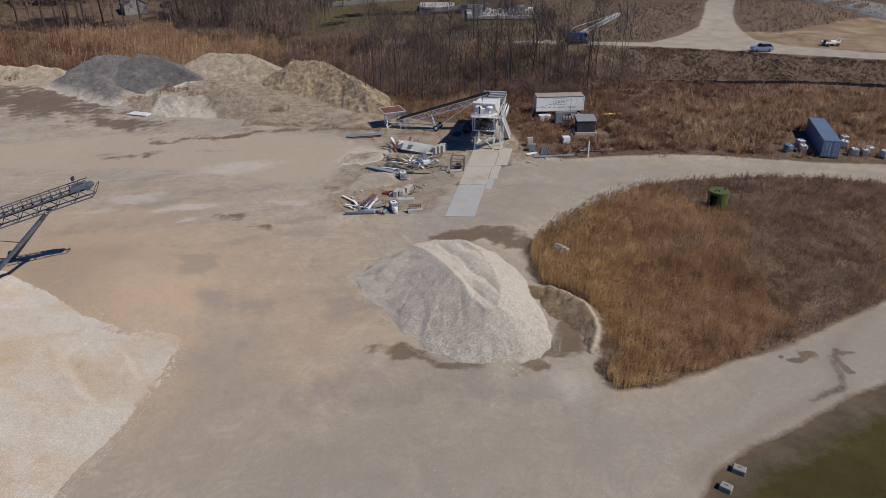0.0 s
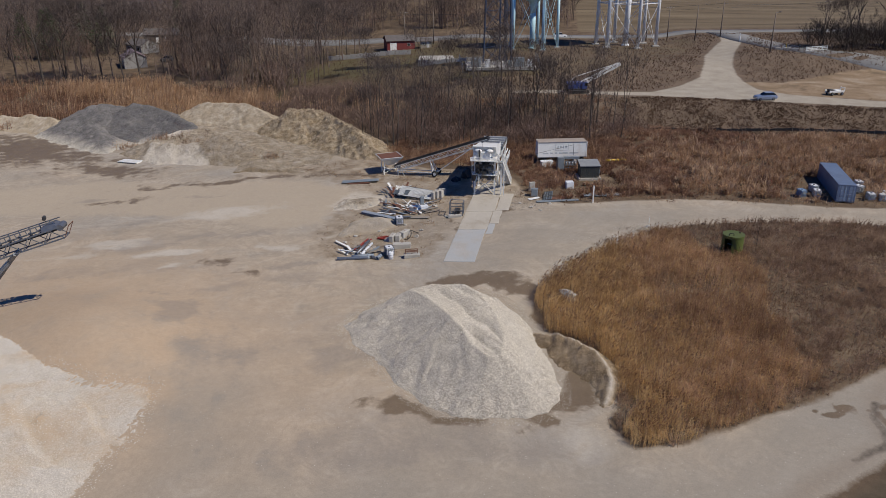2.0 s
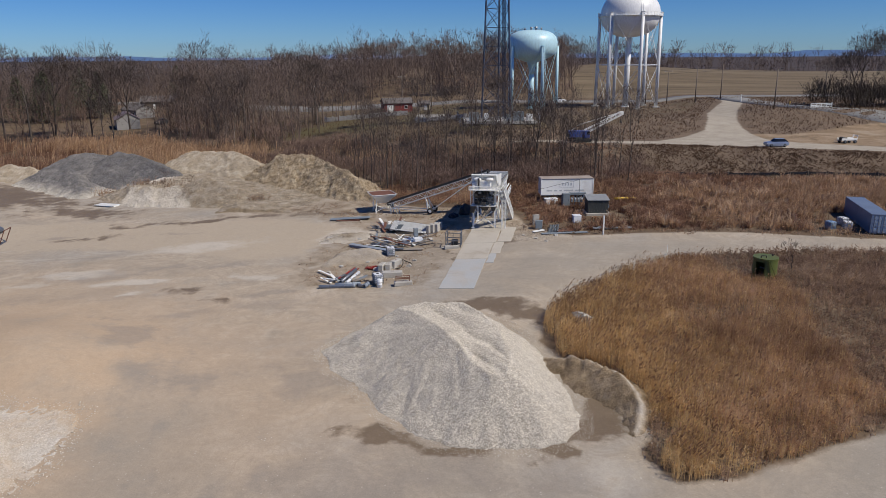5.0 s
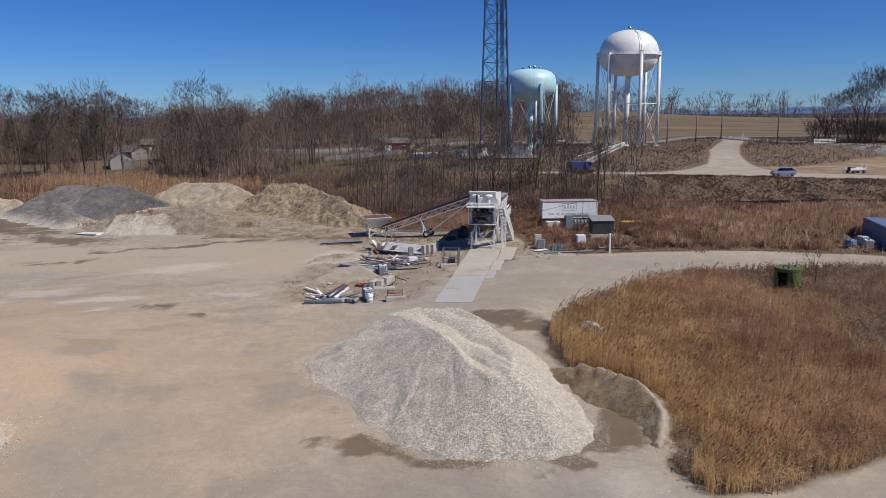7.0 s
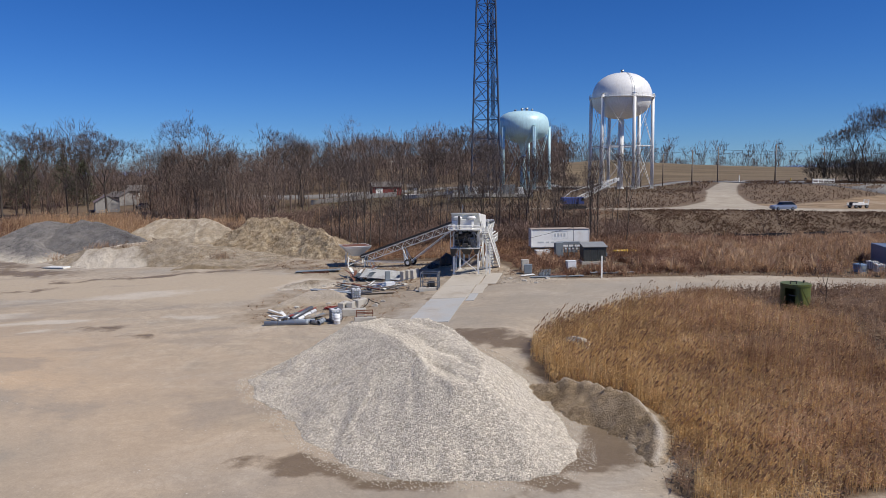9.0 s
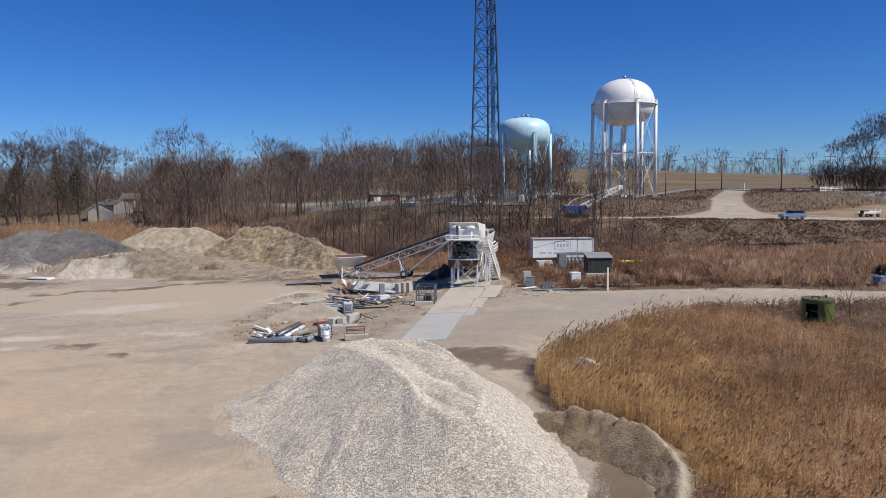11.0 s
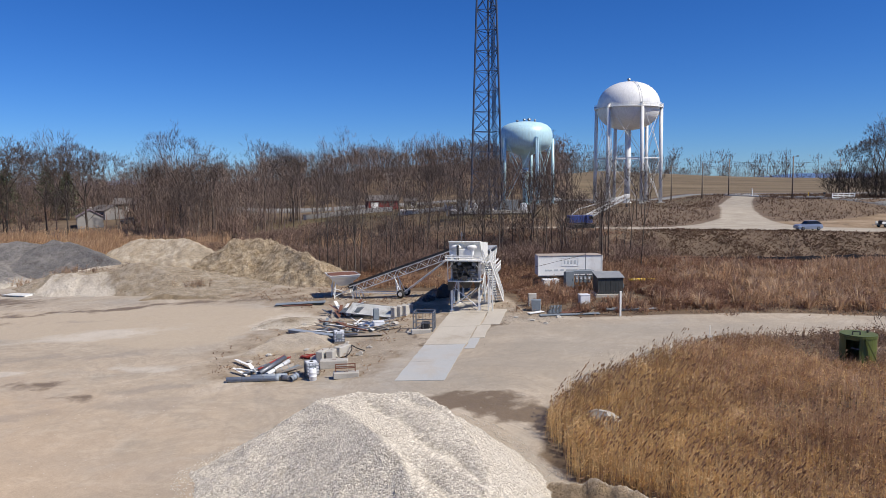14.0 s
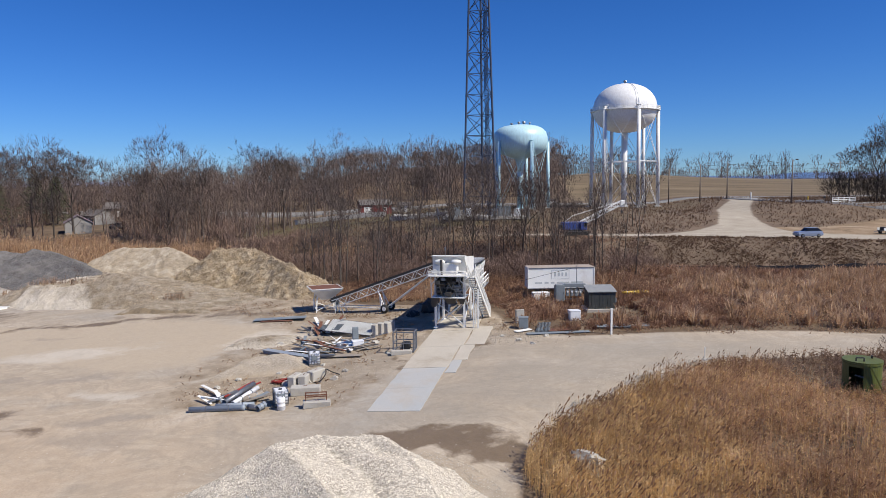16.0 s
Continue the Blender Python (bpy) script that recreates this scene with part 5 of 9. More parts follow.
x, y = scatter(rng, (11, 97, 64, 107), 9, lambda x, y: ss(-2.2, 0.2, signed(BACK_EDGE, x, y) + 1.2 * fbm(x * 0.5, y * 0.5, 195, 3)) * clump(x, y, 0.7, 197, 0.05))
v, t = stems(rng, x, y, 0.12, 0.65, 0.05, 0.5, 0.12, 0.3)
stuff("weed_patch", v, t, M_WEED, "low dead weeds along the road edge", "weeds")
bench_spots = [(-57, 146, 4, 2.0), (-50, 142, 2, 1.2), (-31.5, 131, 2.2, 1.3), (-66, 148, 2, 2)]
x, y = scatter(rng, (-72, 120, -12, 154), 7, lambda x, y: sum(np.exp(-(((x - a) / c) ** 2 + ((y - b) / d) ** 2) * 1.4) for a, b, c, d in bench_spots))
v, t = stems(rng, x, y, 0.4, 1.5, 0.07, 0.4, 0.25, 0.5, lambda x, y: np.maximum(np.maximum(bench(x, y), land(x, y)), np.maximum(grey_heap(x, y), fresh_heap(x, y))))
stuff("brush", v, t, M_WEED, "tufts of dry grass on the bench edge", "brush")
x, y = scatter(rng, (14, 28, 60, 56), 40, lambda x, y: ss(1.0, 5.5, signed(LAWN_EDGE, x, y) + 2.5 * fbm(x * 0.3, y * 0.3, 191, 3)) * np.where(x + y < 100, 1, 0.0))
M_TURF = stalks("winter_turf", (0.032, 0.028, 0.009), (0.065, 0.056, 0.017), (0.12, 0.092, 0.04))
v, t = stems(rng, x, y, 0.04, 0.14, 0.03, 0.6, 0, 0)
stuff("lawn_grass", v, t, M_TURF, "short olive winter grass by the road", "grass")


def tube(seg, V, T, sides):
    a, b, r0, r1 = seg
    d = (b - a).normalized()
    u = d.orthogonal().normalized()
    w = d.cross(u)
    o = len(V)
    for p, r in ((a, r0), (b, r1)):
        for k in range(sides):
            an = 2 * math.pi * k / sides
            q = p + u * (math.cos(an) * r) + w * (math.sin(an) * r)
            V.append((q.x, q.y, q.z))
    for k in range(sides):
        j = (k + 1) % sides
        T.append((o + k, o + j, o + sides + j))
        T.append((o + k, o + sides + j, o + sides + k))


def blade(a, b, w, V, T, rr):
    o = len(V)
    s = Vector((rr.uniform(-1, 1), rr.uniform(-1, 1), rr.uniform(-0.4, 0.4))).normalized() * w
    for q in (a - s, a + s, b):
        V.append((q.x, q.y, q.z))
    T.append((o, o + 1, o + 2))


def tree_arrays(seed, height, spread_, limbs, subs, twigs, first=0.3, girth=0.016, fork=False, twig_w=0.02, light=False, round_=0):
    """A bare tree: trunk and limbs in one set of arrays, fine branches in another."""
    rr = random.Random(seed)
    V, T, W, S = [], [], [], []
    p, d, r = Vector((0, 0, -0.2)), Vector((rr.uniform(-.06, .06), rr.uniform(-.06, .06), 1)).normalized(), height * girth
    n = 9
    line = [(p.copy(), r)]
    for k in range(n):
        p = p + d * (height / n)
        d = (d + Vector((rr.uniform(-.09, .09), rr.uniform(-.09, .09), 0.02))).normalized()
        line.append((p.copy(), max(0.02, r * (1 - (k + 1) / n) ** 0.8)))
    for (a, r0), (b, r1) in zip(line, line[1:]):
        tube((a, b, r0, r1), V, T, 3 if light else 5)
    for k in range(limbs):
        f = first + (0.97 - first) * (k + rr.random()) / limbs
        i = min(n - 1, int(f * n))
        g = f * n - i
        a = line[i][0].lerp(line[i + 1][0], g)
        r0 = max(0.018, line[i][1] * 0.55)
        az = k * 2.4 + rr.uniform(-.5, .5)
        up = rr.uniform(0.55, 1.2) + (0.7 * f if fork else 0.2)
        dd = Vector((math.cos(az), math.sin(az), up)).normalized()
        g_ = (f - first) / (1 - first)
        L = height * spread_ * ((1.12 - f) if round_ == 0 else (0.42 + 0.5 * math.sin(math.pi * (0.15 + 0.7 * g_)))) * rr.uniform(0.7, 1.2)
        q, segs = a.copy(), 4
        for s in range(segs):
            e = q + dd * (L / segs)
            dd = (dd + Vector((rr.uniform(-.22, .22), rr.uniform(-.22, .22), rr.uniform(-.02, .25)))).normalized()
            ra, rb = r0 * (1 - s / segs * 0.85), r0 * (1 - (s + 1) / segs * 0.85)
            if light:
                blade(q, e + (e - q) * 0.35, ra, W, S, rr)
            else:
                tube((q, e, ra, rb), V, T, 3)
            for c in range(subs):
                b0 = q.lerp(e, rr.random())
                sd = (dd + Vector((rr.uniform(-.9, .9), rr.uniform(-.9, .9), rr.uniform(-.2, .7)))).normalized()
                sl = L * rr.uniform(0.16, 0.34)
                b1 = b0 + sd * sl
                blade(b0, b1, max(0.012, rb * 0.5), W, S, rr)
                for h in range(twigs):
                    c0 = b0.lerp(b1, rr.uniform(0.2, 0.95))
                    td = (sd + Vector((rr.uniform(-.9, .9), rr.uniform(-.9, .9), rr.uniform(-.3, .7)))).normalized()
                    blade(c0, c0 + td * sl * rr.uniform(0.3, 0.6), twig_w * 0.5, W, S, rr)
            q = e
    return np.array(V), np.array(T), np.array(W), np.array(S)


def branch_arrays(seed, height, levels, width, bole=0.36, angle=28.0, up=0.25, shrink=0.76, kids=(2, 3), tips=2, girth=0.010, stems_=1):
    """A bare hardwood: a trunk that forks again and again into ever finer, rising branches, down to single twigs."""
    rr = random.Random(seed)
    V, T, W, S = [], [], [], []

    def grow(p, d, L, r, level):
        q = p + d * (L * 0.55)
        d2 = (d + Vector((rr.uniform(-.13, .13), rr.uniform(-.13, .13), 0.06))).normalized()
        e = q + d2 * (L * 0.5)
        if level < 2:
            tube((p, q, r, r * 0.85), V, T, 3)
            tube((q, e, r * 0.85, r * 0.66), V, T, 3)
        elif level < levels - 1:
            blade(p, q + (q - p) * 0.25, max(width * 0.6, r), W, S, rr)
            blade(q - d * (L * 0.1), e + d2 * (L * 0.2), max(width * 0.55, r * 0.8), W, S, rr)
        else:
            blade(p, e, max(width * 0.5, r), W, S, rr)
        if level >= levels:
            for k in range(tips):
                b0 = p.lerp(e, rr.uniform(0.25, 0.95))
                td = (d2 + Vector((rr.uniform(-.8, .8), rr.uniform(-.8, .8), rr.uniform(-.3, .6)))).normalized()
                blade(b0, b0 + td * L * rr.uniform(0.5, 0.9), width * 0.42, W, S, rr)
            return
        n = rr.randint(*kids)
        az0 = rr.uniform(0, 6.283)
        side = d2.orthogonal().normalized()
        other = d2.cross(side)
        for k in range(n):
            an = radians(angle * rr.uniform(0.55, 1.35)) * (0.55 if k == 0 and level < 3 else 1.0)
            az = az0 + 6.283 * k / n + rr.uniform(-.5, .5)
            nd = d2 * math.cos(an) + (side * math.cos(az) + other * math.sin(az)) * math.sin(an)
            nd = (nd + Vector((0, 0, up * (0.7 if level < 3 else 0.35)))).normalized()
            at_ = e if k == 0 or level > 3 else (q.lerp(e, rr.uniform(0.0, 1.0)))
            grow(at_, nd, L * shrink * rr.uniform(0.8, 1.15), r * (0.80 if k == 0 else 0.66), level + 1)

    total = sum(shrink ** k for k in range(levels + 1)) * 0.95 if bole else sum(shrink ** k for k in range(levels - 1)) * 0.9
    for k in range(stems_):
        lean = 0.05 if stems_ == 1 else 0.75
        d = Vector((rr.uniform(-lean, lean), rr.uniform(-lean, lean), 1)).normalized()
        p = Vector((rr.uniform(-.2, .2), rr.uniform(-.2, .2), -0.3)) if stems_ > 1 else Vector((0, 0, -0.3))
        if bole:
            e = p + d * (height * bole)
            tube((p, e, height * girth, height * girth * 0.8), V, T, 4)
            for j in range(2):
                a = p.lerp(e, rr.uniform(0.6, 0.95))
                az = rr.uniform(0, 6.283)
                grow(a, Vector((math.cos(az), math.sin(az), 1.0)).normalized(), height * (1 - bole) / total * 0.6, height * girth * 0.35, 2)
            p = e
        grow(p, d, height * (1 - bole) / total, height * girth * (0.8 if stems_ == 1 else 0.6), 0 if bole else 2)
    if not V:
        tube((Vector((0, 0, -0.3)), Vector((0, 0, 0.4)), 0.03, 0.02), V, T, 3)
    return np.array(V), np.array(T), np.array(W), np.array(S)


def plant_many(templates, spots, rng, low, high, sink=0.0, size=None):
    """Joins many turned and scaled copies of a few bare trees into one pair of arrays."""
    vs, ts, o = [], [], 0
    for i, (px, py) in enumerate(spots):
        V, T, W, S = templates[i % len(templates)]
        s, a = rng.uniform(low, high) * (size(px, py) if size else 1.0), rng.uniform(0, 6.283)
        ca, sa = math.cos(a) * s, math.sin(a) * s
        z = land1(px, py) - sink
        for X, F in ((V, T), (W, S)):
            vs.append(np.stack([X[:, 0] * ca - X[:, 1] * sa + px, X[:, 0] * sa + X[:, 1] * ca + py, X[:, 2] * s * rng.uniform(0.95, 1.05) + z], -1))
            ts.append(F + o)
            o += len(X)
    return np.concatenate(vs), np.concatenate(ts)


def tree_thing(arr, px, py, rz, scale, label, bark, twig):
    V, T, W, S = arr
    ob = thing("bare_tree", label, "tree", px, py, land1(px, py), rz, "bare trees")
    a, b = arrays("trunk", V, T, bark, True), arrays("crown", W, S, twig)
    a.parent = b.parent = ob
    ob.scale = (scale, scale, scale)
    return ob


# slender trees of the thicket between plant and towers
proto = []
for k in range(7):
    arr = branch_arrays(200 + k, 12.0 + k * 0.8, 5, 0.05, 0.24 + 0.05 * (k % 3), 21.0, 0.35, 0.80, (2, 3), 2, 0.0078)
    lab = ("slender grey bare tree in the brush thicket", "thin forked leafless tree in the thicket")[k % 2]
    proto.append(tree_thing(arr, 0, 0, 0, 1, lab, M_BARKD, M_TALLTWIG))
THICKET_TREES = []
r2 = random.Random(9)
for k in range(88):
    px = -16 + 52 * (k + r2.random()) / 88
    py = 135 + r2.random() ** 0.9 * 23 - 0.05 * px
    THICKET_TREES.append((px, py, r2.uniform(0, 360), r2.uniform(0.5, 1.1)))
for k, (px, py, rz, s) in enumerate(THICKET_TREES):
    src = proto[k % 7]
    if k < 7:
        ob = src
        ob.matrix_basis = pose(px, py, land1(px, py), 0, 0, rz) @ Matrix.Diagonal((s, s, s, 1))
    else:
        ob = copy_thing(src, pose(px, py, land1(px, py), 0, 0, rz))
        ob.scale = (s, s, s)

# tall crowns along the wood's edge
tall_proto = []
for k in range(4):
    arr = branch_arrays(300 + k, 20 + k, 6, 0.085, 0.27, 31.0, 0.12, 0.80, (2, 4), 3, 0.0125)
    tall_proto.append(tree_thing(arr, 0, 0, 0, 1, "tall spreading leafless hardwood at the wood edge", M_BARKD, M_TALLTWIG))
TALL_TREES = [(-118, 216, 1.25), (-89.3, 217, 1.14), (-66, 222, 1.12), (-114, 222, 1.08), (-104, 224, 1.06), (-94.5, 217, 1.06), (-128, 220, 1.15), (-141, 216, 1.1), (-76, 226, 0.95), (-57, 220, 0.9), (-44, 224, 0.95), (-38, 234, 0.85), (-30, 238, 0.85), (-160, 222, 1.1), (-34, 214, 0.66), (-20, 205, 0.6),
              (108, 207, 0.72), (113, 204, 0.8), (118, 210, 0.9), (124, 205, 0.95), (131, 210, 1.0), (140, 206, 1.0), (8, 172, 0.78), (15, 176, 0.66), (38, 172, 0.5), (-60, 205, 0.66), (-4, 176, 0.68), (2, 166, 0.7), (22, 170, 0.62), (-14, 170, 0.6), (46, 178, 0.5), (19, 146, 0.72), (24, 143, 0.66), (11, 141, 0.6)]
for k, (px, py, s) in enumerate(TALL_TREES):
    s = s * (1.12 if px < -35 else 1.0)
    m = pose(px, py, land1(px, py), 0, 0, 77.0 * k)
    if k < 4:
        ob = tall_proto[k]
        ob.matrix_basis = m @ Matrix.Diagonal((s, s, s, 1))
    else:
        ob = copy_thing(tall_proto[k % 4], m)
        ob.scale = (s, s, s)

# woods
wood_templates = [branch_arrays(400 + k, 15.0 + 0.7 * k, 5, 0.085, 0.32 + 0.04 * (k % 3), 27.0, 0.25, 0.80, (2, 3), 2, 0.0085) for k in range(8)]
hill_templates = [branch_arrays(450 + k, 16.0 + 0.7 * k, 4, 0.17, 0.36, 30.0, 0.22, 0.80, (2, 3), 2, 0.0085) for k in range(6)]
pole_templates = [tree_arrays(480 + k, 12.0 + k, 0.24, 9, 1, 2, 0.35, 0.008, True, 0.06, True) for k in range(4)]
WOODS = [(-330, 205), (-200, 205), (-120, 212), (-92, 210), (-58, 202), (-38, 192), (-30, 200), (-40, 218), (-66, 250), (-70, 283), (-30, 288), (15, 284), (52, 284), (62, 345), (72, 420), (-330, 420)]


def in_woods(x, y):
    d = np.minimum(signed(WOODS, x, y), np.where((x > -128) & (x < -72), y - 217.0, 99.0))
    hole = np.minimum(((x + 98) / 14.0) ** 2 + ((y - 246) / 18.0) ** 2, ((x + 92) / 6.0) ** 2 + ((y - 226) / 20.0) ** 2)
    hole = np.minimum(hole, np.minimum(np.minimum(((x + 113) / 11.0) ** 2 + ((y - 270) / 37.0) ** 2, ((x + 103) / 6.0) ** 2 + ((y - 229) / 12.0) ** 2), ((x + 128) / 15.0) ** 2 + ((y - 238) / 19.0) ** 2))
    grove = signed([(-68, 214), (-30, 220), (-23, 240), (-26, 262), (-68, 268)], x, y)
    return np.where(((d > 0) | ((grove > 0) & (np.sin(x * 12.9 + y * 7.3) > 0.2))) & (hole > 1) & (np.abs(y - np.interp(x, [-420, -200, -95, -40, 0, 60], [430, 352, 305, 280, 269, 263])) > 7), 1.0, 0.0)


x, y = scatter(rng, (-215, 190, 56, 300), 0.062, in_woods)
v, t = plant_many(wood_templates, list(zip(x, y)), rng, 0.8, 1.1, 0, lambda a, b: 0.70 + 0.42 * float(ss(-0.25, 0.4, fbm(np.array([a * 0.035]), np.array([b * 0.05]), 181, 3))[0]) * (0.6 + 0.4 * min(1, max(0, (b - 215) / 50))))
stuff("woods", v, t, M_WOODS, "leafless grey-brown winter woods", "woods")
x, y = scatter(rng, (-215, 190, 50, 240), 0.03, in_woods)
v, t = plant_many(pole_templates, list(zip(x, y)), rng, 0.6, 1.1)
stuff("woods", v, t, M_POLETREE, "pale slender leafless saplings at the wood edge", "woods")
x, y = scatter(rng, (-280, 300, 75, 420), 0.034, in_woods)
v, t = plant_many(hill_templates, list(zip(x, y)), rng, 0.68, 0.9, 0, lambda a, b: 0.75 + 0.35 * float(ss(-0.3, 0.4, fbm(np.array([a * 0.03]), np.array([b * 0.04]), 183, 3))[0]))
stuff("woods", v, t, M_WOODS, "leafless grey-brown woods on the hill", "woods")
far_templates = [branch_arrays(500 + k, 13.5 + k, 3, 0.22, 0.25, 34.0, 0.2, 0.80, (2, 3), 3, 0.009) for k in range(5)]
spots = [(rng.uniform(60, 560), 404 + 90 * rng.random() ** 1.6) for _ in range(620)] + [(rng.uniform(-600, 60), rng.uniform(425, 560)) for _ in range(260)] + [(rng.uniform(56, 100), rng.uniform(398, 470)) for _ in range(80)] + [(rng.uniform(95, 135), rng.uniform(405, 470)) for _ in range(40)] + [(rng.uniform(-700, -280), rng.uniform(215, 480)) for _ in range(320)] + [(rng.uniform(-900, 900), rng.uniform(560, 900)) for _ in range(200)]
for k in range(34):
    cx, cy = rng.uniform(130, 520), rng.uniform(420, 520)
    spots += [(cx + rng.normal(0, 9), cy + rng.normal(0, 9)) for _ in range(int(rng.integers(2, 7)))]
v, t = plant_many(far_templates, spots, rng, 0.5, 0.95)
stuff("far_woods", v, t, M_WOODS, "distant leafless tree line beyond the field", "woods")

# shrubs and saplings of the thicket
shrub = [branch_arrays(600 + k, 3.4, 5, 0.055, 0.0, 27.0, 0.12, 0.84, (2, 3), 2, 0.006, 8) for k in range(5)]
x, y = scatter(rng, (-46, 124, 47, 190), 0.30, lambda x, y: np.where(signed(THICK, x, y) > 0, 1.0, 0.0) * clump(x, y, 0.12, 171, 0.45) * (1 - 0.5 * ss(18, 40, x)))
v, t = plant_many(shrub, list(zip(x, y)), rng, 0.45, 1.2)
stuff("thicket", v, t, M_THICKET, "tangled purple-brown leafless shrubs", "shrubs")
light_shrub = [branch_arrays(650 + k, 4.2, 4, 0.10, 0.0, 27.0, 0.12, 0.84, (2, 3), 2, 0.006, 6) for k in range(3)]
x, y = scatter(rng, (-215, 190, 52, 300), 0.045, lambda x, y: np.where(signed(WOODS, x, y + 5) > 0, 1.0, 0.0) * in_woods(x, np.maximum(y, 215)))
v, t = plant_many(light_shrub, list(zip(x, y)), rng, 0.7, 1.8)
stuff("thicket", v, t, M_THICKET, "leafless undergrowth along the wood edge", "shrubs")
x, y = scatter(rng, (107, 199, 150, 216), 0.10, lambda x, y: np.ones_like(x))
v, t = plant_many(shrub, list(zip(x, y)), rng, 1.1, 2.4)
stuff("thicket", v, t, M_HEDGE, "dark leafless hedge beside the side road", "shrubs")
x, y = scatter(rng, (-280, 300, 75, 420), 0.014, in_woods)
v, t = plant_many(light_shrub, list(zip(x, y)), rng, 0.9, 1.9)
stuff("thicket", v, t, M_WOODS, "leafless undergrowth on the wooded hill", "shrubs")


# ---- concrete plant ----
def B():
    return bmesh.new()


def rods(name, mat, parent, rows, r, n=6):
    """One part for each rod in rows."""
    out = []
    for a, b in rows:
        bm = B()
        bm_rod(bm, a, b, r, n)
        out.append(part(name, bm, mat, parent))
    return out


def bars(name, mat, parent, rows, w, h=None):
    out = []
    for a, b in rows:
        bm = B()
        bm_bar(bm, a, b, w, h)
        out.append(part(name, bm, mat, parent))
    return out


def boxpart(name, mat, parent, c, s, bevel=0.02, rot=None, label=""):
    bm = B()
    bm_box(bm, c, s, rot, bevel)
    return part(name, bm, mat, parent, label)


def hull(name, mat, parent, rings, label="", open_top=False):
    """A skin through rings of four corners each, bottom to top."""
    bm = B()
    rr = [[bm.verts.new(p) for p in ring] for ring in rings]
    for a, b in zip(rr, rr[1:]):
        for i in range(4):
            j = (i + 1) % 4
            bm.faces.new((a[i], a[j], b[j], b[i]))
    bm.faces.new(rr[0][::-1])
    if not open_top:
        bm.faces.new(rr[-1])
    return part(name, bm, mat, parent, label)


def rect(x0, y0, x1, y1, z):
    return [(x0, y0, z), (x1, y0, z), (x1, y1, z), (x0, y1, z)]


def railing(parent, pts, height, mat, step=1.1):
    """Posts, top rail and mid rail along a line of points."""
    rail = part_rail = B()
    for a, b in zip(pts, pts[1:]):
        a, b = Vector(a), Vector(b)
        for h in (height, height * 0.55):
            bm_rod(rail, a + Vector((0, 0, h)), b + Vector((0, 0, h)), 0.055, 5)
        n = max(1, round((b - a).length / step))
        for k in range(n + 1):
            p = a.lerp(b, k / n)
            bm_rod(rail, p, p + Vector((0, 0, height)), 0.042, 5)
    return part("railing", part_rail, mat, parent)


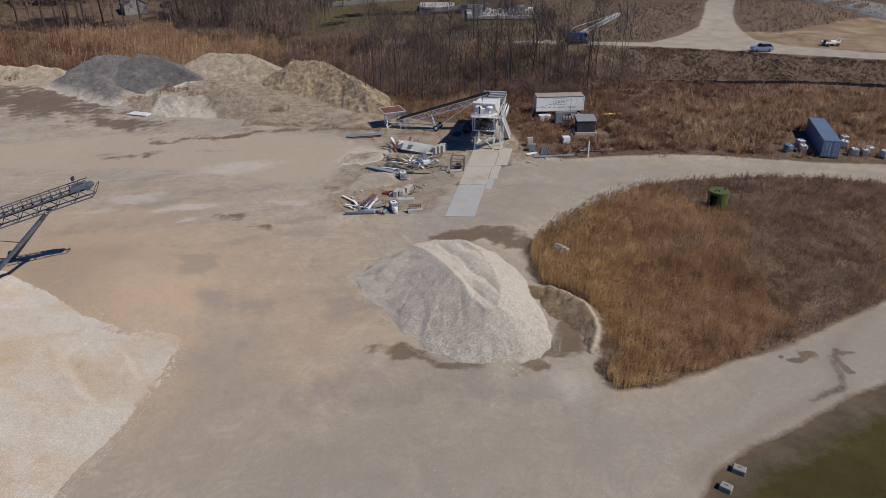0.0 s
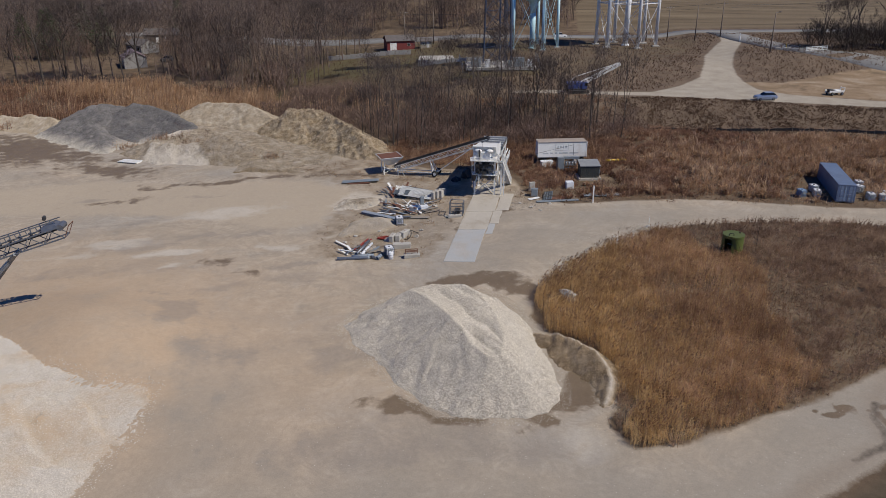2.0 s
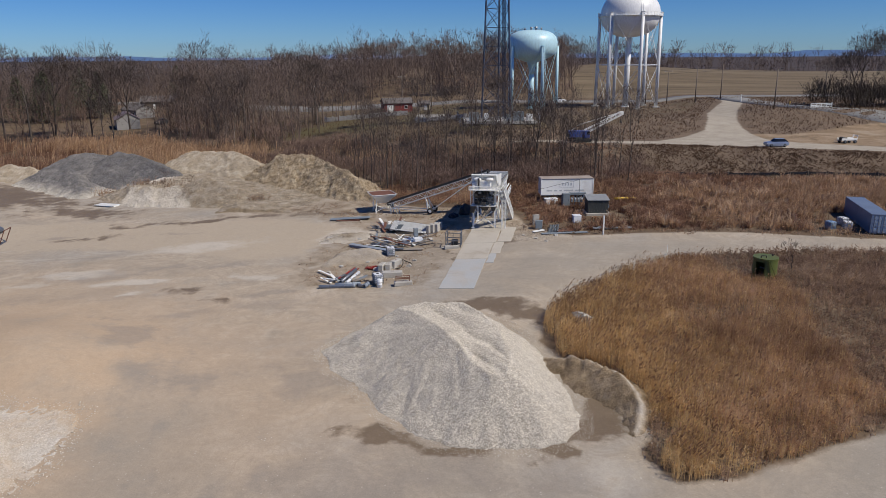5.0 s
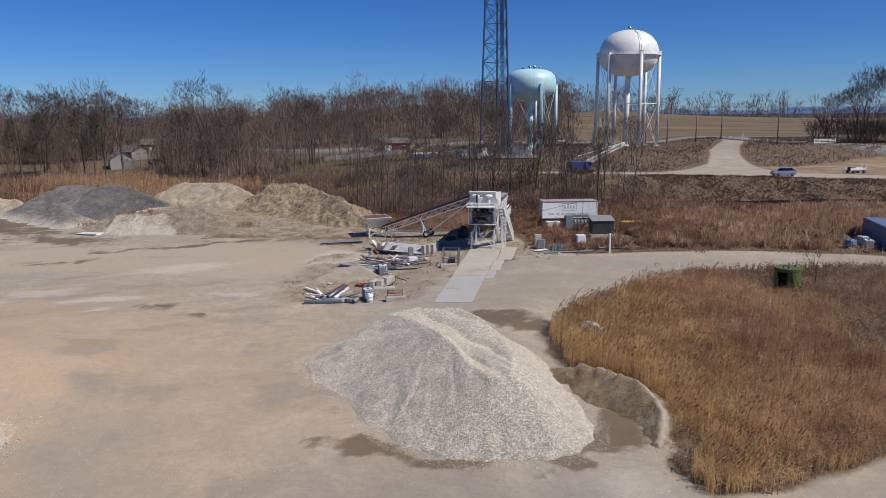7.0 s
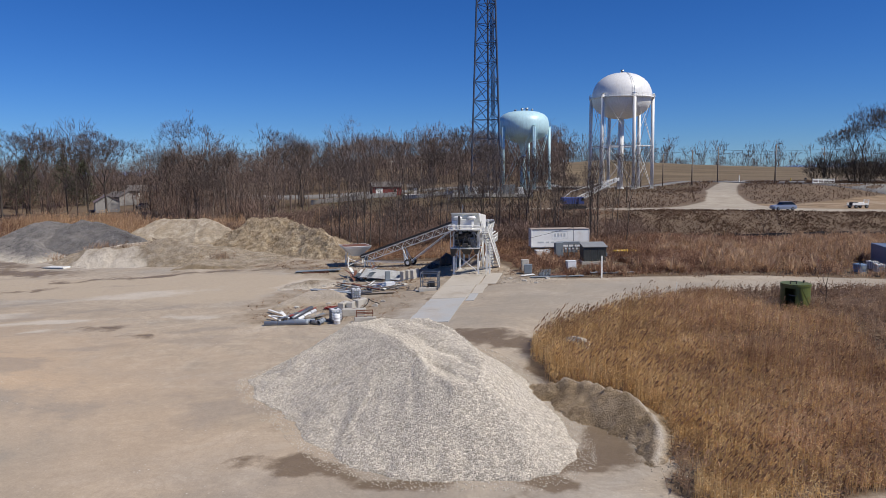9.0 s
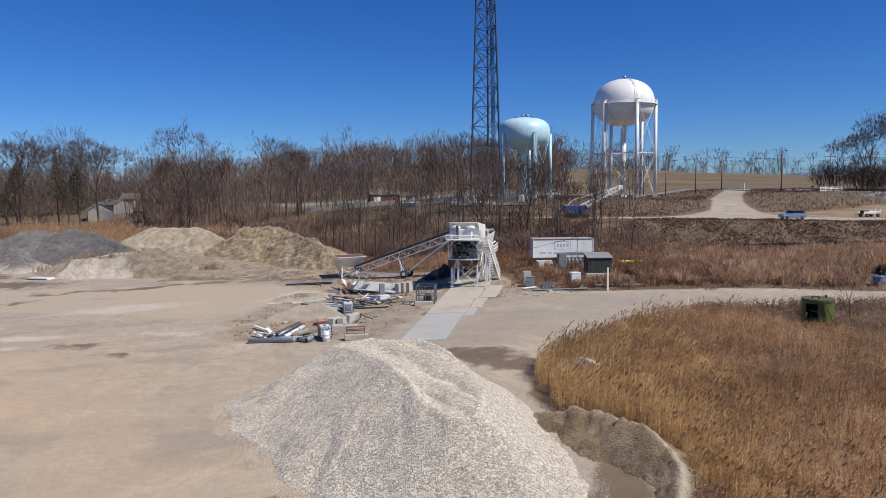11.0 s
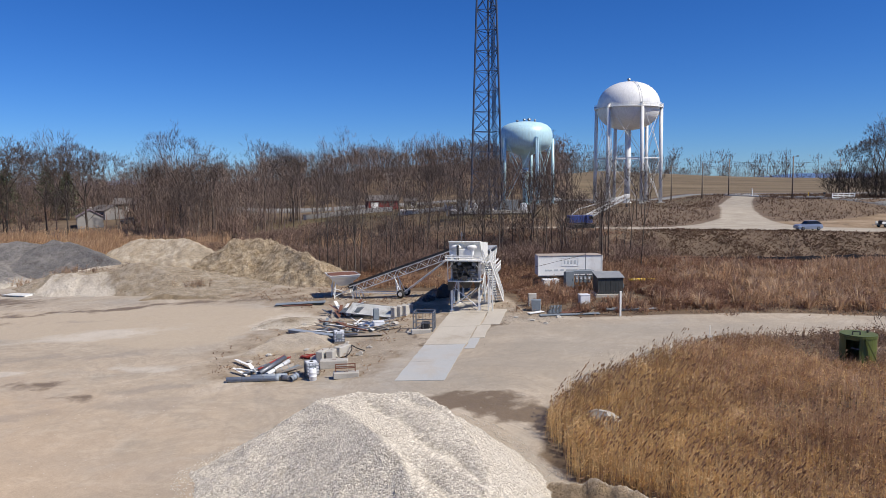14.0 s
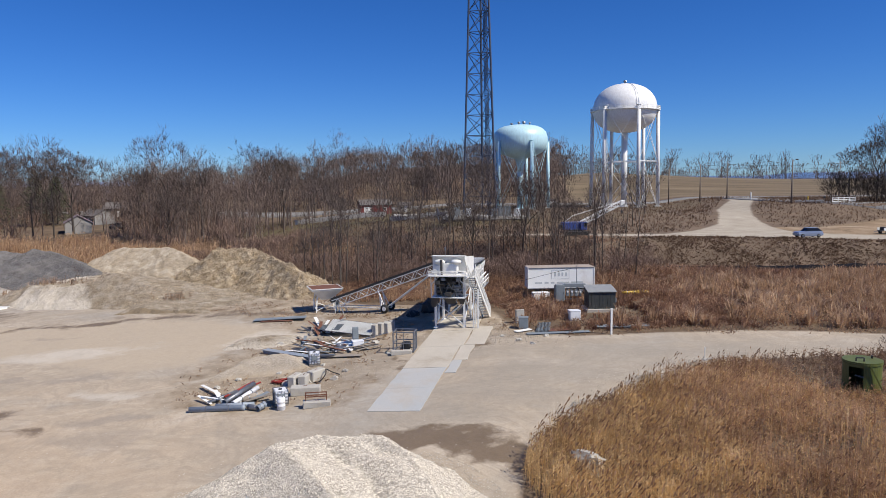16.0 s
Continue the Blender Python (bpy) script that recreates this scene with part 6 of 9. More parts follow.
def batch_plant():
    gz = land1(7.0, 108)
    ob = thing("concrete_batch_plant", "white-painted concrete batch plant on steel legs, dusty and stained", "batch plant", 6.55, 104.6, gz, -11.3)
    P = M_PAINT
    for x, y, h in ((-1.5, 0.5, 5.2), (1.5, 0.5, 5.2), (-1.5, 4.8, 6.0), (1.5, 4.8, 6.0), (-1.65, 9.2, 4.6), (1.65, 9.2, 4.6), (-1.65, 13.9, 4.6), (1.65, 13.9, 4.6)):
        bm = B()
        bm_bar(bm, (x, y, -0.2), (x, y, h), 0.20)
        bm_box(bm, (x, y, 0.03), (0.45, 0.45, 0.06))
        part("leg", bm, P, ob)
    bars("brace", P, ob, [((-1.5, 0.5, 0.3), (1.5, 0.5, 2.7)), ((1.5, 0.5, 0.3), (-1.5, 0.5, 2.7)), ((1.5, 0.5, 0.4), (1.5, 4.8, 3.6)), ((1.5, 4.8, 0.4), (1.5, 0.5, 3.6)),
                          ((-1.5, 0.5, 0.4), (-1.5, 4.8, 3.6)), ((1.65, 9.2, 0.4), (1.65, 13.9, 3.4)), ((1.65, 13.9, 0.4), (1.65, 9.2, 3.4)), ((-1.65, 9.2, 3.4), (-1.65, 13.9, 0.4)), ((1.5, 4.8, 0.5), (1.65, 9.2, 3.6))], 0.09)
    bars("beam", P, ob, [((-1.6, 0.5, 3.2), (1.6, 0.5, 3.2)), ((-1.5, 0.3, 5.1), (-1.5, 14.1, 5.0)), ((1.5, 0.3, 5.1), (1.5, 5.2, 5.1)), ((1.65, 5.2, 4.6), (1.65, 14.1, 4.6)), ((-1.65, 13.9, 4.5), (1.65, 13.9, 4.5)), ((-1.5, 4.8, 3.9), (1.5, 4.8, 3.9))], 0.18, 0.24)
    # lower deck with its dust skirt
    boxpart("lower_deck", P, ob, (0.0, 0.7, 3.3), (3.5, 2.4, 0.12))
    hull("dust_skirt", M_DARK, ob, [rect(-1.75, -0.35, -1.35, 0.5, 2.3), rect(-1.78, -0.5, -1.0, 0.8, 3.25)], "dark rubber dust skirt")
    hull("dust_skirt", M_DARK, ob, [rect(1.2, -0.2, 1.5, 0.5, 2.6), rect(1.0, -0.4, 1.7, 0.8, 3.25)], "dark rubber dust skirt")
    # mixer and drives between the decks
    bm = B()
    bm_rod(bm, (-1.3, 1.2, 4.35), (1.2, 1.2, 4.35), 0.85, 18)
    bm_rod(bm, (-1.36, 1.2, 4.35), (-1.3, 1.2, 4.35), 0.93, 18)
    bm_rod(bm, (1.2, 1.2, 4.35), (1.26, 1.2, 4.35), 0.93, 18)
    part("mixer_drum", bm, M_DARK, ob, "dark steel mixer drum")
    for x, y, z, r in ((-0.9, 0.0, 3.9, 0.28), (0.2, -0.1, 4.8, 0.32), (0.9, 0.0, 4.0, 0.25), (-0.6, -0.4, 4.7, 0.22), (0.8, -0.5, 4.5, 0.2)):
        bm = B()
        bm_rod(bm, (x - 0.35, y, z), (x + 0.35, y, z), r, 12)
        bm_box(bm, (x, y, z - r - 0.08), (0.6, 0.4, 0.16))
        bm_rod(bm, (x + 0.35, y, z), (x + 0.5, y, z), r * 0.5, 10)
        part("motor", bm, M_DARK if x < 0.5 else M_GALV, ob)
    bars("pipe", M_GALV, ob, [((-1.3, -0.2, 3.1), (-1.3, -0.2, 5.0)), ((-0.5, -0.3, 3.1), (0.1, -0.3, 4.9)), ((0.6, -0.3, 3.2), (1.2, -0.2, 4.9)), ((-1.2, -0.3, 4.3), (1.3, -0.3, 4.3)), ((1.35, -0.1, 3.0), (1.0, -0.1, 5.0))], 0.09)
    hull("chute", M_DARK, ob, [rect(-0.3, 0.8, 0.4, 1.5, 2.4), rect(-0.7, 0.4, 0.7, 2.0, 3.1)], "dark discharge chute")
    # main deck
    boxpart("main_deck", P, ob, (0.05, 0.2, 5.6), (3.9, 2.8, 0.14))
    railing(ob, [(-1.9, -1.15, 5.67), (1.95, -1.15, 5.67)], 0.40, P, 1.3)
    for x, y, z, s in ((-1.0, -0.9, 4.9, 0.4), (0.1, -0.8, 3.75, 0.45), (1.1, -0.7, 5.2, 0.35), (-0.4, -0.95, 5.25, 0.3), (0.7, -0.9, 4.95, 0.3)):
        boxpart("gearbox", M_GALV if z > 5 else M_DARK, ob, (x, y, z), (s * 1.3, s, s), 0.05)
    rods("hydraulic_line", M_BELT, ob, [((-1.1, -1.0, 5.5), (-0.5, -1.0, 3.5)), ((0.4, -1.0, 5.5), (0.9, -1.0, 3.5)), ((-0.2, -1.02, 5.4), (0.5, -1.02, 4.2))], 0.05)
    bars("strut", P, ob, [((-1.75, -0.6, 5.55), (-1.75, -0.4, 3.35)), ((1.75, -0.6, 5.55), (1.75, -0.4, 3.35)), ((-1.75, -0.5, 4.6), (-0.9, -0.7, 5.5)), ((1.75, -0.5, 4.6), (0.9, -0.7, 5.5))], 0.09)
    boxpart("control_cabinet", P, ob, (0.15, -0.1, 6.2), (1.5, 0.8, 1.1), 0.03)
    boxpart("control_cabinet", P, ob, (-1.2, -0.2, 6.1), (0.7, 0.7, 0.9), 0.03)
    boxpart("control_cabinet", P, ob, (-1.25, -0.6, 5.9), (0.3, 0.3, 0.6), 0.03)
    bm = B()
    bm_rod(bm, (-0.62, -0.75, 5.1), (-0.62, -0.75, 7.2), 0.13, 10)
    part("riser_pipe", bm, M_DARK, ob, "black riser pipe")
    # overhead bin with its front hood
    hull("upper_bin", P, ob, [rect(-0.8, 1.2, 0.8, 3.4, 4.9), rect(-1.5, 0.6, 1.5, 5.4, 6.5), [(-1.6, 0.7, 7.35), (1.6, 0.7, 7.35), (1.6, 5.4, 6.75), (-1.6, 5.4, 6.75)]], "")
    bm = B()
    bm_poly(bm, [(-1.75, -0.15, 7.42), (-1.75, -0.2, 7.52), (-1.75, 0.75, 7.5), (-1.75, 0.75, 5.8), (-1.75, 0.62, 5.8), (-1.75, 0.35, 7.40)], 3.45, (1, 0, 0))
    part("front_hood", bm, P, ob)
    bm = B()
    bm_poly(bm, [(1.70, -0.6, 7.55), (1.70, 5.6, 6.95), (1.70, 5.6, 5.5), (1.70, 3.4, 5.3), (1.70, 0.2, 6.6), (1.70, -0.6, 7.3)], 0.07, (1, 0, 0))
    part("side_panel", bm, P, ob)
    for x in (-0.85, 0.85):
        bm = B()
        bmesh.ops.create_uvsphere(bm, u_segments=16, v_segments=9, radius=1.0, matrix=Matrix.Translation((x, -0.35, 6.95)) @ Matrix.Diagonal((0.56, 0.45, 0.25, 1)))
        dust = part("dust_collector", bm, P, ob, "domed white dust collector", True)
        bm = B()
        bm_rod(bm, (x, -0.35, 6.1), (x, -0.35, 6.85), 0.22, 12)
        part("neck", bm, P, dust)
    # aggregate bins behind
    for k, (y0, y1) in enumerate(((5.9, 9.9), (10.0, 14.0))):
        ym = (y0 + y1) / 2
        hull("aggregate_bin", P, ob, [rect(-0.5, ym - 0.6, 0.5, ym + 0.6, 2.5), rect(-1.85, y0, 1.85, y1, 4.9), rect(-1.95, y0 - 0.02, 1.95, y1, 5.55)], "", True)
        bars("bin_rib", P, ob, [((1.9, y0 + 0.5 + q * 1.1, 4.85), (2.0, y0 + 0.5 + q * 1.1, 5.6)) for q in range(3)], 0.09)
    bm = B()
    bm_poly(bm, [(-1.9, 5.6, 6.1), (-1.9, 14.1, 5.75), (-1.9, 14.1, 5.62), (-1.9, 5.6, 5.97)], 3.8, (1, 0, 0))
    part("bin_cover", bm, M_GALV, ob, "grey ribbed bin cover")
    for q in range(5):
        bars("cover_rib", P, ob, [((-1.9, 6.4 + q * 1.75, 6.13 - q * 0.07), (1.9, 6.4 + q * 1.75, 6.13 - q * 0.07))], 0.1)
    # stair along the right side
    st = boxpart("stair_stringer", P, ob, (2.05, -0.6, 5.5), (0.06, 0.1, 0.25))
    a0, b0 = Vector((2.05, -0.9, 5.55)), Vector((2.75, 5.6, 0.15))
    for dx in (0.0, 0.8):
        bars("stair_stringer", P, ob, [(a0 + Vector((dx, 0, 0)), b0 + Vector((dx, 0, 0)))], 0.07, 0.24)
    for k in range(1, 24):
        p = a0.lerp(b0, k / 24)
        boxpart("step", M_GALV, ob, p + Vector((0.4, 0, 0)), (0.8, 0.26, 0.04), 0)
    for dx in (0.0, 0.8):
        railing(ob, [a0 + Vector((dx, 0, 0.05)), b0 + Vector((dx, 0, 0.05))], 1.15, P, 0.55)
    bars("stair_post", P, ob, [((2.45, 2.0, -0.1), (2.45, 2.0, 2.8)), ((2.5, 0.2, -0.1), (2.5, 0.2, 4.1)), ((2.95, 0.2, -0.1), (2.95, 0.2, 4.1))], 0.13)
    boxpart("side_deck", M_GALV, ob, (2.3, 9.0, 3.2), (0.7, 5.0, 0.08))
    railing(ob, [(2.6, 6.6, 3.2), (2.6, 11.5, 3.2)], 1.0, P)
    bars("side_post", P, ob, [((2.3, 5.9, -0.1), (2.3, 5.9, 5.5)), ((2.3, 7.6, 0), (2.3, 7.6, 5.4)), ((2.3, 5.9, 1.6), (2.3, 7.6, 3.2)), ((2.3, 5.9, 4.4), (2.3, 11.5, 4.4))], 0.13)
    bm = B()
    bm_rod(bm, (-0.3, -0.2, 7.5), (-0.3, -0.2, 8.6), 0.03, 6)
    bm_rod(bm, (-0.3, -0.2, 8.1), (-0.3, -0.2, 8.4), 0.10, 8)
    part("beacon", bm, M_GALV, ob)
    # side piece seen under the bins
    boxpart("pump_box", M_CONT, ob, (-1.9, 3.2, 1.0), (0.3, 1.6, 1.6), 0.03, None, "blue steel panel")


batch_plant()


def truss(parent, a, b, width, depth, bays, mat, chord=0.10, web=0.06):
    """A box truss from a to b: four chords and zigzag sides, each member a part."""
    a, b = Vector(a), Vector(b)
    d = (b - a).normalized()
    side = d.cross(Vector((0, 0, 1))).normalized() * width / 2
    up = side.cross(d).normalized() * depth
    for s in (-1, 1):
        bars("chord", mat, parent, [(a + side * s, b + side * s), (a + side * s + up, b + side * s + up)], chord)
        for k in range(bays):
            p, q = a.lerp(b, k / bays), a.lerp(b, (k + 1) / bays)
            if k % 2:
                p, q = q, p
            bars("web_bar", mat, parent, [(p + side * s, q + side * s + up)], web)
    for k in range(0, bays + 1, 2):
        p = a.lerp(b, k / bays)
        bars("cross_bar", mat, parent, [(p - side, p + side), (p - side + up, p + side + up)], web)
    return side, up, d


def wheel(parent, c, r, w, axis=(0, 1, 0), hub=M_PAINT):
    c, ax = Vector(c), Vector(axis).normalized()
    bm = B()
    bm_rod(bm, c - ax * w / 2, c + ax * w / 2, r, 20)
    bmesh.ops.bevel(bm, geom=[e for e in bm.edges if e.calc_face_angle(0) > 1.0], offset=w * 0.18, segments=2, affect="EDGES")
    wh = part("wheel", bm, M_TYRE, parent, "black rubber tyre", True)
    bm = B()
    bm_rod(bm, c - ax * (w / 2 + 0.015), c + ax * (w / 2 + 0.015), r * 0.52, 14)
    part("rim", bm, hub, wh)


def feed_conveyor():
    """The white inclined conveyor from the loading hopper up to the plant."""
    a, b = Vector((-7.2, 119.3, 0)), Vector((8.3, 113.8, 0))
    gz = land1(-7.2, 119.3)
    yaw = math.degrees(math.atan2(b.y - a.y, b.x - a.x))
    L = (b - a).length
    ob = thing("feed_conveyor", "white truss belt conveyor rising from hopper to plant", "conveyor", a.x, a.y, gz, yaw)
    p, q = (0, 0, 0.7), (L - 0.3, 0, 6.55)
    side, up, d = truss(ob, p, q, 1.0, 0.85, 22, M_PAINT)
    bm = B()
    bm_bar(bm, Vector(p) + up * 1.12 - d * 0.6, Vector(q) + up * 1.12 + d * 0.3, 0.85, 0.06)
    part("belt", bm, M_BELT, ob, "black rubber belt")
    for s in (-1, 1):
        bars("belt_guard", M_DARK, ob, [(Vector(p) + up * 1.22 + side * s, Vector(q) + up * 1.22 + side * s)], 0.05, 0.28)
    for k in range(1, 20):
        c = Vector(p).lerp(Vector(q), k / 20) + up * 1.05
        rods("idler", M_GALV, ob, [(c - side * 1.1, c + side * 1.1)], 0.06)
    for e in (p, q):
        rods("pulley", M_DARK, ob, [(Vector(e) + up * 0.95 - side, Vector(e) + up * 0.95 + side)], 0.2, 12)
    # axle, wheels and props under the middle
    ax = Vector((7.0, 0, 0.0))
    dz = land1(-0.2, 116.8) - gz
    for s in (-1, 1):
        wheel(ob, (ax.x, s * 1.0, dz + 0.5), 0.5, 0.32, (0, 1, 0))
        bars("prop", M_PAINT, ob, [((ax.x, s * 0.75, dz + 0.5), (5.9, s * 0.5, 3.1)), ((ax.x, s * 0.75, dz + 0.5), (14.2, s * 0.45, 6.4)), ((ax.x, s * 0.75, dz + 0.5), (0.6, s * 0.5, 0.85))], 0.1)
        bars("jack", M_PAINT, ob, [((ax.x - 0.6, s * 0.55, dz + 0.6), (6.2, s * 0.5, 2.6))], 0.16)
    bars("axle", M_GALV, ob, [((ax.x, -1.0, dz + 0.5), (ax.x, 1.0, dz + 0.5))], 0.12)
    bars("tail_leg", M_PAINT, ob, [((0.2, s * 0.5, -0.1), (0.2, s * 0.5, 0.9)) for s in (-1, 1)] + [((1.4, s * 0.5, -0.1), (0.9, s * 0.5, 1.0)) for s in (-1, 1)], 0.1)


def loading_hopper():
    gz = land1(-8.8, 120.3)
    ob = thing("loading_hopper", "white steel loading hopper with rust-coated inside", "hopper", -8.7, 120.6, gz, 20)
    z0, z1, z2 = 1.5, 2.75, 3.0
    hull("bin", M_PAINT, ob, [rect(-0.55, -0.55, 0.55, 0.55, z0), rect(-1.85, -1.75, 1.85, 1.75, z1), rect(-1.9, -1.8, 1.9, 1.8, z2)], "", True)
    hull("lining", M_RUST, ob, [rect(-0.5, -0.5, 0.5, 0.5, z0 + 0.35), rect(-1.82, -1.72, 1.82, 1.72, z2 + 0.02)], "rusted grating across the hopper mouth")
    for a, b in (((-1.95, -1.85), (1.95, -1.85)), ((1.95, -1.85), (1.95, 1.85)), ((1.95, 1.85), (-1.95, 1.85)), ((-1.95, 1.85), (-1.95, -1.85))):
        bars("rim_bar", M_PAINT, ob, [((*a, z2), (*b, z2))], 0.07)
    for x in (-1.3, 1.3):
        for y in (-0.9, 0.9):
            bars("leg", M_PAINT, ob, [((x, y, -0.15), (x * 0.85, y, 2.3))], 0.13)
        bars("brace", M_PAINT, ob, [((x, -0.9, 0.2), (x, 0.9, 1.4)), ((x, 0.9, 0.2), (x, -0.9, 1.4))], 0.08)
    bars("brace", M_PAINT, ob, [((-1.3, -0.9, 0.2), (1.3, -0.9, 1.3)), ((1.3, -0.9, 0.2), (-1.3, -0.9, 1.3)), ((-1.3, 0.9, 0.3), (1.3, 0.9, 0.3))], 0.08)
    boxpart("gearbox", M_GREYBOX, ob, (1.3, -1.1, 1.2), (0.5, 0.45, 0.6), 0.04, None, "grey gearbox")


feed_conveyor()
loading_hopper()


def stacker():
    """The dark radial stacker that stands over the sand heap."""
    tip = Vector((-37.0, 69.6, 10.6))
    tail = Vector((-68.0, 65.0, 0.8))
    L = math.hypot(tail.x - tip.x, tail.y - tip.y)
    yaw = math.degrees(math.atan2(tail.y - tip.y, tail.x - tip.x))
    gz = land1(-51, 72)
    ob = thing("stacking_conveyor", "weathered dark steel stacking conveyor with lattice frame", "conveyor", tip.x, tip.y, gz, yaw)
    p, q = Vector((0.4, 0, tip.z - gz - 1.4)), Vector((L, 0, 0.3))
    side, up, d = truss(ob, p, q, 1.3, 1.15, 30, M_GALV, 0.12, 0.07)
    bm = B()
    bm_bar(bm, p + up * 0.80 - d * 0.3, q + up * 0.80, 1.0, 0.06)
    part("belt", bm, M_BELT, ob, "black rubber belt")
    for s in (-1, 1):
        bars("guard_rail", M_GALV, ob, [(p + up * 1.62 + side * s * 0.75, q + up * 1.62 + side * s * 0.75)], 0.10)
    for k in range(1, 30):
        c = p.lerp(q, k / 30)
        bars("idler_frame", M_GALV, ob, [(c + up * 1.62 - side * 0.75, c + up * 1.12 - side * 0.68), (c + up * 1.62 + side * 0.75, c + up * 1.12 + side * 0.68), (c + up * 1.2 - side * 0.7, c + up * 1.2 + side * 0.7)], 0.08)
        rods("idler_roller", M_DARK, ob, [(c + up * 0.95 - side * 0.6, c + up * 0.95 + side * 0.6)], 0.09, 8)
    rods("head_pulley", M_GALV, ob, [(p + up * 0.95 - side, p + up * 0.95 + side)], 0.32, 16)
    hull("head_hood", M_GALV, ob, [[tuple(p + up * 1.05 + side * 1.1 * sx + d * (0.1 if k < 2 else 1.8)) for k, sx in enumerate((-1, 1, 1, -1))],
                                   [tuple(p + up * 1.45 + side * 0.9 * sx + d * (0.4 if k < 2 else 1.6)) for k, sx in enumerate((-1, 1, 1, -1))]])
    bars("head_frame", M_RUST, ob, [(p - d * 0.9 + up * 0.9 - side, p - d * 0.9 + up * 0.9 + side), (p - d * 0.9 + up * 0.9 - side, p - side), (p - d * 0.9 + up * 0.9 + side, p + side)], 0.06)
    bm = B()
    bm_rod(bm, p + up * 1.4 + d * 1.2, p + up * 1.9 + d * 1.2, 0.04, 6)
    bm_box(bm, p + up * 2.05 + d * 1.15, (0.25, 0.5, 0.4), None, 0.04)
    part("work_light", bm, M_DARK, ob)
    m = ob.matrix_basis.inverted()
    foot = m @ Vector((-50.6, 72.6, land1(-50.6, 72.6) - 0.1))
    foot2 = m @ Vector((-50.0, 63.0, land1(-50.0, 63.0) - 0.1))
    top = p.lerp(q, 0.16)
    for f, s in ((foot, -1), (foot2, 1)):
        bars("leg", M_GALV, ob, [(f, top + side * s)], 0.42, 0.3)
        bars("leg_flange", M_GALV, ob, [(f + Vector((0, 0.28, 0)), top + side * s + Vector((0, 0.28, 0)))], 0.1)
    mid = p.lerp(q, 0.62)
    bars("stay", M_DARK, ob, [(foot, mid), (foot2, mid), (foot.lerp(top, 0.35), p.lerp(q, 0.45))], 0.07)
    wheel(ob, (foot.x, foot.y, 0.5), 0.5, 0.35, (1, 0, 0))
    wheel(ob, (foot2.x, foot2.y, 0.5), 0.5, 0.35, (1, 0, 0))
    boxpart("tail_box", M_GALV, ob, (L, 0, 0.8), (2.2, 2.0, 1.6), 0.05)


stacker()


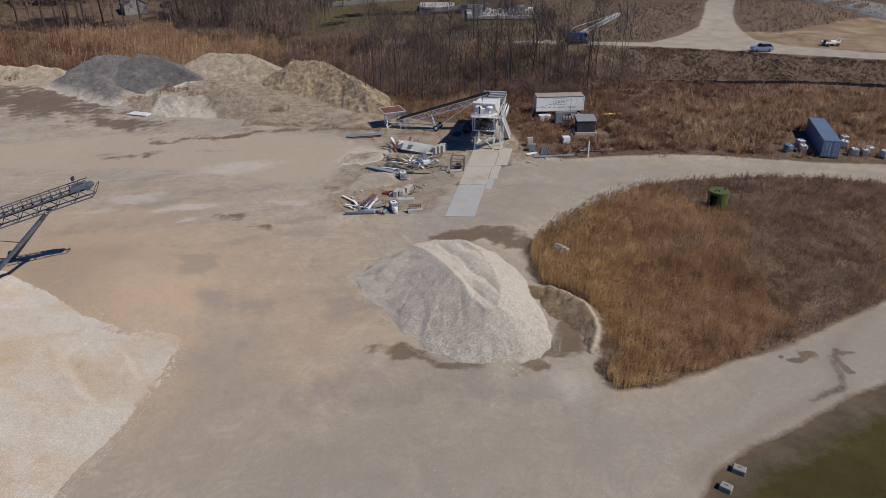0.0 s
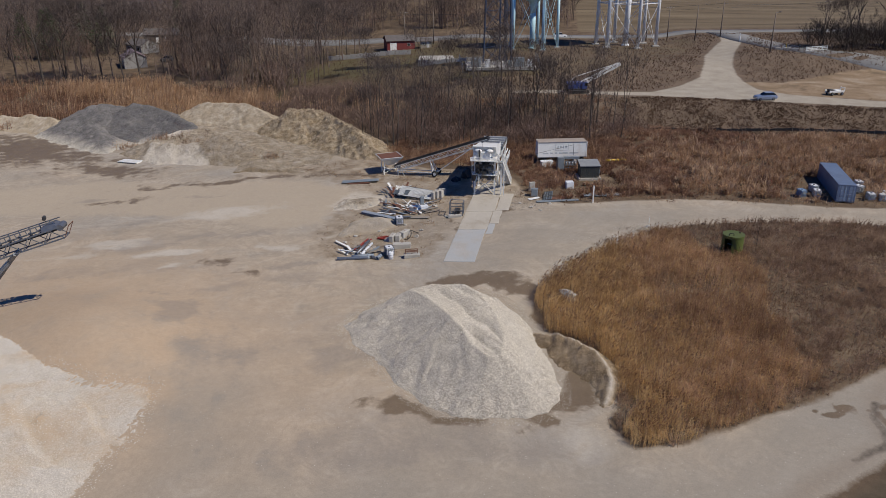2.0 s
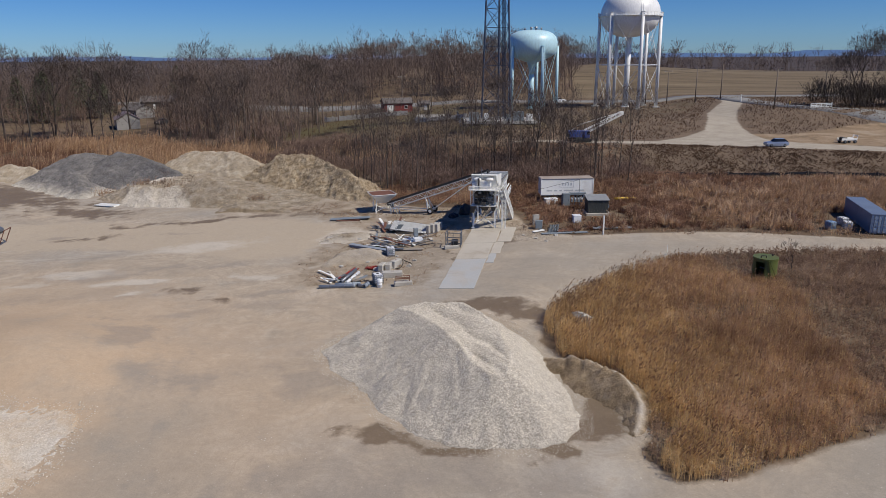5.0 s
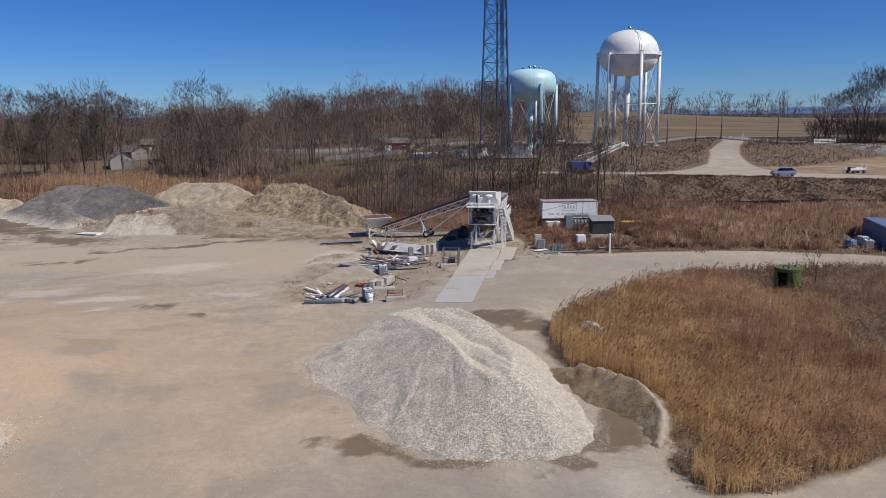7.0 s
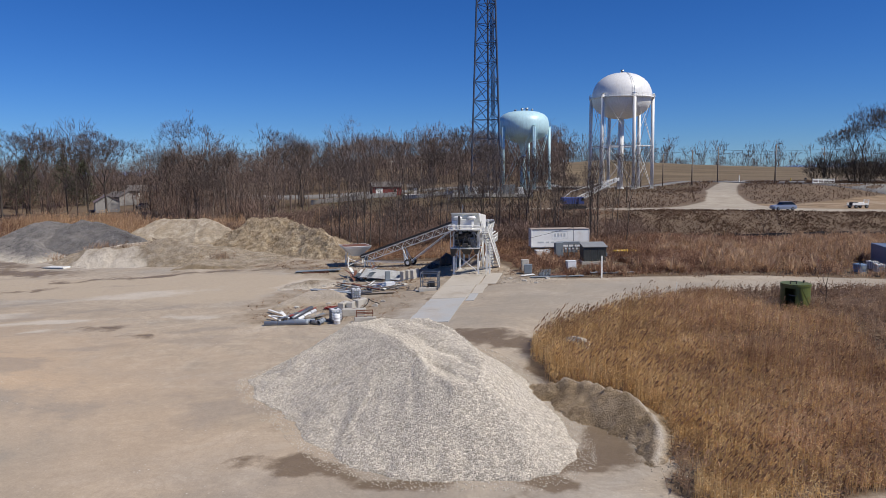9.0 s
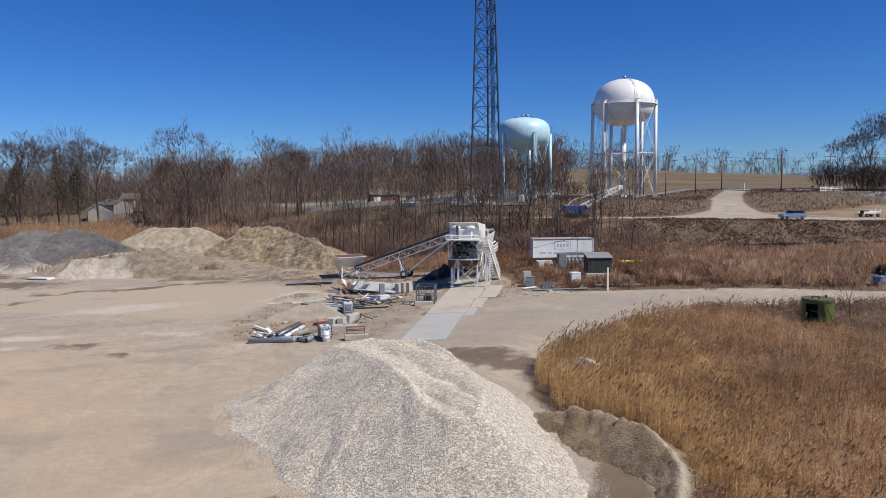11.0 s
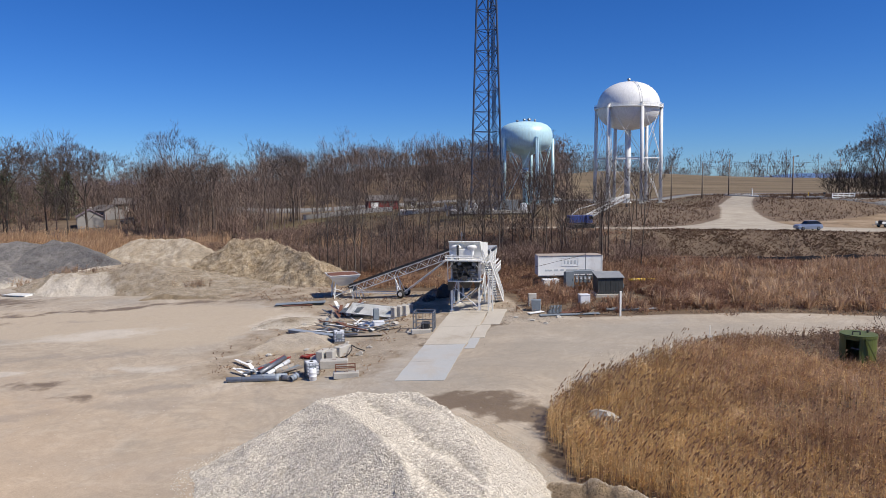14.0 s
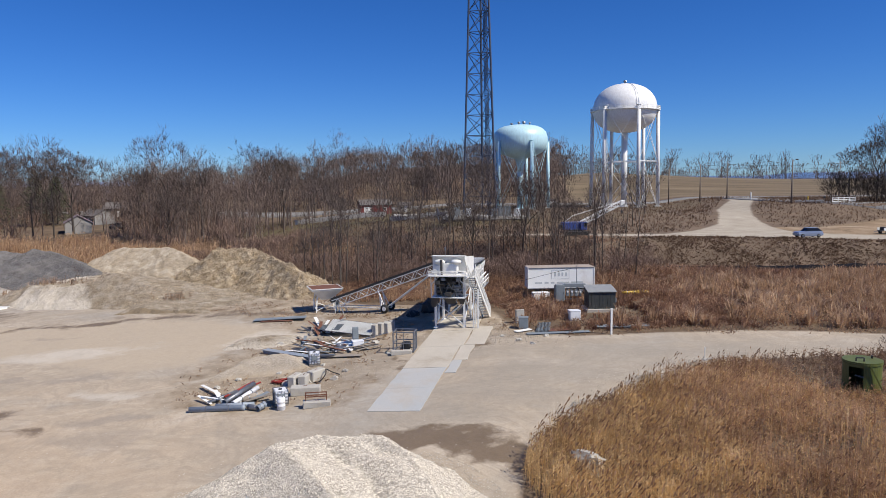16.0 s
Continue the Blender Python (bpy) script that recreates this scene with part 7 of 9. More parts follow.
# ---- water towers and mast ----
def water_tower(name, label, x, y, prof, leg_r, legs, phi, leg_top, leg_rad, riser_rad, riser_top, rail, struts, mat, vents):
    gz = land1(x, y)
    ob = thing(name, label, "water tower", x, y, gz)
    bm = B()
    bm_lathe(bm, [(r, z - gz) for r, z in prof], 48)
    tank = part("tank", bm, mat, ob, "", True)
    bm = B()
    bm_rod(bm, (0, 0, -0.3), (0, 0, riser_top - gz), riser_rad, 20)
    bm_rod(bm, (0, 0, -0.3), (0, 0, 0.35), riser_rad * 1.5, 20)
    part("riser", bm, mat, ob, "", True)
    feet = []
    for k in range(legs):
        a = radians(phi + 360 * k / legs)
        fx, fy = leg_r * 1.03 * math.cos(a), leg_r * 1.03 * math.sin(a)
        tx, ty = leg_r * math.cos(a), leg_r * math.sin(a)
        bz = land1(x + fx, y + fy) - gz
        feet.append((Vector((fx, fy, bz)), Vector((tx, ty, leg_top - gz))))
        bm = B()
        bm_rod(bm, (fx, fy, bz - 0.2), (tx, ty, leg_top - gz), leg_rad, 14)
        bm_rod(bm, (tx, ty, leg_top - gz), (tx, ty, leg_top - gz + 0.12), leg_rad * 1.15, 14)
        part("leg", bm, mat, ob, "", True)
        bm = B()
        bm_box(bm, (fx, fy, bz + 0.1), (leg_rad * 4, leg_rad * 4, 0.5), None, 0.05)
        part("footing", bm, M_CONC, ob, "concrete footing")
    for k in range(legs):
        (f0, t0), (f1, t1) = feet[k], feet[(k + 1) % legs]
        levels = [0.0] + struts + [1.0]
        for s in struts:
            bars("strut", mat, ob, [(f0.lerp(t0, s), f1.lerp(t1, s))], 0.22)
            bars("strut", mat, ob, [(f0.lerp(t0, s), (0, 0, f0.lerp(t0, s).z))], 0.10)
        for s0, s1 in zip(levels, levels[1:]):
            rods("tie_rod", mat, ob, [(f0.lerp(t0, s0), f1.lerp(t1, s1)), (f1.lerp(t1, s0), f0.lerp(t0, s1))], 0.07, 5)
    if rail:
        rr, rz = rail
        bm = B()
        bm_lathe(bm, [(rr - 0.75, rz - gz), (rr, rz - gz), (rr, rz - gz + 0.12), (rr - 0.75, rz - gz + 0.12), (rr - 0.75, rz - gz)], 48)
        part("balcony", bm, mat, ob)
        bm = B()
        for h in (0.6, 1.1):
            for k in range(48):
                a0, a1 = radians(7.5 * k), radians(7.5 * (k + 1))
                bm_bar(bm, (rr * math.cos(a0), rr * math.sin(a0), rz - gz + h), (rr * math.cos(a1), rr * math.sin(a1), rz - gz + h), 0.07)
        for k in range(48):
            a0 = radians(7.5 * k)
            bm_bar(bm, (rr * math.cos(a0), rr * math.sin(a0), rz - gz), (rr * math.cos(a0), rr * math.sin(a0), rz - gz + 1.1), 0.06)
        part("railing", bm, mat, ob)
        bm = B()
        shell = [(r, z - gz) for r, z in prof if z > rz]
        lad = radians(-82)
        for s in (-0.035, 0.035):
            pts_ = [Vector((max(r, 0.4) * 1.012 * math.cos(lad + s), max(r, 0.4) * 1.012 * math.sin(lad + s), z + 0.05)) for r, z in shell]
            for a0, a1 in zip(pts_, pts_[1:]):
                bm_bar(bm, a0, a1, 0.07)
        part("roof_ladder", bm, mat, ob)
    top = prof[-1][1] - gz
    for vx, vr, vh in vents:
        bm = B()
        bm_rod(bm, (vx, 0, top - 0.5), (vx, 0, top + vh * 0.6), vr * 0.6, 12)
        bm_rod(bm, (vx, 0, top + vh * 0.6), (vx, 0, top + vh), vr, 12, vr * 0.7)
        part("vent", bm, M_GALV, ob, "grey roof vent")
    f, t_ = feet[4 % legs]
    bm = B()
    off = Vector((0.6, -0.6, 0))
    for s in (-0.2, 0.2):
        bm_bar(bm, f + off + Vector((s, 0, 0.5)), t_ + off + Vector((s, 0, 0.4)), 0.07)
    for k in range(40):
        p = (f + off).lerp(t_ + off, (k + 1) / 41)
        bm_bar(bm, p - Vector((0.2, 0, 0)), p + Vector((0.2, 0, 0)), 0.05)
    part("ladder", bm, mat, ob)
    return ob


def dome(r, z0, up, down, n=9, flat=2.4):
    """Outline of a tank: a flattened bowl below and a fuller dome above, bottom to top."""
    lo = [(r * math.sin(a) ** (2 / flat), z0 - down * math.cos(a) ** (2 / 2.0)) for a in np.linspace(0.0, math.pi / 2, n)]
    hi = [(r * math.cos(a) ** (2 / flat), z0 + up * math.sin(a) ** (2 / 2.2)) for a in np.linspace(0.0, math.pi / 2, n)][1:]
    return [(max(a, 0), b) for a, b in lo] + [(max(a, 0), b) for a, b in hi]


water_tower("water_tower", "white legged water tower with railed balcony, lightly stained", 59.5, 235.5, dome(8.95, 35.9, 7.6, 6.2, 11, 2.2), 9.1, 6, -21, 36.7, 0.52, 0.85, 31.2,
            (9.7, 35.7), [0.46], M_TANKW, [(0.0, 0.6, 0.9)])
water_tower("water_tower", "pale blue legged water tower with squat tank", 29.1, 231.0,
            [(0, 19.0), (0.86, 19.0), (1.0, 21.0), (1.6, 22.5), (4.2, 23.4), (6.2, 24.3), (7.2, 25.5), (7.55, 26.9), (7.55, 28.5), (7.1, 29.9), (6.1, 30.9), (4.6, 31.55), (2.5, 31.9), (0, 32.0)],
            7.65, 5, -1.5, 27.2, 0.44, 0.85, 21.0, None, [], M_TANKB, [(-0.4, 0.5, 0.8), (1.0, 0.6, 0.9), (2.6, 0.35, 0.6), (-2.4, 0.5, 0.4)])


def lattice_mast():
    x, y = 15.6, 195.0
    gz = land1(x, y)
    ob = thing("lattice_mast", "dark blue-grey three-legged lattice radio mast", "radio mast", x, y, gz)
    H = 55.0
    angles = [radians(a) for a in (200, 320, 80)]
    R = lambda z: 4.3 - 0.036 * z
    at = lambda k, z: Vector((R(z) * math.cos(angles[k % 3]), R(z) * math.sin(angles[k % 3]), z))
    for k in range(3):
        rods("leg", M_MASTBLUE, ob, [(at(k, -0.2), at(k, H))], 0.24, 8)
        bm = B()
        bm_box(bm, at(k, 0.2), (1.3, 1.3, 0.9), None, 0.05)
        part("footing", bm, M_CONC, ob, "concrete footing")
    n = 12
    for k in range(3):
        for i in range(n):
            z0, z1 = H * i / n, H * (i + 1) / n
            bars("diagonal", M_MASTBLUE, ob, [(at(k, z0), at(k + 1, z1)), (at(k + 1, z0), at(k, z1))], 0.13)
            bars("strut", M_MASTBLUE, ob, [(at(k, z1), at(k + 1, z1))], 0.13)
    bm = B()
    c = lambda z, o: Vector((0.55 * R(z) * math.cos(angles[1]) + o, 0.55 * R(z) * math.sin(angles[1]), z))
    for o in (-0.35, -0.1, 0.15, 0.4):
        bm_bar(bm, c(0.3, o), c(H - 1, o), 0.12)
    part("cable_run", bm, M_MASTBLUE, ob, "dark feed cables")
    for zc in (50.2, 53.2):
        for k in range(3):
            for s in (0.15, 0.5, 0.85):
                p = at(k, zc).lerp(at(k + 1, zc), s) * 1.12
                p.z = zc
                boxpart("antenna", M_PLASTIC, ob, p, (0.4, 0.35, 2.2), 0.05, None, "white panel antenna")
        for k in range(3):
            bars("antenna_frame", M_GALV, ob, [(at(k, zc) * 1.08 + Vector((0, 0, zc - zc * 1.08)), at(k + 1, zc) * 1.08 + Vector((0, 0, zc - zc * 1.08)))], 0.12)


lattice_mast()


# ---- trailer, container and shed ----
def box_trailer():
    x, y = 20.75, 121.4
    gz = land1(x, y)
    ob = thing("box_trailer", "old white box trailer parked in the brush, faded lettering bars", "trailer", x, y, gz, 3)
    boxpart("body", M_TRAIL, ob, (0, 0, 2.42), (8.3, 2.5, 2.6), 0.04)
    boxpart("roof", M_TRAILROOF, ob, (0, 0, 3.745), (8.34, 2.54, 0.05), 0.01, None, "rust-stained roof")
    for z in (1.14, 3.68):
        boxpart("rail", M_GALV, ob, (0, -1.27, z), (8.34, 0.05, 0.12), 0.01)
    for sx in (-4.15, 4.15):
        boxpart("corner_post", M_PAINT, ob, (sx, -1.265, 2.42), (0.14, 0.06, 2.6), 0.01)
    # emblem box and lettering as plain bars
    for a, b in (((-1.2, 2.35), (1.0, 2.35)), ((-1.2, 3.45), (1.0, 3.45)), ((-1.2, 2.35), (-1.2, 3.45)), ((1.0, 2.35), (1.0, 3.45))):
        bars("emblem_line", M_TEXT, ob, [((a[0], -1.262, a[1]), (b[0], -1.262, b[1]))], 0.04, 0.02)
    for k in range(4):
        boxpart("emblem_bar", M_TEXT, ob, (-0.75 + 0.45 * k, -1.26, 2.88), (0.2 + 0.06 * (k % 2), 0.02, 0.46), 0)
    for k, w in enumerate((0.9, 0.5, 0.45, 1.5, 1.5)):
        boxpart("lettering_bar", M_TEXT, ob, (-3.3 + sum((0.9, 0.5, 0.45, 1.5, 1.5)[:k]) + w / 2 + 0.3 * k, -1.26, 1.85), (w, 0.02, 0.22), 0)
    boxpart("side_frame", M_DARK, ob, (0, 0, 1.0), (8.0, 1.0, 0.2), 0.02, None, "dark underframe")
    for sx in (2.3, 3.4):
        for sy in (-1.0, 1.0):
            wheel(ob, (sx, sy, 0.5), 0.5, 0.3, (0, 1, 0))
    bars("landing_leg", M_GALV, ob, [((-2.8, sy, -0.05), (-2.8, sy, 1.0)) for sy in (-0.8, 0.8)], 0.14)


def ship_container():
    x, y = 57.95, 98.9
    gz = land1(x + 1.6, y + 6)
    ob = thing("shipping_container", "long weathered blue corrugated shipping container by the road", "container", x, y, gz, -15.3)
    L, W, H = 12.19, 2.44, 2.59
    boxpart("floor_frame", M_CONT, ob, (0, L / 2, 0.14), (W, L, 0.22), 0.02)
    boxpart("roof", M_CONT, ob, (0, L / 2, H - 0.06), (W - 0.06, L - 0.06, 0.05), 0.01)
    for sx in (-1, 1):
        bm = B()
        n = 44
        for k in range(n):
            y0 = 0.12 + (L - 0.24) * k / n
            d = 0.05 if k % 2 else 0.0
            bm_box(bm, (sx * (W / 2 - 0.05 - d / 2), y0 + (L - 0.24) / n / 2, H / 2 + 0.05), (0.03 + d, (L - 0.24) / n * 0.98, H - 0.35))
        bm_box(bm, (sx * (W / 2 - 0.11), L / 2, H / 2 + 0.05), (0.03, L - 0.2, H - 0.3))
        part("side_wall", bm, M_CONT, ob)
    boxpart("end_wall", M_CONT, ob, (0, L - 0.06, H / 2), (W - 0.1, 0.08, H - 0.2), 0.01)
    for sx in (-1, 1):
        for yy in (0.08, L - 0.08):
            boxpart("corner_post", M_CONT, ob, (sx * (W / 2 - 0.08), yy, H / 2), (0.16, 0.16, H), 0.01)
    for yy in (0.06, L - 0.06):
        for zz in (0.1, H - 0.06):
            boxpart("header", M_CONT, ob, (0, yy, zz), (W, 0.12, 0.14), 0.01)
    for sx in (-1, 1):
        door = boxpart("door", M_CONTDOOR, ob, (sx * 0.56, 0.06, H / 2), (1.08, 0.06, H - 0.32), 0.01, None, "pale blue container door")
        for q in range(4):
            boxpart("door_panel", M_CONTDOOR, door, (sx * 0.56, 0.02, 0.5 + q * 0.53), (0.86, 0.03, 0.36), 0.01)
        rods("lock_rod", M_GALV, door, [((sx * 0.3, 0.0, 0.15), (sx * 0.3, 0.0, H - 0.15)), ((sx * 0.8, 0.0, 0.15), (sx * 0.8, 0.0, H - 0.15))], 0.025)
        boxpart("handle", M_GALV, door, (sx * 0.45, -0.03, 1.1), (0.4, 0.03, 0.05), 0)


def shed():
    gz = land1(23.8, 111.5)
    ob = thing("storage_shed", "small charcoal metal shed with grey sloping roof", "shed", 23.75, 112.1, gz, 0)
    zb = 0.35
    boxpart("base", M_CONC, ob, (0, 0, 0.1), (3.6, 3.0, 0.5), 0.03, None, "gravel-grey concrete base")
    for q in range(10):
        boxpart("siding_panel", M_SHED, ob, (-1.35 + 0.3 * q, -1.18, zb + 0.95), (0.28, 0.06, 1.9), 0.01)
    for sx in (-1, 1):
        boxpart("side_wall", M_SHED, ob, (sx * 1.47, 0.0, zb + 0.97), (0.06, 2.36, 1.92), 0.01)
    boxpart("back_wall", M_SHED, ob, (0, 1.18, zb + 1.1), (3.0, 0.06, 2.2), 0.01)
    bm = B()
    bm_poly(bm, [(-1.62, -1.35, zb + 1.88), (-1.62, 1.35, zb + 2.3), (-1.62, 1.35, zb + 2.37), (-1.62, -1.35, zb + 1.95)], 3.24, (1, 0, 0))
    part("roof", bm, M_SHEDROOF, ob, "grey metal roof")
    boxpart("meter_box", M_GREYBOX, ob, (1.58, -0.8, zb + 0.9), (0.16, 0.3, 0.45), 0.02)


def electric_rack():
    gz = land1(20.5, 115.9)
    ob = thing("electrical_rack", "grey electrical switch cabinets and meters on a rack", "electrical cabinet", 20.8, 115.9, gz, 0)
    cab = boxpart("cabinet", M_GREYBOX, ob, (-0.9, 0, 1.35), (1.1, 0.6, 2.0), 0.03)
    boxpart("door", M_GREYBOX, cab, (-0.9, -0.32, 1.35), (0.96, 0.04, 1.85), 0.01)
    boxpart("handle", M_DARK, cab, (-0.55, -0.36, 1.35), (0.05, 0.05, 0.25), 0.01)
    bars("post", M_GALV, ob, [((sx, 0, -0.2), (sx, 0, 2.3)) for sx in (-1.55, 0.4, 1.2, 2.0)] , 0.1)
    bars("rack_bar", M_GALV, ob, [((-0.3, 0, 2.2), (2.05, 0, 2.2)), ((-0.3, 0, 0.6), (2.05, 0, 0.6))], 0.08)
    boxpart("canopy", M_GREYBOX, ob, (0.85, 0, 2.25), (2.5, 0.5, 0.4), 0.03)
    for k in range(4):
        m_ = boxpart("meter_box", M_GREYBOX, ob, (0.0 + 0.5 * k, -0.08, 1.35), (0.36, 0.2, 0.75), 0.02)
        bm = B()
        bm_rod(bm, (0.5 * k, -0.2, 1.5), (0.5 * k, -0.27, 1.5), 0.11, 12)
        part("meter_glass", bm, M_PLASTIC, m_)
    bars("mast", M_GALV, ob, [((1.1, 0.1, 0), (1.1, 0.1, 4.6))], 0.07)
    rods("cable", M_DARK, ob, [((1.1, 0.1, 4.4), (-5.5, 0.3, 2.8))], 0.025, 5)


box_trailer()
ship_container()
shed()
electric_rack()


def tote(x, y, rz, label, mat=M_PLASTIC, tint=0):
    """A caged plastic bulk tote on a pallet."""
    ob = thing("bulk_tote", label, "tote", x, y, land1(x, y), rz, "bulk totes")
    boxpart("bottle", mat, ob, (0, 0, 0.66), (0.96, 1.12, 0.96), 0.08)
    boxpart("pallet", M_WOOD, ob, (0, 0, 0.09), (1.0, 1.2, 0.14), 0.01)
    bm = B()
    for z in (0.2, 0.45, 0.7, 0.95, 1.15):
        for a, b in (((-.5, -.6), (.5, -.6)), ((.5, -.6), (.5, .6)), ((.5, .6), (-.5, .6)), ((-.5, .6), (-.5, -.6))):
            bm_bar(bm, (*a, z), (*b, z), 0.03)
    for k in range(5):
        u = -0.5 + 0.25 * k
        for y_ in (-.6, .6):
            bm_bar(bm, (u, y_, 0.16), (u, y_, 1.15), 0.03)
        for x_ in (-.5, .5):
            bm_bar(bm, (x_, u * 1.2, 0.16), (x_, u * 1.2, 1.15), 0.03)
    part("cage", bm, M_GALV, ob, "galvanised wire cage")
    bm = B()
    bm_rod(bm, (0, 0, 1.12), (0, 0, 1.2), 0.14, 12)
    part("cap", bm, M_DARK, ob)
    boxpart("label_plate", M_GREYBOX, ob, (0.0, -0.62, 0.75), (0.5, 0.02, 0.4), 0)
    return ob


t0 = tote(-5.75, 95.7, 10, "white caged bulk tote among the scrap")
tote(-6.5, 85.3, 20, "white caged bulk tote beside a drum")
tote(53.1, 101.9, 12, "blue-tinted bulk tote by the container", M_BLUEPL)
for px, py, rz in ((55.3, 101.8, -10), (55.9, 104.0, 8), (62.2, 100.0, -8), (63.6, 99.8, -4), (64.8, 100.6, 6), (66.2, 98.9, 12), (62.4, 103.4, 20), (63.5, 105.6, 0)):
    ob = copy_thing(t0, pose(px, py, land1(px, py), 0, 0, rz))
    ob["label"] = "white caged bulk tote by the blue container"

# ---- green tank in the weeds ----
def green_tank():
    x, y = 35.0, 81.6
    gz = land1(x, y)
    ob = thing("steel_tank", "rusty green open-sided steel tank standing in the weeds", "tank", x, y, gz)
    R, H, n = 1.22, 2.5, 40
    bm = B()
    for k in range(n):
        a0, a1 = 2 * math.pi * k / n, 2 * math.pi * (k + 1) / n
        am = math.degrees((a0 + a1) / 2)
        spans = [(0.0, H)] if not 200 < am < 246 else [(0.0, 0.25), (2.2, H)]
        for z0, z1 in spans:
            for r, flip in ((R, False), (R - 0.03, True)):
                q = [(r * math.cos(a0), r * math.sin(a0), z0), (r * math.cos(a1), r * math.sin(a1), z0), (r * math.cos(a1), r * math.sin(a1), z1), (r * math.cos(a0), r * math.sin(a0), z1)]
                bm.faces.new([bm.verts.new(p) for p in (q[::-1] if flip else q)])
    bmesh.ops.remove_doubles(bm, verts=bm.verts, dist=0.001)
    me = part("shell", bm, M_GREEN, ob)
    bm = B()
    bm_rod(bm, (0, 0, H - 0.02), (0, 0, H + 0.05), R + 0.04, 40)
    part("lid", bm, M_GREEN, ob)
    for z in (0.1, H - 0.1):
        bm = B()
        bm_lathe(bm, [(R, z - 0.05), (R + 0.05, z - 0.05), (R + 0.05, z + 0.05), (R, z + 0.05)], 40)
        part("hoop", bm, M_GREEN, ob)
    bars("handle", M_DARK, ob, [((-0.75, -0.5, H), (-0.75, -0.5, H + 0.3)), ((-0.25, -0.6, H), (-0.25, -0.6, H + 0.3)), ((-0.75, -0.5, H + 0.3), (-0.25, -0.6, H + 0.3))], 0.07)
    rods("stub_pipe", M_DARK, ob, [((0.8, 0.2, H), (0.8, 0.2, H + 0.25))], 0.08, 8)
    bars("shelf", M_GALV, ob, [((-0.85, -0.6, 1.6), (-0.45, -1.0, 1.55))], 0.3, 0.03)
    bars("leaning_pipe", M_GREEN, ob, [((-0.2, -1.27, H - 0.1), (0.8, -1.5, 0.2))], 0.08)


green_tank()

# ---- concrete slab in front of the plant ----
slab = new("pavement")
tagged(slab, "pale concrete slab of cast panels leading to the plant", "slab", kind="structure")
SLAB_AX = Vector((0.196, 0.981, 0))
SLAB_RT = Vector((0.981, -0.196, 0))


def slab_panel(a0, a1, r0, r1, lift, mat, ragged=0.04):
    """One cast panel with chipped, dirt-lapped edges."""
    rr_ = random.Random(int(a0 * 10 + r1 * 100))
    o = Vector((2.55, 81.8, 0))
    na, nr = max(2, int((a1 - a0) / 0.8)), max(2, int((r1 - r0) / 0.6))
    ring = [(a0, r0 + (r1 - r0) * k / nr) for k in range(nr)] + [(a0 + (a1 - a0) * k / na, r1) for k in range(na)] + [(a1, r1 - (r1 - r0) * k / nr) for k in range(nr)] + [(a1 - (a1 - a0) * k / na, r0) for k in range(na)]
    bm = B()
    hi, lo = [], []
    for a, r in ring:
        a, r = a + rr_.uniform(-ragged, ragged) * 0.5, r + rr_.uniform(-ragged, ragged)
        p = o + SLAB_AX * a + SLAB_RT * r
        z = land1(p.x, p.y) + lift
        hi.append(bm.verts.new((p.x, p.y, z)))
        lo.append(bm.verts.new((p.x, p.y, z - 0.35)))
    bm.faces.new(hi)
    bm.faces.new(lo[::-1])
    for i in range(len(hi)):
        j = (i + 1) % len(hi)
        bm.faces.new((hi[i], lo[i], lo[j], hi[j]))
    bmesh.ops.recalc_face_normals(bm, faces=bm.faces)
    part("panel", bm, mat, slab)


slab_panel(-0.3, 4.6, -2.2, 1.6, 0.05, M_SLABBLUE)
slab_panel(4.62, 9.9, -2.2, 1.6, 0.052, M_SLABBLUE, 0.05)
slab_panel(9.94, 16.5, -2.2, 1.65, 0.06, M_SLABTAN)
slab_panel(16.53, 22.5, -2.2, 1.9, 0.065, M_SLABTAN)
slab_panel(22.53, 29.0, -2.2, 2.2, 0.07, M_SLABTAN)
slab_panel(8.4, 12.0, 1.72, 2.6, 0.035, M_SLABBLUE, 0.07)
slab_panel(12.05, 17.0, 1.75, 3.0, 0.04, M_SLABTAN, 0.07)
slab_panel(17.05, 24.0, 2.05, 3.9, 0.045, M_SLABTAN, 0.07)


# ---- scrap yard ----
def pipe(name, label, a, b, r, mat, wall=0.025, bell=False):
    a, b = Vector(a), Vector(b)
    ob = thing(name, label, "pipe", a.x, a.y, a.z)
    d = (b - a)
    n = 16
    u = d.normalized().orthogonal().normalized()
    w = d.normalized().cross(u)
    bm = B()
    stops = [(0, r), (1, r)] if not bell else [(0, r), (0.93, r), (0.935, r * 1.14), (1, r * 1.14)]
    rings = [[bm.verts.new(d * s + (u * math.cos(2 * math.pi * k / n) + w * math.sin(2 * math.pi * k / n)) * rr_) for k in range(n)] for s, rr_ in stops + [(s, rr_ - wall) for s, rr_ in stops[::-1]]]
    rings.append(rings[0])
    for p, q in zip(rings, rings[1:]):
        for i in range(n):
            bm.faces.new((p[i], p[(i + 1) % n], q[(i + 1) % n], q[i]))
    part("tube", bm, mat, ob, "", True)
    for s in (0.3, 0.7):
        bm = B()
        bm_rod(bm, d * s - d.normalized() * 0.04, d * s + d.normalized() * 0.04, r + 0.015, 16)
        part("band", bm, M_GALV, ob)
    return ob


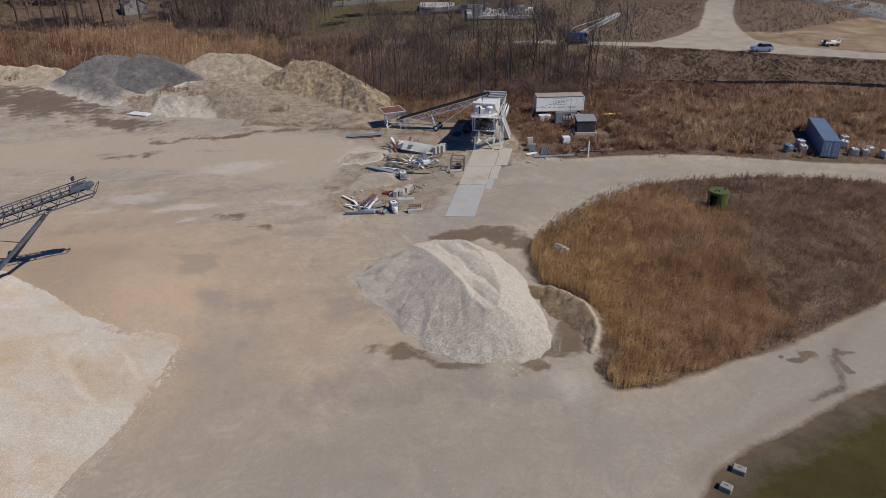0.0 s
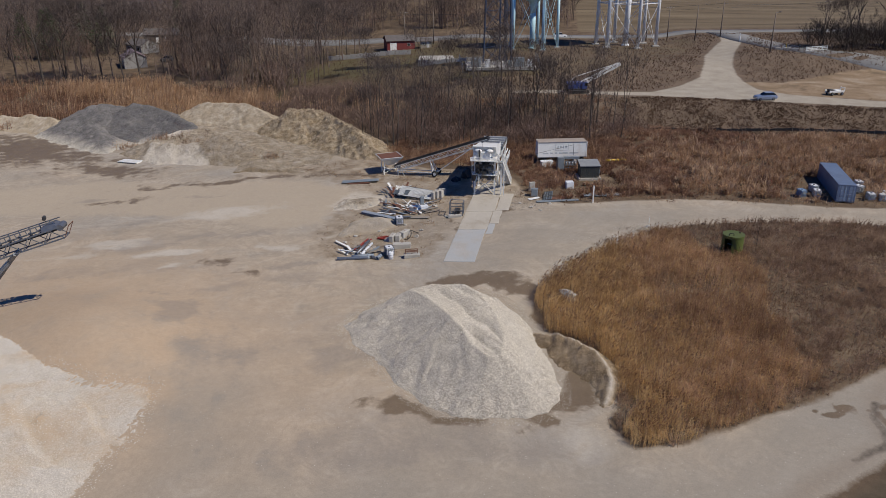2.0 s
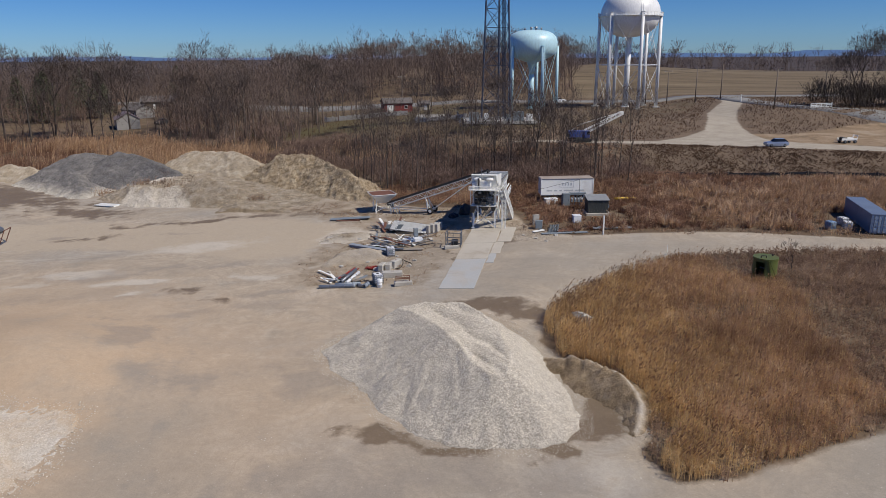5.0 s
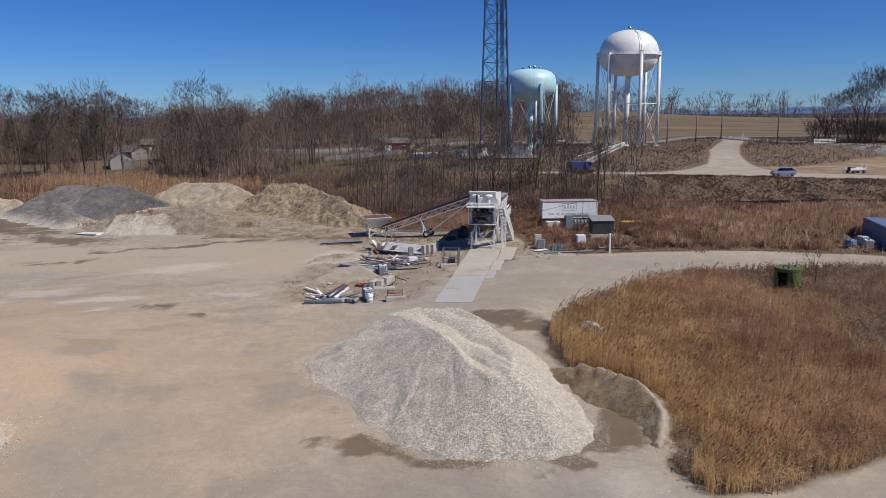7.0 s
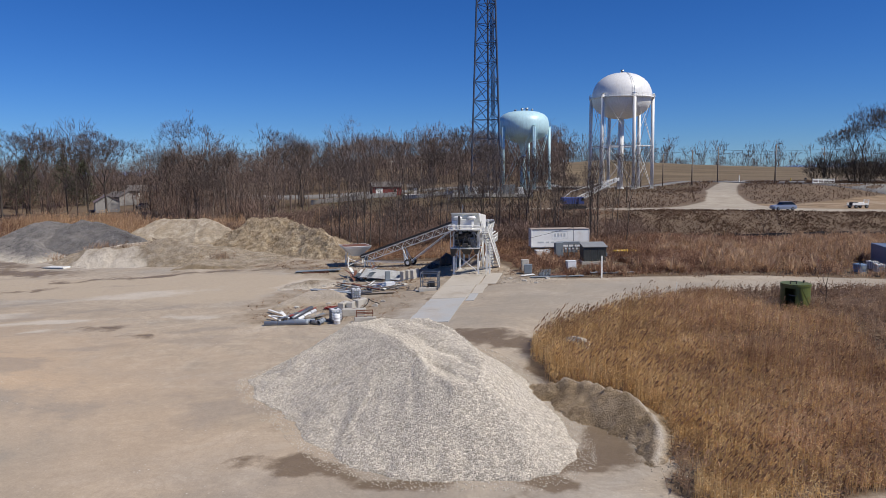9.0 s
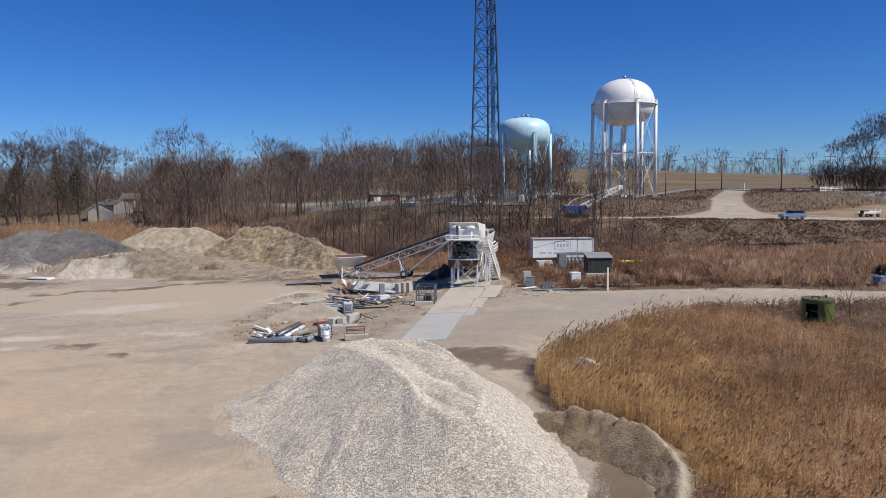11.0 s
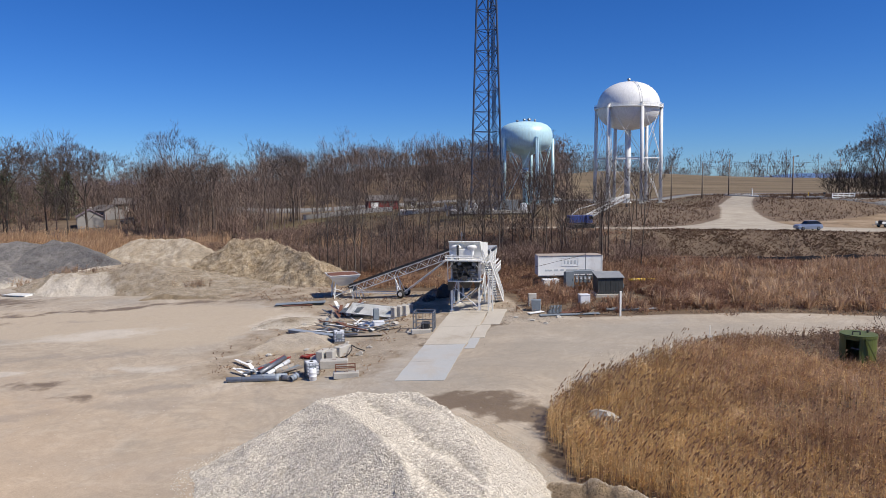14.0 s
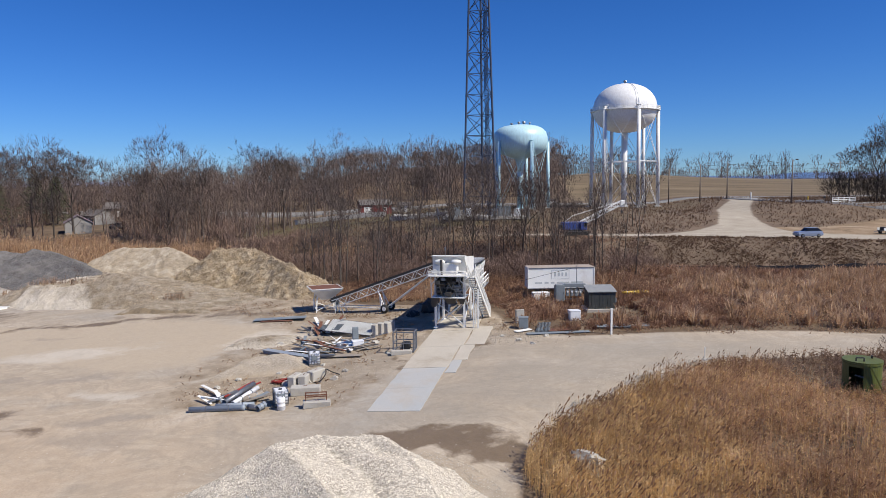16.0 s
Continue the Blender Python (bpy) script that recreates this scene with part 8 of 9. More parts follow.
gp = lambda x, y, up=0.0: (x, y, land1(x, y) + up)
pipe("steel_pipe", "long blue-grey steel pipe lying on the yard", gp(-12.9, 83.95, 0.2), gp(-8.9, 84.35, 0.2), 0.20, M_PVC, bell=True)
pipe("steel_pipe", "grey plastic pipe end lying on the yard", gp(-8.7, 84.4, 0.22), gp(-7.9, 84.1, 0.22), 0.20, M_GALV)
pipe("steel_pipe", "short grey elbow pipe beside the others", gp(-7.9, 83.9, 0.22), gp(-7.5, 84.5, 0.35), 0.24, M_PVC)
pipe("steel_pipe", "pale grey pipe leaning across the scrap", gp(-10.6, 84.9, 0.42), gp(-9.3, 88.4, 0.7), 0.20, M_GALV)
pipe("steel_pipe", "pale grey pipe leaning across the scrap", gp(-10.0, 85.0, 0.30), gp(-8.9, 88.0, 0.5), 0.18, M_PLASTIC)
pipe("steel_pipe", "dull grey pipe under the others", gp(-11.2, 84.7, 0.2), gp(-8.4, 85.0, 0.2), 0.18, M_PVC)
pipe("steel_pipe", "rust-red pipe across the scrap", gp(-11.1, 86.5, 0.3), gp(-9.5, 89.3, 0.6), 0.09, M_RED)
pipe("steel_pipe", "rust-red pipe across the scrap", gp(-10.9, 87.2, 0.2), gp(-9.1, 89.7, 0.4), 0.07, M_RED)
pipe("steel_pipe", "grey channel pipe in the scrap", gp(-12.0, 85.5, 0.2), gp(-10.4, 87.6, 0.4), 0.12, M_GALV)
pipe("log", "bleached tan log lying in the scrap", gp(-9.6, 86.0, 0.22), gp(-8.4, 87.3, 0.28), 0.24, M_WOOD, 0.2)


def drum(x, y, label, mat):
    ob = thing("drum", label, "drum", x, y, land1(x, y))
    bm = B()
    bm_lathe(bm, [(0, 0), (0.28, 0), (0.3, 0.03), (0.3, 0.3), (0.32, 0.32), (0.3, 0.34), (0.3, 0.6), (0.32, 0.62), (0.3, 0.64), (0.3, 0.88), (0.26, 0.93), (0, 0.93)], 20)
    part("barrel", bm, mat, ob, "", True)
    bm = B()
    bm_rod(bm, (0.1, 0, 0.92), (0.1, 0, 0.98), 0.05, 8)
    part("bung", bm, M_DARK, ob)


drum(-6.2, 84.1, "white plastic drum beside a caged tote", M_PLASTIC)


def concrete_block(x, y, rz, s, label="grey cast concrete block", up=0.0, mat=M_CONC):
    ob = thing("concrete_block", label, "block", x, y, land1(x, y) + up, rz, "concrete blocks")
    bm = B()
    bm_box(bm, (0, 0, s[2] / 2 - 0.06), s, None, 0.05)
    for v in bm.verts:
        v.co += Vector((random.uniform(-.015, .015), random.uniform(-.015, .015), random.uniform(-.01, .01)))
    part("body", bm, mat, ob)
    bm = B()
    bm_rod(bm, (-0.12, 0, s[2] - 0.1), (-0.12, 0, s[2] - 0.02), 0.02, 5)
    bm_rod(bm, (0.12, 0, s[2] - 0.1), (0.12, 0, s[2] - 0.02), 0.02, 5)
    bm_rod(bm, (-0.12, 0, s[2] - 0.02), (0.12, 0, s[2] - 0.02), 0.02, 5)
    part("lifting_eye", bm, M_RUST, ob)


concrete_block(20.3, 36.9, -38, (0.85, 0.65, 0.5), "weathered concrete block at the lawn edge", 0, M_OLDCONC)
concrete_block(21.9, 38.6, -32, (0.95, 0.65, 0.5), "weathered concrete block at the lawn edge", 0, M_OLDCONC)
for k, (x, y, rz, s) in enumerate(((-6.35, 89.9, 75, (1.5, 0.6, 0.9)), (-5.6, 90.0, 80, (1.4, 0.65, 0.85)), (-4.8, 91.0, 60, (1.6, 0.7, 0.9)), (-5.0, 87.3, 4, (2.3, 0.85, 0.7)),
                                   (-3.6, 84.2, 8, (2.0, 0.7, 0.5)), (-0.9, 105.6, 65, (1.7, 0.5, 1.2)), (-0.3, 105.9, 65, (1.7, 0.5, 1.2)), (0.3, 106.1, 65, (1.6, 0.5, 1.15)), (2.0, 96.7, 5, (1.9, 0.5, 0.45)))):
    concrete_block(x, y, rz, s, "pale concrete barrier block in the scrap area")


def steel_bench():
    x, y = -3.65, 84.2
    ob = thing("work_frame", "rusted steel frame standing on a concrete block", "frame", x, y, land1(x, y) + 0.44, 8)
    bars("upright", M_RUST, ob, [((sx, 0, 0), (sx, 0, 0.65)) for sx in (-0.75, 0.75)], 0.07)
    bars("rail", M_RUST, ob, [((-0.8, 0, 0.62), (0.8, 0, 0.62)), ((-0.8, 0, 0.42), (0.8, 0, 0.42)), ((-0.8, 0, 0.3), (0.8, 0, 0.3))], 0.07)


def steel_cage():
    x, y = 2.3, 97.8
    ob = thing("steel_cage", "grey steel crate frame with mesh side beside the slab", "crate", x, y, land1(x, y), -8)
    w, d, h = 0.95, 0.8, 1.9
    bars("post", M_GALV, ob, [((sx * w, sy * d, 0), (sx * w, sy * d, h)) for sx in (-1, 1) for sy in (-1, 1)], 0.1)
    for z in (0.15, 0.9, h):
        bars("rail", M_GALV, ob, [((-w, -d, z), (w, -d, z)), ((w, -d, z), (w, d, z)), ((w, d, z), (-w, d, z)), ((-w, d, z), (-w, -d, z))], 0.08)
    bm = B()
    for k in range(9):
        u = -d + 2 * d * k / 8
        bm_bar(bm, (w + 0.02, u, 0.1), (w + 0.02, u, h), 0.025)
    for k in range(8):
        z = 0.1 + (h - 0.1) * k / 7
        bm_bar(bm, (w + 0.02, -d, z), (w + 0.02, d, z), 0.025)
    part("mesh_panel", bm, M_GALV, ob)
    bars("cross_bar", M_GALV, ob, [((-w, -d, 0.15), (0, -d, 0.9)), ((0, -d, 0.15), (0, -d, h))], 0.06)
    boxpart("pump", M_DARK, ob, (0.1, 0.1, 0.5), (0.8, 0.7, 0.7), 0.08, None, "dark machine inside")


steel_bench()
steel_cage()


def sheet(name, label, pts, mat, rib=0.35, height=0.08):
    """A ribbed metal sheet over four corners."""
    p = [Vector(q) for q in pts]
    c = sum(p, Vector()) / 4
    ob = thing(name, label, "metal sheet", c.x, c.y, min(q.z for q in p))
    o = Vector((c.x, c.y, min(q.z for q in p)))
    L = (p[1] - p[0]).length
    n = max(4, int(L / rib))
    up = (p[1] - p[0]).cross(p[3] - p[0]).normalized()
    if up.z < 0:
        up = -up
    bm = B()
    prev = None
    for k in range(2 * n + 1):
        a, b = p[0].lerp(p[1], k / (2 * n)), p[3].lerp(p[2], k / (2 * n))
        h = up * (height if (k // 1) % 2 else 0.0)
        row = [bm.verts.new(a - o + h), bm.verts.new(b - o + h)]
        if prev:
            bm.faces.new((prev[0], row[0], row[1], prev[1]))
        prev = row
    r = bmesh.ops.solidify(bm, geom=list(bm.faces), thickness=0.02)
    part("sheet", bm, mat, ob)
    bars("stiffener", M_GALV, ob, [(p[0] - o, p[1] - o), (p[3] - o, p[2] - o)], 0.05)


z1 = land1(-4, 106)
sheet("roof_sheet", "ribbed pale metal roof sheet propped over the scrap", [(-6.6, 106.8, z1 + 0.45), (-1.5, 104.4, z1 + 0.35), (-1.0, 106.4, z1 + 1.15), (-6.0, 109.0, z1 + 1.25)], M_TRAIL, 0.2, 0.025)
sheet("roof_sheet", "dull grey metal sheet sliding off the propped roof", [(-7.4, 107.6, z1 + 0.35), (-5.0, 106.3, z1 + 0.62), (-4.6, 107.2, z1 + 0.98), (-7.0, 108.5, z1 + 0.7)], M_GREYBOX, 0.25, 0.02)
sheet("roof_sheet", "pale metal sheet lying flat in the scrap", [(-9.0, 100.6, z1 - 0.2), (-6.6, 99.4, z1 - 0.1), (-6.2, 100.2, z1 + 0.05), (-8.6, 101.4, z1 - 0.1)], M_GALV, 0.3, 0.02)
sheet("roof_sheet", "grey ribbed sheet lying in the brush", [(14.9, 101.2, land1(15, 101) + 0.1), (16.4, 101.6, land1(16, 101) + 0.12), (16.9, 104.2, land1(17, 104) + 0.35), (15.6, 104.2, land1(15.6, 104) + 0.3)], M_GREYBOX)


def beam(label, a, b, w, h, mat, name="steel_beam", cat="beam"):
    a, b = Vector(a), Vector(b)
    ob = thing(name, label, cat, a.x, a.y, a.z)
    d = b - a
    q = d.to_track_quat("Z", "Y").to_matrix()
    bm = B()
    bm_box(bm, d / 2, (w, h, d.length), q, 0.01)
    part("web", bm, mat, ob)
    bm = B()
    bm_box(bm, d / 2 + Vector((0, 0, h * 0.45)), (w * 1.6, h * 0.12, d.length), q)
    part("flange", bm, mat, ob)


beam("long blue-grey steel beam in the scrap", gp(-11.4, 100.6, 0.2), gp(-6.2, 96.9, 0.3), 0.5, 0.35, M_PVC)
beam("grey steel beam in the scrap", gp(-9.6, 98.4, 0.15), gp(-4.2, 97.6, 0.2), 0.3, 0.2, M_GALV)
beam("pale board lying in the scrap", gp(-4.9, 97.8, 0.12), gp(-1.6, 97.2, 0.12), 0.5, 0.08, M_WOOD, "board", "board")
beam("grey plank at the edge of the silt", gp(-16.2, 115.2, 0.15), gp(-10.2, 115.6, 0.3), 0.9, 0.12, M_GREYBOX, "board", "board")
beam("rusted plank by the silt edge", gp(-15.2, 114.6, 0.1), gp(-11.6, 114.7, 0.1), 0.6, 0.08, M_RUST, "board", "board")
beam("grey timber lying in the brush", gp(21.3, 103.0, 0.12), gp(27.0, 103.4, 0.12), 0.7, 0.22, M_GREYBOX, "board", "timber")
beam("pale plank beside the road", gp(13.0, 101.6, 0.1), gp(14.6, 102.3, 0.12), 0.45, 0.08, M_PAINT, "board", "board")
beam("long grey plank beside the road", gp(14.0, 100.6, 0.08), gp(20.2, 101.2, 0.08), 0.5, 0.1, M_GREYBOX, "board", "board")
beam("rusty sheet strip beside the road", gp(16.2, 101.8, 0.1), gp(18.6, 102.3, 0.1), 0.7, 0.06, M_RUST, "board", "board")
rs = random.Random(77)
for k in range(110):
    if k < 64:
        cx, cy, sp = -5.2, 101.2, 3.2
    elif k > 94:
        cx, cy, sp = -10.6, 86.2, 1.5
    else:
        cx, cy, sp = -6.6, 108.2, 1.7
    x, y = cx + rs.uniform(-sp, sp), cy + rs.uniform(-sp * 0.8, sp * 0.8)
    L, a = rs.uniform(0.9, 3.2), rs.uniform(0, math.pi)
    h0, h1 = rs.uniform(0.05, 0.3), rs.uniform(0.05, 0.55 if k < 64 or k > 94 else 1.6)
    mat = (M_GALV, M_WOOD, M_PAINT, M_RUST, M_PAINT, M_GREYBOX, M_WOOD)[k % 7]
    kind = ("metal strip", "weathered timber", "white-painted strip", "rusty bar", "bent white metal strip", "grey channel", "split board")[k % 7]
    beam(kind + " tossed on the scrap heap", gp(x, y, h0), gp(x + L * math.cos(a), y + L * math.sin(a), h1), rs.uniform(0.05, 0.26), rs.uniform(0.03, 0.09), mat, "scrap_strip", "scrap")


def tub(x, y, rz, label, s=(1.3, 0.8, 0.55), mat=M_PLASTIC, tip=0.0):
    ob = thing("crate", label, "crate", x, y, land1(x, y), rz)
    bm = B()
    bm_box(bm, (0, 0, s[2] / 2), s, Euler((tip, 0, 0)).to_matrix(), 0.06)
    part("body", bm, mat, ob)
    bm = B()
    bm_box(bm, (0, 0, s[2] + 0.0), (s[0] * 1.04, s[1] * 1.04, 0.06), Euler((tip, 0, 0)).to_matrix(), 0.02)
    part("lid", bm, mat, ob)


tub(-2.4, 100.6, 15, "white plastic crate among the scrap", (1.1, 0.8, 0.7))
tub(-3.7, 101.8, -20, "flattened white sheet-metal box in the scrap", (1.7, 0.7, 0.3), M_PAINT)
tub(-4.2, 100.2, 30, "dull grey panel box in the scrap", (1.6, 0.9, 0.25), M_GALV)
tub(18.0, 118.7, 8, "white chest half hidden in the brush", (2.0, 1.1, 0.95))
tub(19.8, 106.8, 5, "white wrapped pallet load in the brush", (1.15, 1.0, 1.05))
tub(14.0, 103.3, -8, "grey control box on a pale pallet", (0.95, 0.8, 1.15), M_GREYBOX)
tub(13.9, 105.6, 10, "pale upright panel in the brush", (0.9, 0.35, 1.4), M_CONC)


def cabinet(x, y, h, label):
    ob = thing("electrical_box", label, "electrical box", x, y, land1(x, y), 10)
    boxpart("body", M_GREYBOX, ob, (0, 0, h * 0.68), (0.6, 0.4, h * 0.62), 0.03)
    bars("post", M_GALV, ob, [((sx, 0, -0.1), (sx, 0, h * 0.6)) for sx in (-0.2, 0.2)], 0.08)
    boxpart("door", M_GREYBOX, ob, (0, -0.21, h * 0.68), (0.5, 0.03, h * 0.54), 0.01)


cabinet(-2.7, 101.3, 1.9, "grey electrical box on posts in the scrap")


def curve_thing(name, label, pts, r, mat, cat):
    cu = bpy.data.curves.new(name, "CURVE")
    cu.dimensions, cu.bevel_depth, cu.bevel_resolution = "3D", r, 1
    sp = cu.splines.new("NURBS")
    sp.points.add(len(pts) - 1)
    for q, p in zip(sp.points, pts):
        q.co = (*p, 1)
    sp.use_endpoint_u, sp.order_u = True, 3
    cu.materials.append(mat)
    return tagged(new(name, cu), label, cat)


for k in range(7):
    pts = []
    for i in range(18):
        a = i * 0.7 + k
        x, y = -7.6 + 0.9 * math.cos(a) * rs.uniform(0.5, 1.4) + 0.05 * i, 90.6 + 0.45 * math.sin(a) * rs.uniform(0.5, 1.4)
        pts.append(gp(x, y, 0.04 + 0.05 * rs.random() + 0.03 * k))
    curve_thing("hose", "coil of faded red hose on the ground", pts, 0.03, M_RED, "hose")
curve_thing("hose", "black hose looped over concrete blocks", [gp(-4.8, 89.8, .1), gp(-4.2, 89.4, .2), gp(-3.8, 90.2, .7), gp(-4.1, 91.4, .8), gp(-3.6, 92.0, .2), gp(-2.9, 91.6, .1)], 0.045, M_BELT, "hose")


def chunk(x, y, s, label, mat=M_CONC, seed=0, lift=0.0):
    rr_ = random.Random(seed)
    bm = B()
    bmesh.ops.create_icosphere(bm, subdivisions=2, radius=1.0)
    for v in bm.verts:
        n = noise.noise(v.co * 1.3 + Vector((seed * 3.1, 0, 0)))
        v.co *= 0.8 + 0.5 * n
        v.co = Vector((v.co.x * s[0], v.co.y * s[1], max(-0.25 * s[2], v.co.z * s[2])))
    bmesh.ops.transform(bm, matrix=Matrix.Rotation(rr_.uniform(0, 6), 4, "Z"), verts=bm.verts)
    bmesh.ops.translate(bm, verts=bm.verts, vec=(x, y, land1(x, y) + 0.15 * s[2] + lift))
    ob = part("boulder", bm, mat)
    return tagged(ob, label, "boulder")


chunk(22.0, 84.6, (1.3, 0.5, 0.75), "pale broken concrete chunk on the berm", M_CONC, 1)
chunk(13.6, 71.4, (1.25, 0.5, 0.42), "pale concrete slab chunk lying on dark rubble in the reeds", M_CONC, 2, 0.75)
chunk(13.8, 71.2, (1.0, 0.8, 1.1), "dark mossy rubble chunk in the reeds", M_WOOD, 3)
for k, (x, y, w) in enumerate(((-6.9, 89.9, 0.7), (-5.4, 90.3, 0.5), (-8.3, 93.2, 0.45), (-3.2, 90.6, 0.5), (-2.6, 92.8, 0.4), (-11.4, 91.6, 0.4), (-12.6, 89.6, 0.35), (-9.8, 93.0, 0.3), (-0.8, 101.9, 0.45), (-1.6, 99.6, 0.4), (-6.6, 96.6, 0.4), (-4.9, 95.2, 0.35), (-10.6, 103.8, 0.5), (-8.8, 105.2, 0.45), (0.8, 97.2, 0.3), (13.0, 98.6, 0.35), (14.1, 97.2, 0.3), (15.8, 99.9, 0.4), (11.6, 100.4, 0.3))):
    chunk(x, y, (w, w * 0.75, w * 0.6), "broken piece of pale concrete on the ground", M_CONC, 40 + k)
chunk(4.3, 114.6, (1.3, 1.1, 1.5), "mound under black tarpaulin behind the plant", M_TARP, 71)
chunk(2.6, 113.0, (0.8, 0.7, 0.7), "mound under black tarpaulin behind the plant", M_TARP, 72)
chunk(27.4, 90.2, (0.6, 0.5, 0.4), "pale rubble chunk at the road edge", M_CONC, 4)
chunk(-60.8, 141.4, (0.4, 0.4, 0.3), "pale rubble lump by the silt", M_CONC, 5)
beam("white board stranded on the mud", gp(-62.6, 137.6, 0.1), gp(-58.2, 135.6, 0.1), 1.3, 0.25, M_PAINT, "board", "board")

# sign post by the road, survey stakes
for nm, lab, x, y, h, w, mat in (("marker_post", "white square marker post by the gravel road", 22.1, 100.2, 2.6, 0.17, M_PAINT), ("survey_stake", "orange-topped survey stake in the brush", 50.4, 106.0, 1.3, 0.07, M_RED), ("survey_stake", "pale survey stake near the reeds", 28.0, 92.0, 0.9, 0.06, M_PAINT)):
    ob = thing(nm, lab, "post", x, y, land1(x, y))
    boxpart("shaft", mat, ob, (0, 0, h / 2 - 0.1), (w, w, h), 0.01)
    boxpart("cap", mat, ob, (0, 0, h - 0.08), (w * 1.15, w * 1.15, 0.05), 0.01)
pipe("gas_pipe", "yellow pipe lying in the brush", gp(28.3, 119.8, 0.55), gp(30.6, 120.3, 0.5), 0.2, M_YELLOW)
pipe("gas_pipe", "short yellow pipe lying in the brush", gp(30.9, 120.4, 0.5), gp(31.9, 120.5, 0.45), 0.18, M_YELLOW)

# loose stones
r3 = np.random.default_rng(12)


def stones(n, sampler, lo, hi, mat, name, label, ztop):
    base = np.array([(1, 0, 0), (-1, 0, 0), (0, 1, 0), (0, -1, 0), (0, 0, 1), (0, 0, -1)], float)
    tri_ = np.array([(0, 2, 4), (2, 1, 4), (1, 3, 4), (3, 0, 4), (2, 0, 5), (1, 2, 5), (3, 1, 5), (0, 3, 5)])
    x, y = sampler(n)
    s = r3.uniform(lo, hi, len(x))[:, None, None] * r3.uniform(0.6, 1.3, (len(x), 6, 1))
    a = r3.uniform(0, 6.283, len(x))
    v = base[None] * s
    vx = v[..., 0] * np.cos(a)[:, None] - v[..., 1] * np.sin(a)[:, None]
    vy = v[..., 0] * np.sin(a)[:, None] + v[..., 1] * np.cos(a)[:, None]
    v = np.stack([vx + x[:, None], vy + y[:, None], v[..., 2] * 0.8 + ztop(x, y)[:, None]], -1)
    t = (np.arange(len(x))[:, None, None] * 6 + tri_[None]).reshape(-1, 3)
    stuff(name, v.reshape(-1, 3), t, mat, label, "stones")


M_PEBBLE = surface("loose_limestone", (0.58, 0.53, 0.455), (0.44, 0.395, 0.33), 0.5, 0.92, grain=12, relief=0.1, island=0.22)
M_SPOILSTONE = surface("tan_clods", (0.52, 0.43, 0.31), (0.33, 0.26, 0.175), 0.5, 0.92, grain=12, relief=0.1, island=0.4)
M_RUBBLE = surface("mixed_rubble", (0.50, 0.45, 0.38), (0.34, 0.29, 0.23), 0.5, 0.92, grain=12, relief=0.1, island=0.35)


def on_heap(n):
    x, y = r3.uniform(-11, 12, n), r3.uniform(48, 76, n)
    h = main_heap(x, y)
    k = h > land(x, y) - 0.35
    return x[k], y[k]


stones(36000, on_heap, 0.018, 0.05, M_PEBBLE, "crushed_stone", "loose crushed limestone on the stockpile", lambda x, y: np.maximum(main_heap(x, y), land(x, y)) + 0.01)


def on_white(n):
    x, y = r3.uniform(-48, -21, n), r3.uniform(34, 60, n)
    k = white_heap(x, y) > land(x, y) - 0.3
    return x[k], y[k]


stones(16000, on_white, 0.025, 0.07, M_PEBBLE, "crushed_stone", "loose stones on the off-white stockpile", lambda x, y: np.maximum(white_heap(x, y), land(x, y)) + 0.01)


def on_spoil(n):
    x, y = r3.uniform(-40, -6, n), r3.uniform(122, 158, n)
    k = (spoil_heap(x, y) > np.maximum(land(x, y), bench(x, y)) - 0.3) & (fbm(x * 0.5, y * 0.5, 301, 3) > -0.25)
    return x[k], y[k]


stones(15000, on_spoil, 0.04, 0.13, M_SPOILSTONE, "rubble", "tan clods and stones on the spoil heap", lambda x, y: np.maximum(np.maximum(spoil_heap(x, y), bench(x, y)), land(x, y)) + 0.02)


def on_bench(n):
    x, y = r3.uniform(-62, -8, n), r3.uniform(116, 146, n)
    k = (x + 0.4 * (y - 128) > -40) & (bench(x, y) > land(x, y) - 0.1) & (fbm(x * 0.3, y * 0.3, 303, 3) > 0.1)
    return x[k], y[k]


stones(8000, on_bench, 0.03, 0.11, M_SPOILSTONE, "rubble", "pale stones over the bench of fill", lambda x, y: np.maximum(bench(x, y), land(x, y)) + 0.02)


def rubble(n):
    pts = []
    spots = [(-7, 99, 8, 9), (-9, 89, 6, 4), (-4, 92, 7, 6), (12, 99, 5, 2.5), (21, 85.5, 5, 3), (27, 90, 4, 1.6), (14.5, 56, 1.2, 4), (13, 101, 6, 2), (-22, 120, 9, 3), (9, 104, 4, 5)]
    cx, cy, sx, sy = np.array([spots[i % len(spots)] for i in range(n)]).T
    return cx + r3.normal(0, 0.5, n) * sx, cy + r3.normal(0, 0.5, n) * sy


stones(9000, rubble, 0.018, 0.055, M_RUBBLE, "rubble", "scattered rubble and stones on the yard", lambda x, y: land(x, y) + 0.02)


# ---- upper road: vehicles, crane, poles, buildings ----
def loft(bm, sections):
    """A closed skin through cross-sections of equal length."""
    rr_ = [[bm.verts.new(p) for p in s] for s in sections]
    n = len(rr_[0])
    for a, b in zip(rr_, rr_[1:]):
        for i in range(n):
            bm.faces.new((a[i], a[(i + 1) % n], b[(i + 1) % n], b[i]))
    bm.faces.new(rr_[0][::-1]), bm.faces.new(rr_[-1])


